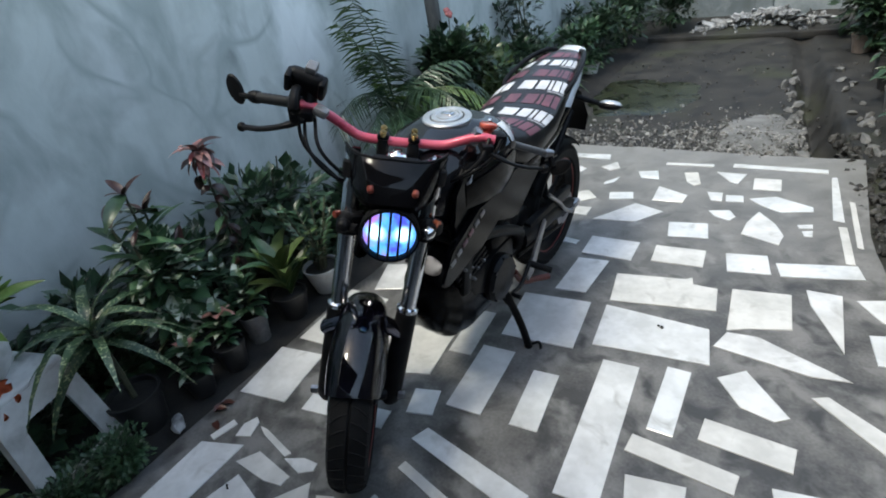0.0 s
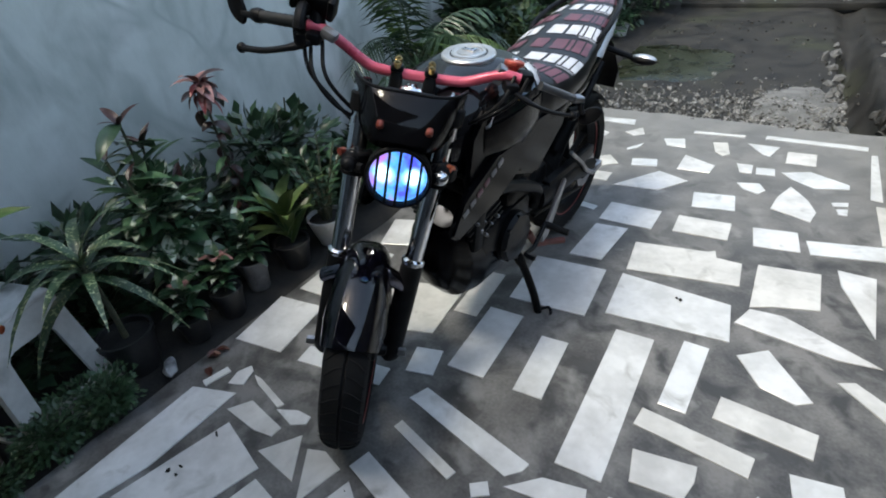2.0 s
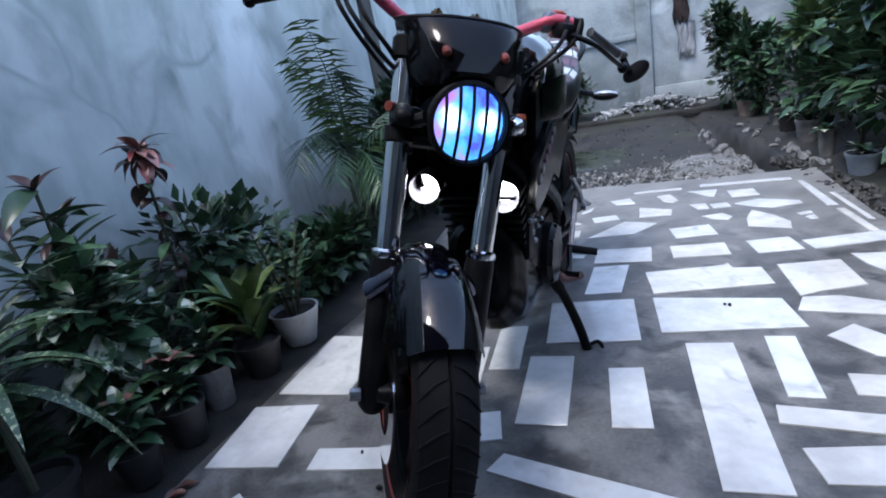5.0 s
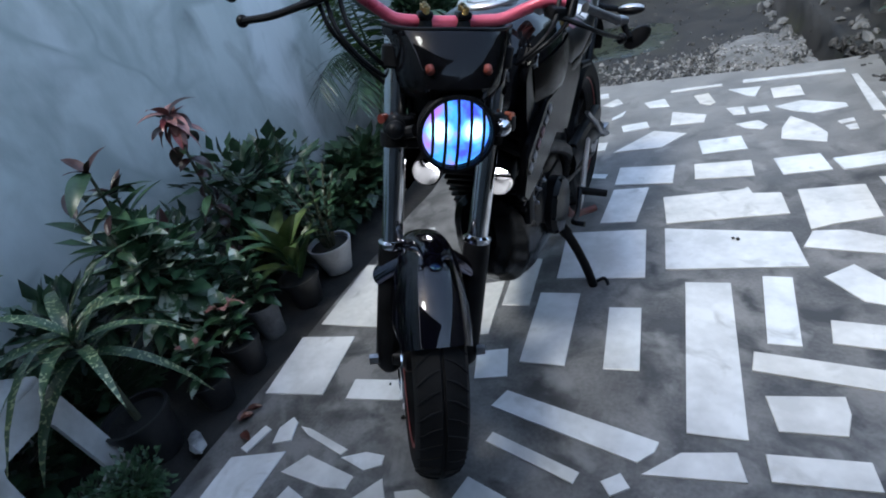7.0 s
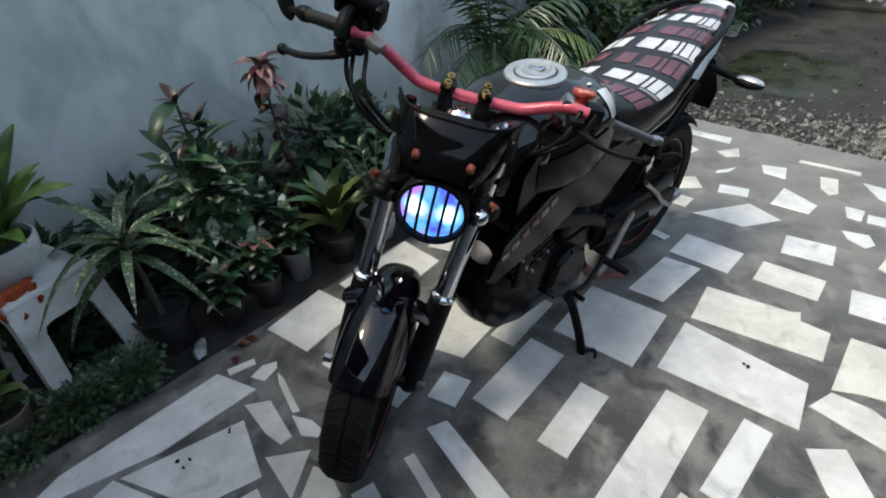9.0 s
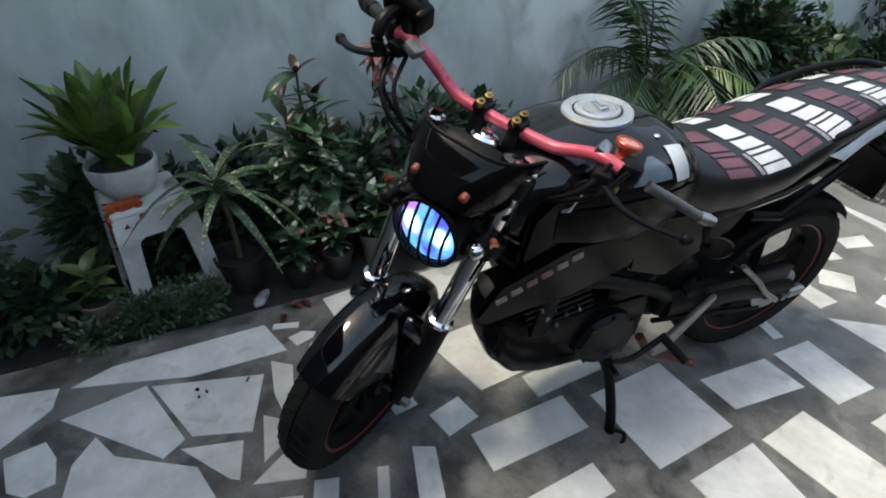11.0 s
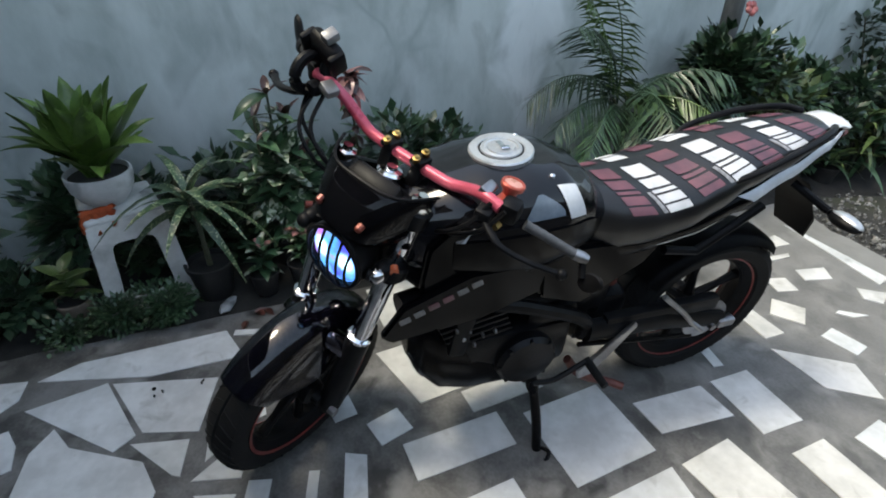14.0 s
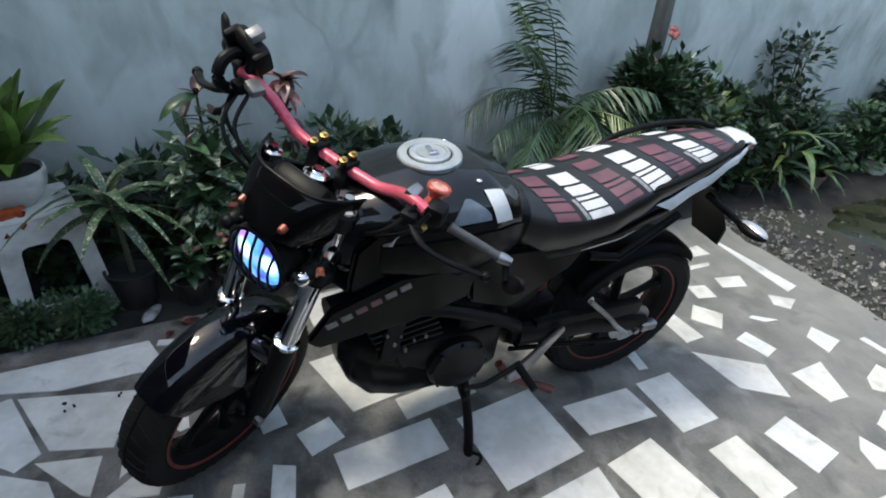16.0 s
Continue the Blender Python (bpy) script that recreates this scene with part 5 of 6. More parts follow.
for i in range(13):
    u = i / 12
    fold = 0.010 * math.sin(15 * u) + 0.006 * math.sin(31 * u)
    rows.append([Vector((-0.917 - 0.035 * u + 0.028 * v + fold * (0.4 + v), -0.475 + 0.115 * u + 0.008 * math.sin(9 * v + 6 * u), 0.463 + (0.012 * (1 - v) if v < 0.3 else 0) - 0.075 * max(0, v - 0.15) * (0.35 + 0.65 * math.sin(math.pi * (0.1 + 0.85 * u))))) for v in (-0.9, -0.5, -0.1, 0.15, 0.4, 0.7, 1.0)])
loft(b, rows, caps=False, closed=False)
bmesh.ops.solidify(b, geom=b.faces, thickness=0.003)
thing("orange_cloth", b, CLOTH, "crumpled orange cloth tucked under the pot on the stool", "cloth", smooth=70)
moss = plant_at("ground_cover", -0.82, -0.33, 0.0, "low dark green mat of small leaves before the stool", "ground cover")
for c in (((0.0, -0.12, 0.08), (0.10, 0.13, 0.12), 1000, 0.022, 3), ((0.01, 0.08, 0.08), (0.10, 0.13, 0.12), 1000, 0.022, 5), ((-0.1, 0.0, 0.06), (0.1, 0.2, 0.09), 600, 0.024, 6), ((0.01, -0.3, 0.04), (0.12, 0.12, 0.06), 500, 0.022, 8)):
    foliage(moss, GREEN, "tiny dark green leaves", c)
weeds = plant_at("ground_cover", -1.0, -0.85, 0.0, "dark leafy weeds at the foot of the wall", "ground cover")
for c in (((0, 0, 0.12), (0.22, 0.28, 0.16), 700, 0.06, 11), ((0.1, -0.5, 0.12), (0.25, 0.4, 0.2), 700, 0.07, 12), ((-0.25, -0.5, 0.25), (0.12, 0.5, 0.2), 260, 0.09, 15), ((-0.23, 0.26, 0.30), (0.11, 0.24, 0.30), 520, 0.085, 21)):
    foliage(weeds, DEEP, "dark small leaves", c)
lily = plant_at("potted_plant", -0.95, -0.62, 0.0, "small yellow-green plant in a dark clay pot")
pot_on(lily, 0.07, 0.10, POT_TAN, "dull reddish clay pot")
LILY = [leaf_data("lily_blade", LIME, 0.12, 0.05, 0.3)]
for k in range(12):
    put_leaf(LILY[0], lily, (0, 0, 0.10 + 0.012 * k), 137.5 * k, 35 + rng.uniform(-15, 25), 0, rng.uniform(0.7, 1.1))

# Extra foliage, added to darken the shaded strip behind the plants.
for y, w, h, n, seed in ((-0.36, 0.22, 0.40, 460, 75), (-0.05, 0.26, 0.46, 620, 71), (0.45, 0.28, 0.42, 640, 72), (0.95, 0.28, 0.36, 520, 73), (1.45, 0.28, 0.24, 380, 74)):
    under = plant_at("ground_cover", -1.26, y, 0.0, "dark leafy undergrowth added to darken the foot of the wall", "ground cover")
    foliage(under, DEEP, "small dark leaves", ((0, 0, 0.10), (0.15, w, h * 0.5), n, 0.075, seed), ((-0.05, 0.05, h * 0.75), (0.09, w * 0.9, h * 0.5), n // 3, 0.08, seed + 10))

# Spotted long-leaved plant.
drac = plant_at("spotted_plant", -0.96, -0.085, 0.0, "plant with long arching yellow-spotted leaves in a dark pot")
pot_on(drac, 0.10, 0.17, POT_BLACK, "black plastic pot")
stem_on(drac, [(0, 0, 0.14), (0.01, 0.0, 0.32), (0.02, -0.01, 0.50)], 0.012, 0.009)
DRAC = [leaf_data("spotted_blade", SPOTTED, 0.33, 0.042, d, 0.3, 0.75) for d in (0.55, 0.9, 1.3)]
for k in range(20):
    put_leaf(DRAC[k % 3], drac, (0.02, -0.01, 0.42 + 0.004 * k), 137.5 * k + 20, 66 - 2.6 * (20 - k) + rng.uniform(-8, 8), rng.uniform(-20, 20), rng.uniform(0.65, 1.08))

# Croton with a reddish crown.
croton = plant_at("croton", -1.12, 0.27, 0.0, "tall bushy plant with pale-backed green leaves and reddish tips")
pot_on(croton, 0.11, 0.16, POT_BLACK, "black plastic pot")
CROT = [leaf_data("croton_blade", GREEN, 0.17, 0.050, d, 0.3, 0.9) for d in (0.2, 0.5)] + [leaf_data("croton_pale_blade", PALE_EDGED, 0.16, 0.048, 0.4, 0.3, 0.9)]
TIP = [leaf_data("croton_tip", MAROON, 0.12, 0.036, 0.3, 0.3)]
for j, (dx, dy, top) in enumerate(((0.02, 0.0, 0.82), (-0.03, 0.06, 0.70), (0.06, -0.07, 0.64), (0.07, 0.09, 0.54), (-0.06, -0.07, 0.70))):
    pts = stem_on(croton, [(0.01 * j, 0, 0.13), (dx * 0.5, dy * 0.6, top * 0.5), (dx, dy, top)], 0.008, 0.005)
    for k in range(34):
        t = 0.15 + 0.85 * k / 33
        p = pts[min(len(pts) - 1, int(t * (len(pts) - 1)))]
        put_leaf(CROT[rng.choice((0, 1, 1, 2, 2, 2))], croton, p, 137.5 * k + 40 * j, rng.uniform(-5, 45), rng.uniform(-25, 25), rng.uniform(0.65, 1.1))
    for k in range(4 if j < 2 else 1):
        put_leaf(TIP[0], croton, pts[-1], 90 * k + 15 * j, rng.uniform(35, 70), 0, rng.uniform(0.6, 1.1))

foliage(croton, GREEN, "green inner leaves", ((0.02, 0.0, 0.42), (0.12, 0.14, 0.27), 210, 0.10, 81))
foliage(croton, PALE_EDGED, "pale-backed leaves", ((0.03, 0.0, 0.48), (0.12, 0.13, 0.22), 70, 0.11, 82))

# Tall thin plant with a scarlet head.
red = plant_at("copperleaf", -1.16, 0.63, 0.0, "thin tall plant with maroon leaves and a scarlet head")
pot_on(red, 0.08, 0.13, POT_BLACK, "black plastic pot")
pts = stem_on(red, [(0, 0, 0.10), (0.02, 0.01, 0.35), (0.05, -0.01, 0.60), (0.08, -0.03, 0.86)], 0.007, 0.005)
REDS = [leaf_data("scarlet_blade", SCARLET, 0.115, 0.032, 0.5, 0.3), leaf_data("maroon_blade", MAROON, 0.115, 0.075, 0.6, 0.2, 1.0), leaf_data("pink_blade", PINK, 0.12, 0.05, 0.4, 0.3)]
for k in range(32):
    put_leaf(REDS[(0, 2, 0, 2, 2, 1)[k % 6]], red, pts[-1] + Vector((0, 0, rng.uniform(-0.04, 0.02))), 137.5 * k, rng.uniform(-55, 60), 0, rng.uniform(0.7, 1.05))
for k in range(22):
    t = 0.25 + 0.7 * k / 21
    put_leaf(REDS[1] if k % 4 else CROT[0], red, pts[int(t * (len(pts) - 1))], 137.5 * k, rng.uniform(-45, 15), rng.uniform(-25, 25), rng.uniform(0.5, 1.0) * (0.5 + 0.5 * t))

# Small pots along the slab's edge.
SMALL = [leaf_data("small_blade", GREEN, 0.11, 0.045, 0.5, 0.3), leaf_data("small_pale_blade", PALE_EDGED, 0.10, 0.045, 0.4, 0.3), leaf_data("small_pink_blade", PINK, 0.07, 0.035, 0.4, 0.3)]
for x, y, r, h, mat, lab, pinks, tall in ((-0.90, 0.30, 0.068, 0.13, POT_BLACK, "small pink-flowered plant in a black pot", 6, 0.14), (-0.945, 0.475, 0.062, 0.15, POT_GREY, "leafy green plant in a grey cement pot", 0, 0.17), (-0.90, 0.13, 0.065, 0.11, POT_BLACK, "small green plant with pink tips in a black pot", 3, 0.12), (-1.08, 0.47, 0.08, 0.14, POT_BLACK, "dark leafy plant in a black pot", 0, 0.26)):
    p = plant_at("potted_plant", x, y, 0.0, lab, group="small pots by the slab")
    pot_on(p, r, h, mat, "black plastic pot" if mat is POT_BLACK else "grey cement pot")
    stem_on(p, [(0, 0, h * 0.8), (0.005, 0.005, h + tall * 0.5), (0.0, 0.01, h + tall)], 0.006, 0.004)
    for k in range(26):
        t = k / 25
        put_leaf(SMALL[0 if k % 4 else 1], p, (0.003, 0.004, h + tall * t * 0.95), 137.5 * k, 20 + 45 * t + rng.uniform(-18, 18), 0, rng.uniform(0.6, 1.15))
    for k in range(pinks):
        put_leaf(SMALL[2], p, (0, 0.01, h + tall), 60 * k, rng.uniform(10, 55), 0, rng.uniform(0.7, 1.2))

# Upright yellow-green plant.
canna = plant_at("canna", -0.93, 0.685, 0.0, "upright plant with broad yellow-green leaves in a dark pot")
pot_on(canna, 0.085, 0.13, POT_BLACK, "black plastic pot")
CANNA = [leaf_data("canna_blade", LIME, 0.30, 0.07, d, 0.45, 0.8) for d in (0.2, 0.5)] + [leaf_data("canna_green", GREEN, 0.28, 0.07, 0.4, 0.45, 0.8)]
for k in range(18):
    put_leaf(CANNA[k % 3], canna, (0.012 * math.cos(k), 0.012 * math.sin(k), 0.12 + 0.008 * k), 137.5 * k, rng.uniform(48, 78), rng.uniform(-20, 20), rng.uniform(0.65, 1.05))

# White pot with upright stems of small dark leaves.
zz = plant_at("stemmed_plant", -0.925, 0.915, 0.0, "upright stems of small dark leaves in a round white pot")
pot_on(zz, 0.10, 0.145, POT_WHITE, "round white pot", 0.6, rim=False)
ZZ = [leaf_data("zz_blade", DEEP, 0.065, 0.03, 0.2, 0.3), leaf_data("zz_light", GREEN, 0.06, 0.028, 0.2, 0.3)]
for j in range(9):
    a = radians(40 * j)
    pts = stem_on(zz, [(0.02 * math.cos(a), 0.02 * math.sin(a), 0.12), (0.06 * math.cos(a), 0.06 * math.sin(a), 0.30), (0.13 * math.cos(a), 0.13 * math.sin(a), 0.42 + 0.03 * (j % 4))], 0.006, 0.003)
    for k in range(13):
        put_leaf(ZZ[(k + j) % 2], zz, pts[min(len(pts) - 1, 2 + int(k * (len(pts) - 2) / 13))], math.degrees(a) - 90 + (62 if k % 2 else -62), rng.uniform(15, 50), 0, rng.uniform(0.7, 1.15))

# Dark shrub against the wall.
shrub = plant_at("shrub", -1.25, 0.95, 0.0, "dark green shrub with drooping leaves against the wall", "shrub")
for j in range(6):
    a = radians(60 * j)
    stem_on(shrub, [(0, 0, 0), (0.05 * math.cos(a), 0.1 * math.sin(a), 0.3), (0.12 * math.cos(a), 0.22 * math.sin(a), 0.62)], 0.009, 0.004)
foliage(shrub, DEEP, "dark green drooping leaves", ((0.03, -0.12, 0.5), (0.17, 0.26, 0.2), 110, 0.09, 21), ((0.02, 0.18, 0.40), (0.16, 0.25, 0.22), 130, 0.09, 22), ((0.0, 0.0, 0.2), (0.18, 0.35, 0.2), 200, 0.09, 23))
foliage(shrub, GREEN, "lighter green young leaves", ((0.06, -0.05, 0.45), (0.16, 0.32, 0.22), 110, 0.09, 24))
low = plant_at("shrub", -1.15, 1.55, 0.0, "low dark green shrub on the soil bed", "shrub")
for j in range(7):
    a = 0.9 * j
    stem_on(low, [(0.03 * math.cos(a), 0.05 * math.sin(a), 0), (0.09 * math.cos(a), 0.2 * math.sin(a), 0.16), (0.17 * math.cos(a), 0.36 * math.sin(a), 0.30)], 0.006, 0.003)
foliage(low, GREEN, "lighter young leaves", ((0.04, 0.05, 0.28), (0.2, 0.38, 0.1), 160, 0.08, 27))
foliage(low, DEEP, "dark green leaves", ((0, 0, 0.18), (0.22, 0.4, 0.2), 700, 0.09, 25), ((0.05, -0.3, 0.15), (0.2, 0.3, 0.18), 450, 0.08, 26))


# Feather palm.
def frond(parent, base, heading, length, rise, bow, young):
    """One frond: a bowed midrib and two rows of leaflets."""
    b = bmesh.new()
    h, pts = radians(heading), []
    for i in range(15):
        t = i / 14
        e = radians(rise) - bow * t
        step = length / 14
        last = pts[-1] if pts else Vector(base)
        pts.append(last + Vector((math.cos(h) * math.cos(e), math.sin(h) * math.cos(e), math.sin(e))) * step if pts else last)
    sweep(b, pts, [0.007 * (1 - 0.85 * i / 14) for i in range(15)], 6)
    side = Vector((-math.sin(h), math.cos(h), 0))
    for i in range(2, 15):
        d = (pts[i] - pts[i - 1]).normalized()
        for f in (0, 0.33, 0.67):
            p = pts[i - 1].lerp(pts[i], f)
            ln = (0.09 + length * 0.17) * math.sin(math.pi * (0.12 + 0.8 * (i + f) / 15)) ** 0.7 * rng.uniform(0.75, 1.15)
            for s in (-1, 1):
                out = (side * s * 0.85 + d * 0.65 + Vector((0, 0, 0.08 - 0.2 * rng.random()))).normalized()
                w = d * 0.0065
                tip = p + out * ln + Vector((rng.uniform(-0.12, 0.12) * ln, rng.uniform(-0.12, 0.12) * ln, -ln * rng.uniform(0.35, 0.95)))
                mid = p.lerp(tip, 0.5) + Vector((0, 0, ln * 0.07))
                v = [b.verts.new(q) for q in (p - w * 0.5, p + w * 0.5, mid + w, tip, mid - w)]
                b.faces.new(v)
    part("frond", b, FERN if young else rng.choice((GREEN, DEEP)), parent, smooth=60)


palm = plant_at("palm", -1.20, 2.08, 0.0, "feathery young palm with arching fronds by the wall", "palm")
for j in range(4):
    a = radians(90 * j + 20)
    stem_on(palm, [(0.03 * math.cos(a), 0.03 * math.sin(a), 0), (0.05 * math.cos(a), 0.05 * math.sin(a), 0.25), (0.06 * math.cos(a), 0.06 * math.sin(a), 0.62)], 0.016, 0.010)
for heading, length, rise, bow, young in ((-88, 0.66, 70, 2.1, 0), (-72, 0.52, 40, 1.5, 0), (88, 0.58, 42, 1.7, 1), (62, 0.74, 46, 1.7, 0), (-104, 0.66, 84, 0.6, 1), (-74, 0.85, 96, 1.0, 1), (-15, 0.75, 56, 1.8, 0), (25, 0.72, 48, 1.9, 1), (-48, 0.60, 32, 1.5, 0), (75, 0.62, 28, 1.3, 0), (-60, 0.80, 76, 1.2, 0), (50, 0.55, 70, 1.5, 0), (-20, 0.5, 20, 1.2, 0), (100, 0.6, 54, 1.7, 0)):
    frond(palm, (0.04 * math.cos(radians(heading)), 0.04 * math.sin(radians(heading)), 0.58), heading, length, rise, bow, young)
b = bmesh.new()
sweep(b, smooth_path([(-1.27, 2.72, -0.05), (-1.26, 2.74, 0.8), (-1.25, 2.70, 1.6), (-1.24, 2.66, 2.6)]), [0.06 - 0.0012 * i for i in range(19)], 12)
thing("tree_trunk", b, BARK, "slim grey tree trunk rising out of the shrubs", "tree trunk", smooth=60)


def bush(x, y, size, top, seed, material, second, label, leaf=0.07, group="", density=1.0, young=1.0):
    """A shrub on several stems with an uneven crown of small leaves."""
    p = plant_at("shrub", x, y, ground_height(x, y) if y > 3 else 0.0, label, "shrub", group)
    r = random.Random(seed)
    cl, cl2 = [], []
    for j in range(7):
        a, k = 6.28 * r.random(), r.uniform(0.2, 0.8)
        tip = (size * k * math.cos(a) * 0.8, size * k * math.sin(a), top * r.uniform(0.6, 0.98))
        stem_on(p, [(0, 0, -0.02), (tip[0] * 0.3, tip[1] * 0.4, tip[2] * 0.5), tip], 0.010, 0.004)
        cl.append(((tip[0], tip[1], tip[2] * 0.88), (size * 0.42, size * 0.45, top * 0.22), int(150 * density), leaf, seed * 31 + j))
        if j % 2:
            cl2.append(((tip[0], tip[1], tip[2] * 0.95), (size * 0.4, size * 0.4, top * 0.16), int(70 * density * young), leaf, seed * 57 + j))
    cl.append(((0, 0, top * 0.35), (size * 0.8, size * 0.9, top * 0.35), int(420 * density), leaf, seed * 91))
    foliage(p, material, "leaves of the crown", *cl)
    foliage(p, second, "lighter young leaves", *cl2)
    return p


bush(-1.15, 3.05, 0.34, 0.92, 41, LIME, GREEN, "bright green leafy shrub along the wall", density=0.85, young=1.4)
hib = bush(-1.12, 2.62, 0.32, 1.0, 42, DEEP, GREEN, "dark green shrub with one red flower beside the palm", density=1.3)
b = bmesh.new()
tube(b, (0.02, 0.02, 0.6), (0.0, 0.09, 1.04), 0.005, 0.003)
part("stem", b, STEM, hib)
b = bmesh.new()
for k in range(5):
    ball(b, (0.022 * math.cos(1.257 * k), 0.022 * math.sin(1.257 * k), 0), (0.02, 0.02, 0.012), 8)
part("flower", b, SCARLET, hib, "red hibiscus flower", m=Matrix.Translation((0.0, 0.09, 1.05)) @ Matrix.Rotation(radians(60), 4, "Y"))
bush(-1.18, 3.5, 0.34, 0.70, 43, DEEP, GREEN, "dark leafy shrub along the wall", density=1.3)
bush(-1.2, 4.05, 0.36, 1.10, 44, DEEP, DEEP, "tall open shrub with bare upper twigs", leaf=0.075, density=0.28)
bush(-1.2, 4.5, 0.34, 0.55, 49, DEEP, GREEN, "low dark shrub along the wall", density=1.0)
bush(-1.15, 5.0, 0.40, 0.62, 45, GREEN, DEEP, "leafy green shrub along the wall", density=0.8)
bush(-1.1, 5.7, 0.42, 0.66, 46, DEEP, GREEN, "dark leafy shrub along the wall", density=0.8)
bush(-1.0, 6.5, 0.45, 0.95, 47, GREEN, DEEP, "green shrub at the end of the yard")
bush(-0.62, 7.2, 0.42, 0.75, 48, DEEP, GREEN, "dark shrub before the end wall")
STRAP = [leaf_data("strap_blade", m, ln, 0.05, d, 0.35, 0.75) for m, ln, d in ((GREEN, 0.42, 0.5), (LIME, 0.36, 0.8), (GREEN, 0.34, 1.1))]
ginger = plant_at("strap_leaved_plant", -1.04, 3.95, ground_height(-1.04, 3.95), "clump of long arching green leaves against the wall", "plant")
for j in range(6):
    a = 1.05 * j
    pts = stem_on(ginger, [(0.04 * math.cos(a), 0.06 * math.sin(a), 0.0), (0.07 * math.cos(a), 0.11 * math.sin(a), 0.20), (0.10 * math.cos(a), 0.18 * math.sin(a), 0.36 + 0.05 * (j % 3))], 0.009, 0.006)
    for k in range(9):
        put_leaf(STRAP[(k + j) % 3], ginger, pts[min(len(pts) - 1, 3 + k)], 137.5 * k + 50 * j, rng.uniform(15, 70), rng.uniform(-20, 20), rng.uniform(0.6, 1.05))
for x, y, r, h, mat, lab in ((-0.98, 4.36, 0.085, 0.15, POT_TAN, "arching green plant in a tan clay pot"), (-1.02, 5.22, 0.11, 0.15, POT_WHITE, "leafy plant in a white bowl pot"), (-1.0, 3.62, 0.08, 0.13, POT_BLACK, "green plant in a black pot")):
    p = plant_at("potted_plant", x, y, ground_height(x, y), lab, group="pots along the far bed")
    pot_on(p, r, h, mat, "clay pot" if mat is POT_TAN else "white bowl pot" if mat is POT_WHITE else "black plastic pot")
    for k in range(20):
        put_leaf(STRAP[k % 3], p, (0, 0, h), 137.5 * k, rng.uniform(30, 78), 0, rng.uniform(0.4, 0.75))

# Row of shrubs and pots along the drain on the other side.
for x, y, size, top, seed, a, c, lab, leaf, full in ((1.74, 2.85, 0.42, 1.45, 61, GREEN, LIME, "variegated shrub with long pale leaves beside the drain", 0.15, 0.55), (1.70, 3.55, 0.42, 1.4, 62, GREEN, PALE_EDGED, "variegated shrub with pale leaves beside the drain", 0.13, 0.5), (1.68, 4.3, 0.38, 1.05, 63, GREEN, LIME, "yellowish variegated shrub beside the drain", 0.12, 0.5), (1.72, 5.1, 0.36, 0.85, 64, GREEN, PALE_EDGED, "pale shrub beside the drain", 0.11, 0.5), (1.5, 6.0, 0.36, 0.9, 65, DEEP, GREEN, "dark green shrub beside the drain", 0.10, 0.8), (1.35, 6.75, 0.36, 1.25, 66, DEEP, LIME, "tall dark shrub with a yellow-green crown", 0.10, 0.8)):
    bush(x, y, size, top, seed, a, c, lab, leaf=leaf, group="shrubs along the drain", density=full, young=1.6)
for x, y, r, h, mat, lab in ((1.56, 3.02, 0.09, 0.13, POT_BLUE, "dull bluish tub beside the drain"), (1.50, 3.5, 0.055, 0.19, POT_GREY, "tall grey pot beside the drain"), (1.55, 4.2, 0.09, 0.18, POT_GREY, "grey cement pot beside the drain"), (1.53, 4.75, 0.09, 0.16, POT_BLACK, "black pot beside the drain"), (1.52, 5.15, 0.09, 0.17, POT_GREY, "weathered cement pot beside the drain"), (1.38, 6.0, 0.10, 0.18, POT_TAN, "dull clay pot beside the drain")):
    p = plant_at("plant_pot", x, y, ground_height(x, y) - 0.01, lab, "plant pot", "pots along the drain")
    pot_on(p, r, h, mat, "")
    for k in range(12):
        put_leaf(SMALL[k % 2], p, (0, 0, h * 0.9), 137.5 * k, rng.uniform(20, 70), 0, rng.uniform(0.7, 1.3))

# Cloths hung on the end wall.
for x, z, w, h, mat, lab in ((0.86, 1.32, 0.20, 0.46, CLOTH_BROWN, "dark brown cloth hung on the end wall"), (0.92, 0.86, 0.22, 0.46, CLOTH_WHITE, "white cloth hung on the end wall")):
    b = bmesh.new()
    rows = [[(x - w / 2 + w * i / 10 + 0.012 * math.sin(5 * j + i), 8.06 + 0.018 * math.sin(2.1 * i + 0.5 * j) - 0.012 * (mat is CLOTH_BROWN), z + h / 2 - h * j / 8 * (1 + 0.12 * math.sin(1.7 * i))) for i in range(11)] for j in range(9)]
    loft(b, rows, caps=False, closed=False)
    bmesh.ops.solidify(b, geom=b.faces, thickness=0.004)
    thing("hanging_cloth", b, mat, lab, "cloth", smooth=70)


# ---- loose stones, gravel and rubble ----
def pebble(b, x, y, z, r, rg):
    s = bmesh.ops.create_icosphere(b, subdivisions=1, radius=1)
    squash = Matrix.Translation((x, y, z)) @ Euler((rg.random() * 6, rg.random() * 6, rg.random() * 6)).to_matrix().to_4x4() @ Matrix.Diagonal((r * rg.uniform(0.6, 1.4), r * rg.uniform(0.6, 1.2), r * rg.uniform(0.35, 0.8), 1))
    for v in s["verts"]:
        v.co *= rg.uniform(0.75, 1.15)
    bmesh.ops.transform(b, matrix=squash, verts=s["verts"])


rg = random.Random(9)
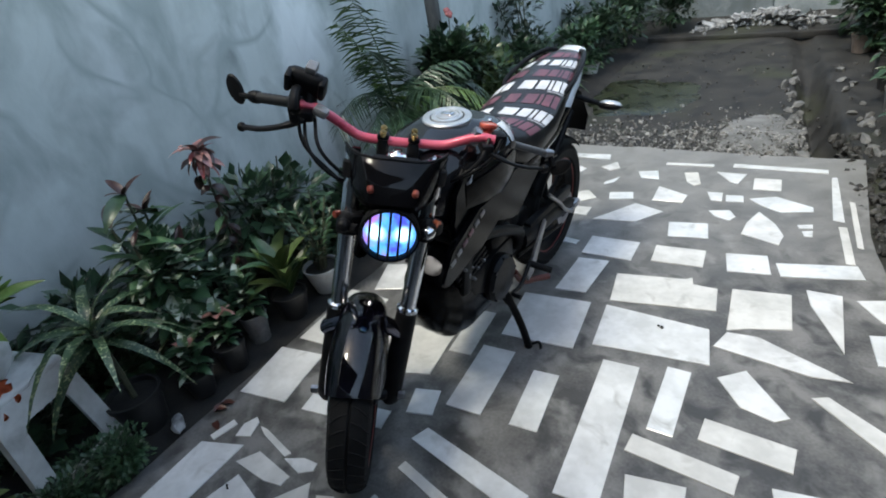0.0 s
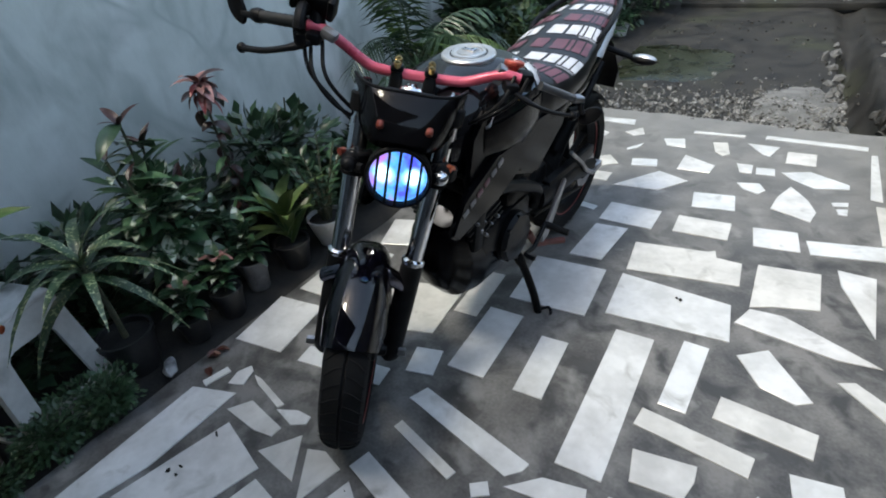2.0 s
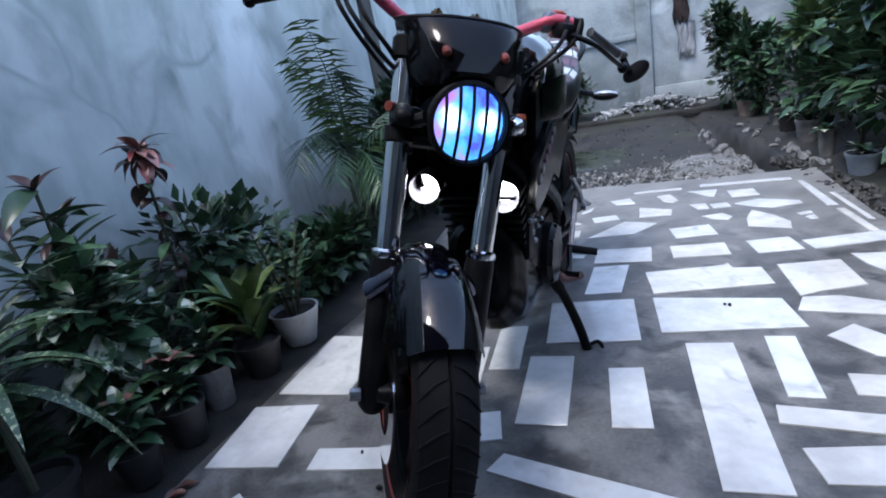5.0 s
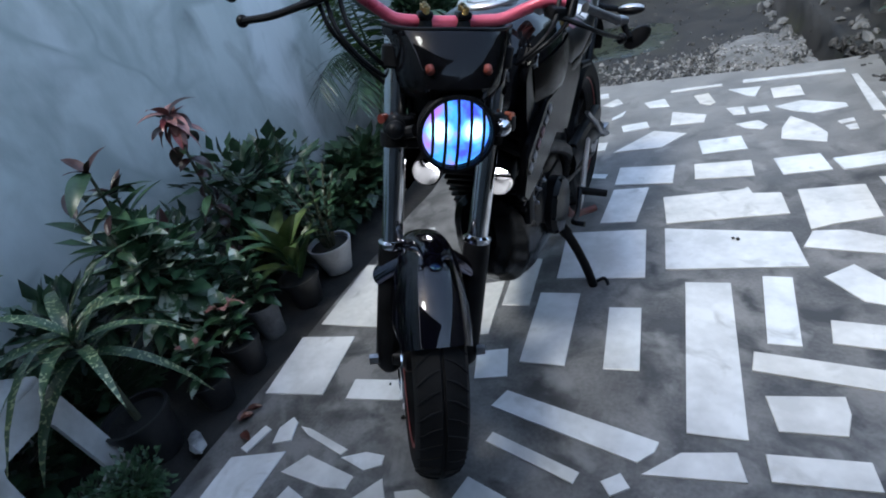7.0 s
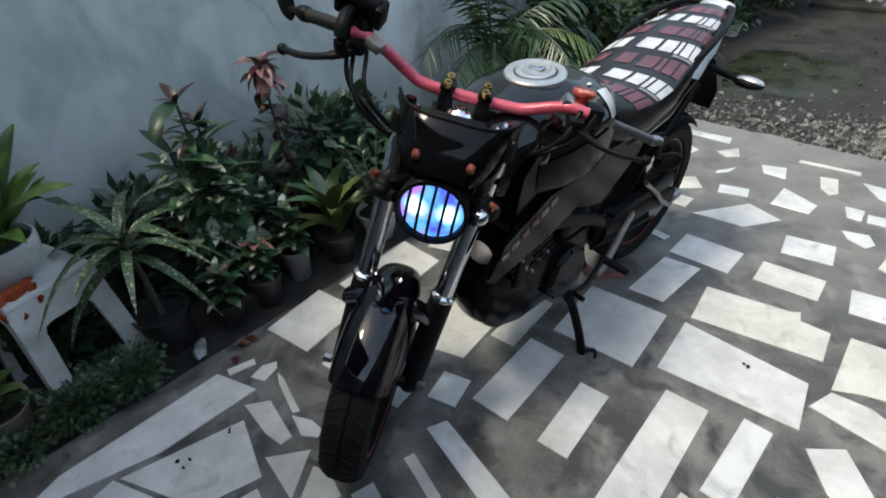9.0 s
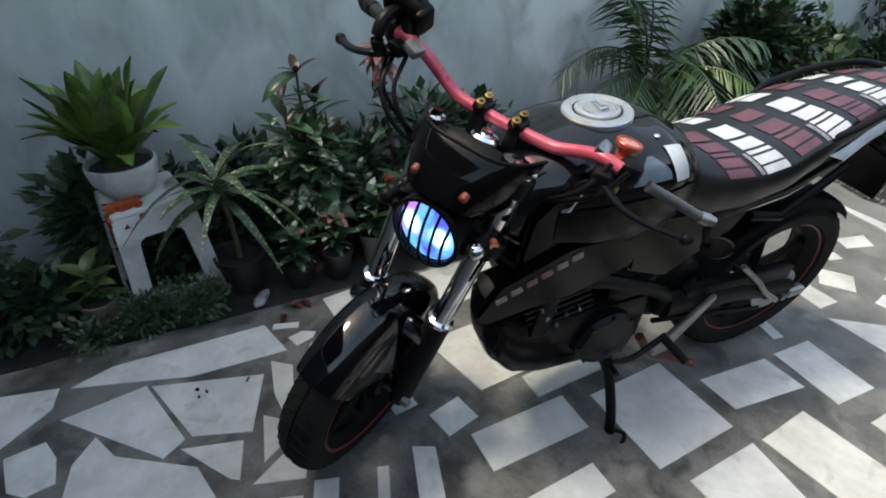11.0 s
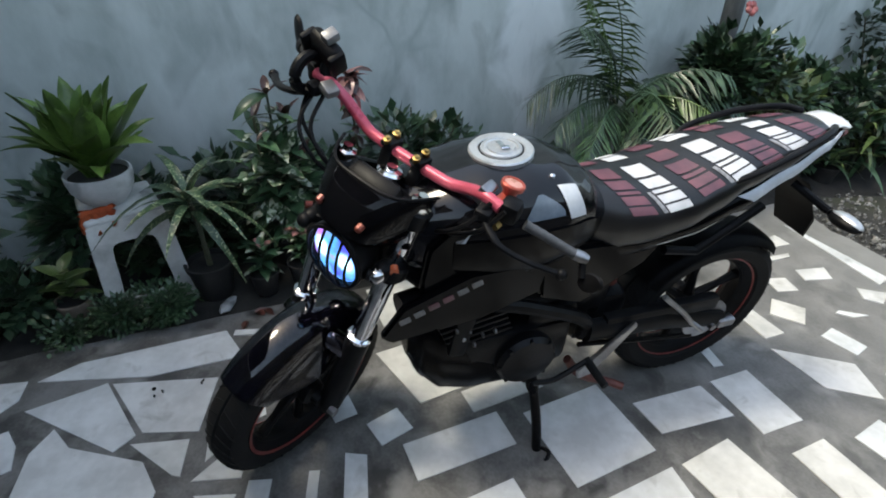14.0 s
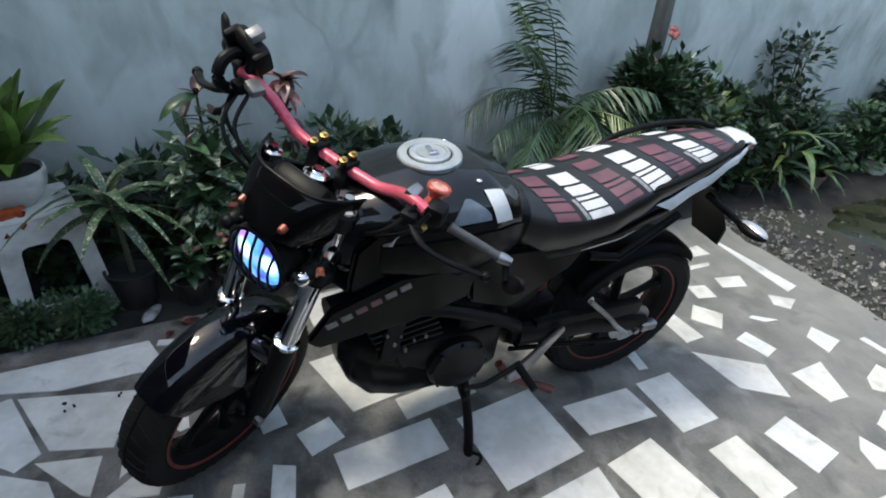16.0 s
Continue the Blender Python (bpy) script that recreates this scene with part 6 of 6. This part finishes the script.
for batch in range(8):
    b = bmesh.new()
    for _ in range(260):
        y = 3.07 + abs(rg.gauss(0, 0.38))
        x = rg.uniform(-0.85, 1.08) if rg.random() < 0.55 else rg.gauss(0.75, 0.3)
        if x < 1.1:
            pebble(b, x, y, ground_height(x, y) + 0.004, rg.choice((0.006, 0.008, 0.011, 0.014, 0.02)), rg)
    thing("gravel", b, STONE, "loose grey gravel and broken stone on the earth", "gravel", kind="stuff", smooth=20)
for _ in range(46):
    b = bmesh.new()
    y = rg.uniform(3.15, 5.4)
    side = rg.random() < 0.5
    x = (1.05 if side else 1.45) - 0.09 * (y - 3.0) + rg.uniform(-0.05, 0.05)
    r = rg.uniform(0.018, 0.048)
    pebble(b, 0, 0, 0, r, rg)
    thing("stone", b, SPILL, "rough grey stone at the edge of the drain", "stone", "stones along the drain", m=Matrix.Translation((x, y, ground_height(x, y) + r * 0.3)), smooth=25)
b = bmesh.new()
for _ in range(330):
    x, y = rg.uniform(-0.35, 1.05), rg.gauss(7.35, 0.15)
    pebble(b, x, y, ground_height(x, y) + 0.11 * max(0, 1 - abs(x - 0.55) / 0.8) * rg.random() * 1.6, rg.uniform(0.012, 0.042), rg)
for _ in range(34):
    x, y = rg.gauss(0.5, 0.32), rg.gauss(7.32, 0.12)
    box(b, (x, y, ground_height(x, y) + 0.03 + 0.12 * max(0, 1 - abs(x - 0.55) / 0.7)), (rg.uniform(0.08, 0.26), rg.uniform(0.04, 0.12), rg.uniform(0.012, 0.03)), 0.004, (rg.uniform(-35, 35), rg.uniform(-22, 22), rg.uniform(-40, 40)), 1)
thing("rubble_heap", b, PALE_STONE, "heap of pale broken rubble before the end wall", "rubble", kind="stuff", smooth=20)
b = bmesh.new()
box(b, (0.3, 6.82, -0.015), (2.2, 0.08, 0.08), 0.012)
thing("kerb", b, EARTH, "low dark muddy kerb across the end of the yard", "kerb", kind="structure")
b = bmesh.new()
ball(b, (0, 0, 0), (0.026, 0.062, 0.011), 14)
for v in b.verts:
    v.co += Vector((0.012 * noise.noise(v.co * 40), 0.012 * noise.noise(v.co * 30 + Vector((3, 1, 2))), 0.004 * noise.noise(v.co * 50)))
thing("stone", b, PALE_STONE, "flat pale stone on the edge of the bed", "stone", m=pose(-0.83, -0.04, 0.012, 0, 6, 62))
DRY_LEAF = leaf_data("dry_blade", leaf_green("dry_red_leaf", (0.07, 0.022, 0.016), (0.16, 0.06, 0.045)), 0.055, 0.026, 0.15, 0.5)
for x, y, turn in ((-0.745, 0.07, 20), (-0.72, 0.105, 130), (-0.70, 0.035, 250), (-0.755, 0.115, 300)):
    fallen = new("fallen_leaf", DRY_LEAF)
    fallen.matrix_world = pose(x, y, 0.007, 8, 0, turn)
    tagged(fallen, "curled dry reddish leaf lying by the bed", "leaf", "fallen leaves")

# Specks of dirt and droppings on the tiles.
b = bmesh.new()
for x, y, r in ((-0.42, -0.29, 0.007), (-0.40, -0.26, 0.008), (-0.385, -0.285, 0.006), (-0.40, -0.13, 0.009), (-0.41, -0.125, 0.006), (0.67, 1.2, 0.011), (0.655, 1.205, 0.007), (-0.30, 0.32, 0.006), (-0.19, 0.21, 0.01), (0.1, -0.05, 0.004)):
    pebble(b, x, y, 0.009, r, rg)
thing("dirt_specks", b, SOIL, "small dark specks of dirt on the tiles", "dirt", kind="stuff", smooth=20)

# Rough cement spilled over the gravel beyond the slab's edge.
b = bmesh.new()
rings = []
for k in range(5):
    f = (1.0, 0.85, 0.6, 0.3, 0.04)[k]
    ring = []
    for j in range(40):
        a = 6.2832 * j / 40
        r = f * (0.27 + 0.09 * noise.noise(Vector((2.2 * math.cos(a), 2.2 * math.sin(a), 3.1))) + 0.03 * noise.noise(Vector((7 * math.cos(a), 7 * math.sin(a), 1.7))))
        x, y = 0.78 + 1.15 * r * math.cos(a), 3.52 + 1.75 * r * math.sin(a)
        ring.append((x, y, ground_height(x, y) + (-0.03, 0.006, 0.011, 0.013, 0.014)[k] + 0.012 * noise.noise(Vector((9 * x, 9 * y, 0)))))
    rings.append(ring)
loft(b, rings)
thing("cement_spill", b, SPILL, "rough grey cement spilled over the gravel beside the slab", "cement patch", kind="structure", smooth=60)

# Mossy wet patch on the earth, and clods strewn over it.
CLOD = surface("dark_clods", (0.02, 0.02, 0.019), (0.085, 0.083, 0.078), 0.85, scale=14, grain=80, bump=0.6, random_tint=0.6, island=True)
MOSS = surface("wet_moss", (0.010, 0.013, 0.007), (0.030, 0.036, 0.018), 0.3, scale=8, grain=90, bump=0.5, rough_vary=0.25)
b = bmesh.new()
rings = []
for k in range(4):
    ring = []
    for j in range(44):
        a = 6.2832 * j / 44
        r = (1.0, 0.9, 0.5, 0.03)[k] * (0.62 + 0.24 * noise.noise(Vector((1.8 * math.cos(a), 1.8 * math.sin(a), 8.1))) + 0.05 * noise.noise(Vector((6 * math.cos(a), 6 * math.sin(a), 2.1))))
        x, y = -0.30 + 0.95 * r * math.cos(a), 4.55 + 0.95 * r * math.sin(a)
        ring.append((x, y, ground_height(x, y) + (-0.02, 0.006, 0.007, 0.007)[k]))
    rings.append(ring)
loft(b, rings)
thing("moss_patch", b, MOSS, "wet green mossy patch on the dark earth", "moss", kind="structure", smooth=80)
b = bmesh.new()
for _ in range(420):
    x, y = rg.uniform(-0.9, 2.4), rg.uniform(3.1, 6.2)
    pebble(b, x, y, ground_height(x, y) + 0.003, rg.choice((0.006, 0.009, 0.013, 0.02)), rg)
for _ in range(420):
    y = rg.uniform(0.6, 3.6)
    x = rg.uniform(1.46, 1.66) - 0.14 * max(0, y - 1.55)
    pebble(b, x, y, max(ground_height(x, y), -0.02) + 0.003, rg.choice((0.008, 0.014, 0.022, 0.035)), rg)
thing("clods", b, CLOD, "small dark clods and pebbles strewn on the earth", "pebbles", kind="stuff", smooth=20)

# ---- the tile offcuts set into the paving ----
def tile_offcut(*corners):
    """One broken piece of tile, proud of the concrete, its corners in plan."""
    b = bmesh.new()
    cx, cy = (sum(c[k] for c in corners) / len(corners) for k in (0, 1))
    low = [b.verts.new((x, y, -0.004)) for x, y in corners]
    mid = [b.verts.new((x, y, 0.0028)) for x, y in corners]
    ins = []
    for x, y in corners:
        d = math.hypot(x - cx, y - cy)
        k = max(0.0, 1 - 0.0022 / max(d, 0.01))
        ins.append(b.verts.new((cx + (x - cx) * k, cy + (y - cy) * k, 0.0042)))
    count = len(corners)
    for a, c in ((low, mid), (mid, ins)):
        for i in range(count):
            j = (i + 1) % count
            b.faces.new((a[i], a[j], c[j], c[i]))
    b.faces.new(ins)
    part("tile", b, TILE, paving, smooth=20)


def tile_block(x, y, length, width, turn):
    """A piece cut square."""
    c, s = math.cos(radians(turn)), math.sin(radians(turn))
    tile_offcut(*((x + c * u - s * v, y + s * u + c * v) for u, v in ((-length / 2, -width / 2), (length / 2, -width / 2), (length / 2, width / 2), (-length / 2, width / 2))))


tile_block(0.135, 0.670, 0.140, 0.345, 4.4)
tile_block(0.364, 0.652, 0.100, 0.276, 6)
tile_block(0.605, 0.643, 0.133, 0.607, 3.9)
tile_block(0.780, 0.839, 0.081, 0.311, 0.5)
tile_block(0.860, 0.598, 0.311, 0.072, -4)
tile_block(1.020, 0.747, 0.255, 0.095, -3)
tile_offcut((0.984, 0.896), (1.084, 0.871), (1.125, 0.904), (0.982, 1.076), (0.900, 1.004))
tile_offcut((0.861, 1.166), (1.166, 1.126), (1.285, 1.146), (0.996, 1.278), (0.894, 1.267))
tile_offcut((0.753, 0.386), (0.887, 0.403), (0.900, 0.469), (0.895, 0.522), (0.729, 0.490))
tile_offcut((0.689, 0.232), (0.668, 0.306), (0.551, 0.277), (0.472, 0.196))
tile_block(0.420, 0.156, 0.052, 0.042, 39)
tile_block(0.826, 0.295, 0.198, 0.070, 8)
tile_offcut((0.967, 0.381), (1.026, 0.355), (1.095, 0.391), (1.128, 0.471), (1.043, 0.512))
tile_block(1.169, 0.574, 0.119, 0.120, 12)
tile_offcut((0.459, 0.225), (0.495, 0.265), (0.502, 0.294), (0.078, 0.376), (0.050, 0.311))
tile_block(0.206, 0.180, 0.256, 0.034, -14)
tile_offcut((0.536, 0.106), (0.656, 0.150), (0.571, 0.160), (0.504, 0.144))
tile_block(0.161, 0.026, 0.206, 0.070, -14)
tile_offcut((0.001, -0.149), (0.036, -0.004), (-0.046, 0.016), (-0.103, -0.007))
tile_offcut((0.053, -0.140), (0.161, -0.085), (0.134, -0.048), (0.086, -0.019))
tile_offcut((-0.236, -0.095), (-0.058, -0.110), (-0.155, 0.019))
tile_offcut((-0.235, -0.308), (-0.184, -0.133), (-0.414, -0.075), (-0.499, -0.436))
tile_offcut((-0.497, -0.314), (-0.501, 0.017), (-0.671, -0.046), (-0.661, -0.303), (-0.649, -0.567), (-0.593, -0.692))
tile_offcut((-0.185, -0.389), (-0.232, -0.327), (-0.509, -0.452), (-0.455, -0.698))
tile_offcut((-0.040, -0.206), (-0.026, -0.180), (-0.162, -0.160), (-0.200, -0.341))
tile_offcut((-0.364, -0.888), (-0.517, -0.731), (-0.607, -0.726), (-0.649, -0.977))
tile_offcut((-0.230, -0.792), (-0.195, -0.741), (-0.212, -0.669), (-0.307, -0.683), (-0.380, -0.723), (-0.359, -0.829))
tile_offcut((-0.260, -0.636), (-0.048, -0.651), (0.079, -0.269), (0.002, -0.246), (-0.117, -0.293), (-0.247, -0.522), (-0.343, -0.584))
tile_offcut((-0.221, 0.024), (-0.177, 0.054), (-0.185, 0.083), (-0.245, 0.080), (-0.312, 0.044))
tile_offcut((-0.311, -0.052), (-0.241, -0.038), (-0.239, 0.002), (-0.420, 0.026), (-0.469, -0.045))
tile_offcut((-0.467, 0.084), (-0.319, 0.051), (-0.306, 0.072), (-0.474, 0.108), (-0.513, 0.107))
tile_offcut((-0.585, 0.085), (-0.567, 0.029), (-0.510, 0.054), (-0.534, 0.118), (-0.562, 0.132))
tile_block(-0.636, 0.030, 0.033, 0.097, -14)
tile_block(-0.657, 0.351, 0.229, 0.279, 10)
tile_block(-0.259, 0.308, 0.356, 0.082, 10)
tile_block(-0.034, 0.898, 0.286, 0.100, 96)
tile_block(0.223, 1.095, 0.314, 0.305, 96)
tile_offcut((0.427, 1.311), (0.838, 1.386), (0.819, 1.543), (0.723, 1.545), (0.709, 1.595), (0.681, 1.575), (0.396, 1.522))
tile_offcut((0.451, 1.008), (0.868, 1.056), (0.834, 1.258), (0.424, 1.275))
tile_offcut((0.172, 1.312), (0.312, 1.327), (0.329, 1.617), (0.181, 1.601))
tile_block(0.298, 1.739, 0.246, 0.177, 1)
tile_block(0.616, 1.762, 0.226, 0.149, 4)
tile_block(0.904, 1.788, 0.171, 0.155, 10)
tile_block(1.172, 1.812, 0.305, 0.106, 14)
tile_offcut((0.891, 1.276), (0.958, 1.314), (1.102, 1.364), (1.085, 1.597), (0.873, 1.565))
tile_offcut((1.151, 1.550), (1.262, 1.288), (1.255, 1.650), (1.133, 1.653))
tile_offcut((1.374, 1.520), (1.440, 1.502), (1.433, 1.687), (1.300, 1.635))
tile_offcut((1.380, 0.847), (1.396, 0.929), (1.219, 1.048), (1.175, 1.023))
tile_offcut((1.354, 1.262), (1.471, 1.285), (1.453, 1.458), (1.334, 1.425))
tile_offcut((0.338, 2.037), (0.447, 2.192), (0.283, 2.257), (0.115, 2.011))
tile_block(0.607, 2.025, 0.187, 0.152, 10)
tile_offcut((0.357, 2.319), (0.519, 2.326), (0.527, 2.425), (0.352, 2.510))
tile_block(0.176, 2.335, 0.137, 0.090, 15)
tile_offcut((0.031, 2.466), (0.080, 2.516), (0.090, 2.593), (0.023, 2.496))
tile_offcut((0.000, 2.683), (0.052, 2.735), (0.007, 2.835), (-0.071, 2.729))
tile_offcut((0.220, 2.611), (0.327, 2.611), (0.293, 2.739), (0.179, 2.702))
tile_offcut((0.487, 2.608), (0.536, 2.562), (0.567, 2.600), (0.525, 2.759), (0.449, 2.740))
tile_offcut((0.717, 2.660), (0.757, 2.642), (0.787, 2.787), (0.625, 2.787))
tile_block(0.903, 2.666, 0.137, 0.153, 3)
tile_offcut((0.653, 2.393), (0.709, 2.393), (0.700, 2.502), (0.620, 2.494))
tile_block(0.766, 2.443, 0.087, 0.080, 8)
tile_offcut((0.703, 2.206), (0.776, 2.177), (0.800, 2.226), (0.762, 2.296), (0.664, 2.265))
tile_offcut((0.901, 2.386), (0.992, 2.333), (1.131, 2.380), (1.129, 2.425), (0.958, 2.515), (0.837, 2.458))
tile_offcut((0.854, 2.179), (0.845, 2.055), (1.009, 1.992), (1.023, 2.087), (0.980, 2.199), (0.896, 2.315))
tile_offcut((1.081, 2.179), (1.135, 2.198), (1.134, 2.239), (1.070, 2.213))
tile_offcut((1.104, 2.107), (1.137, 2.113), (1.136, 2.173), (1.092, 2.155))
tile_offcut((1.213, 2.309), (1.260, 2.299), (1.226, 2.832), (1.199, 2.826))
tile_block(1.267, 2.077, 0.034, 0.340, 5)
tile_offcut((1.306, 2.067), (1.330, 2.059), (1.302, 2.529), (1.279, 2.536))
tile_block(0.942, 2.907, 0.484, 0.051, -0)
tile_block(0.454, 2.873, 0.280, 0.037, 4)
tile_offcut((-0.465, 2.577), (-0.459, 2.755), (-0.553, 2.754), (-0.544, 2.614))
tile_offcut((-0.368, 2.490), (-0.368, 2.651), (-0.396, 2.673), (-0.402, 2.504))
tile_offcut((-0.192, 2.551), (-0.159, 2.688), (-0.243, 2.734), (-0.271, 2.578))
tile_block(-0.201, 2.413, 0.103, 0.100, 77)
tile_block(-0.043, 2.276, 0.134, 0.125, 40)
tile_offcut((-0.113, 2.043), (0.064, 2.038), (0.061, 2.142), (-0.149, 2.129))
tile_block(0.061, 1.747, 0.045, 0.128, 82)
tile_offcut((-0.054, 2.859), (-0.075, 2.953), (-0.517, 2.919), (-0.622, 2.896))
tile_block(-0.006, 0.471, 0.103, 0.120, 17)
tile_block(-0.631, 1.131, 0.173, 0.232, 21)
tile_offcut((-0.760, 0.549), (-0.496, 0.569), (-0.546, 0.948), (-0.786, 0.948))
tile_offcut((-0.353, 0.503), (-0.065, 0.598), (-0.103, 0.892), (-0.390, 0.803))
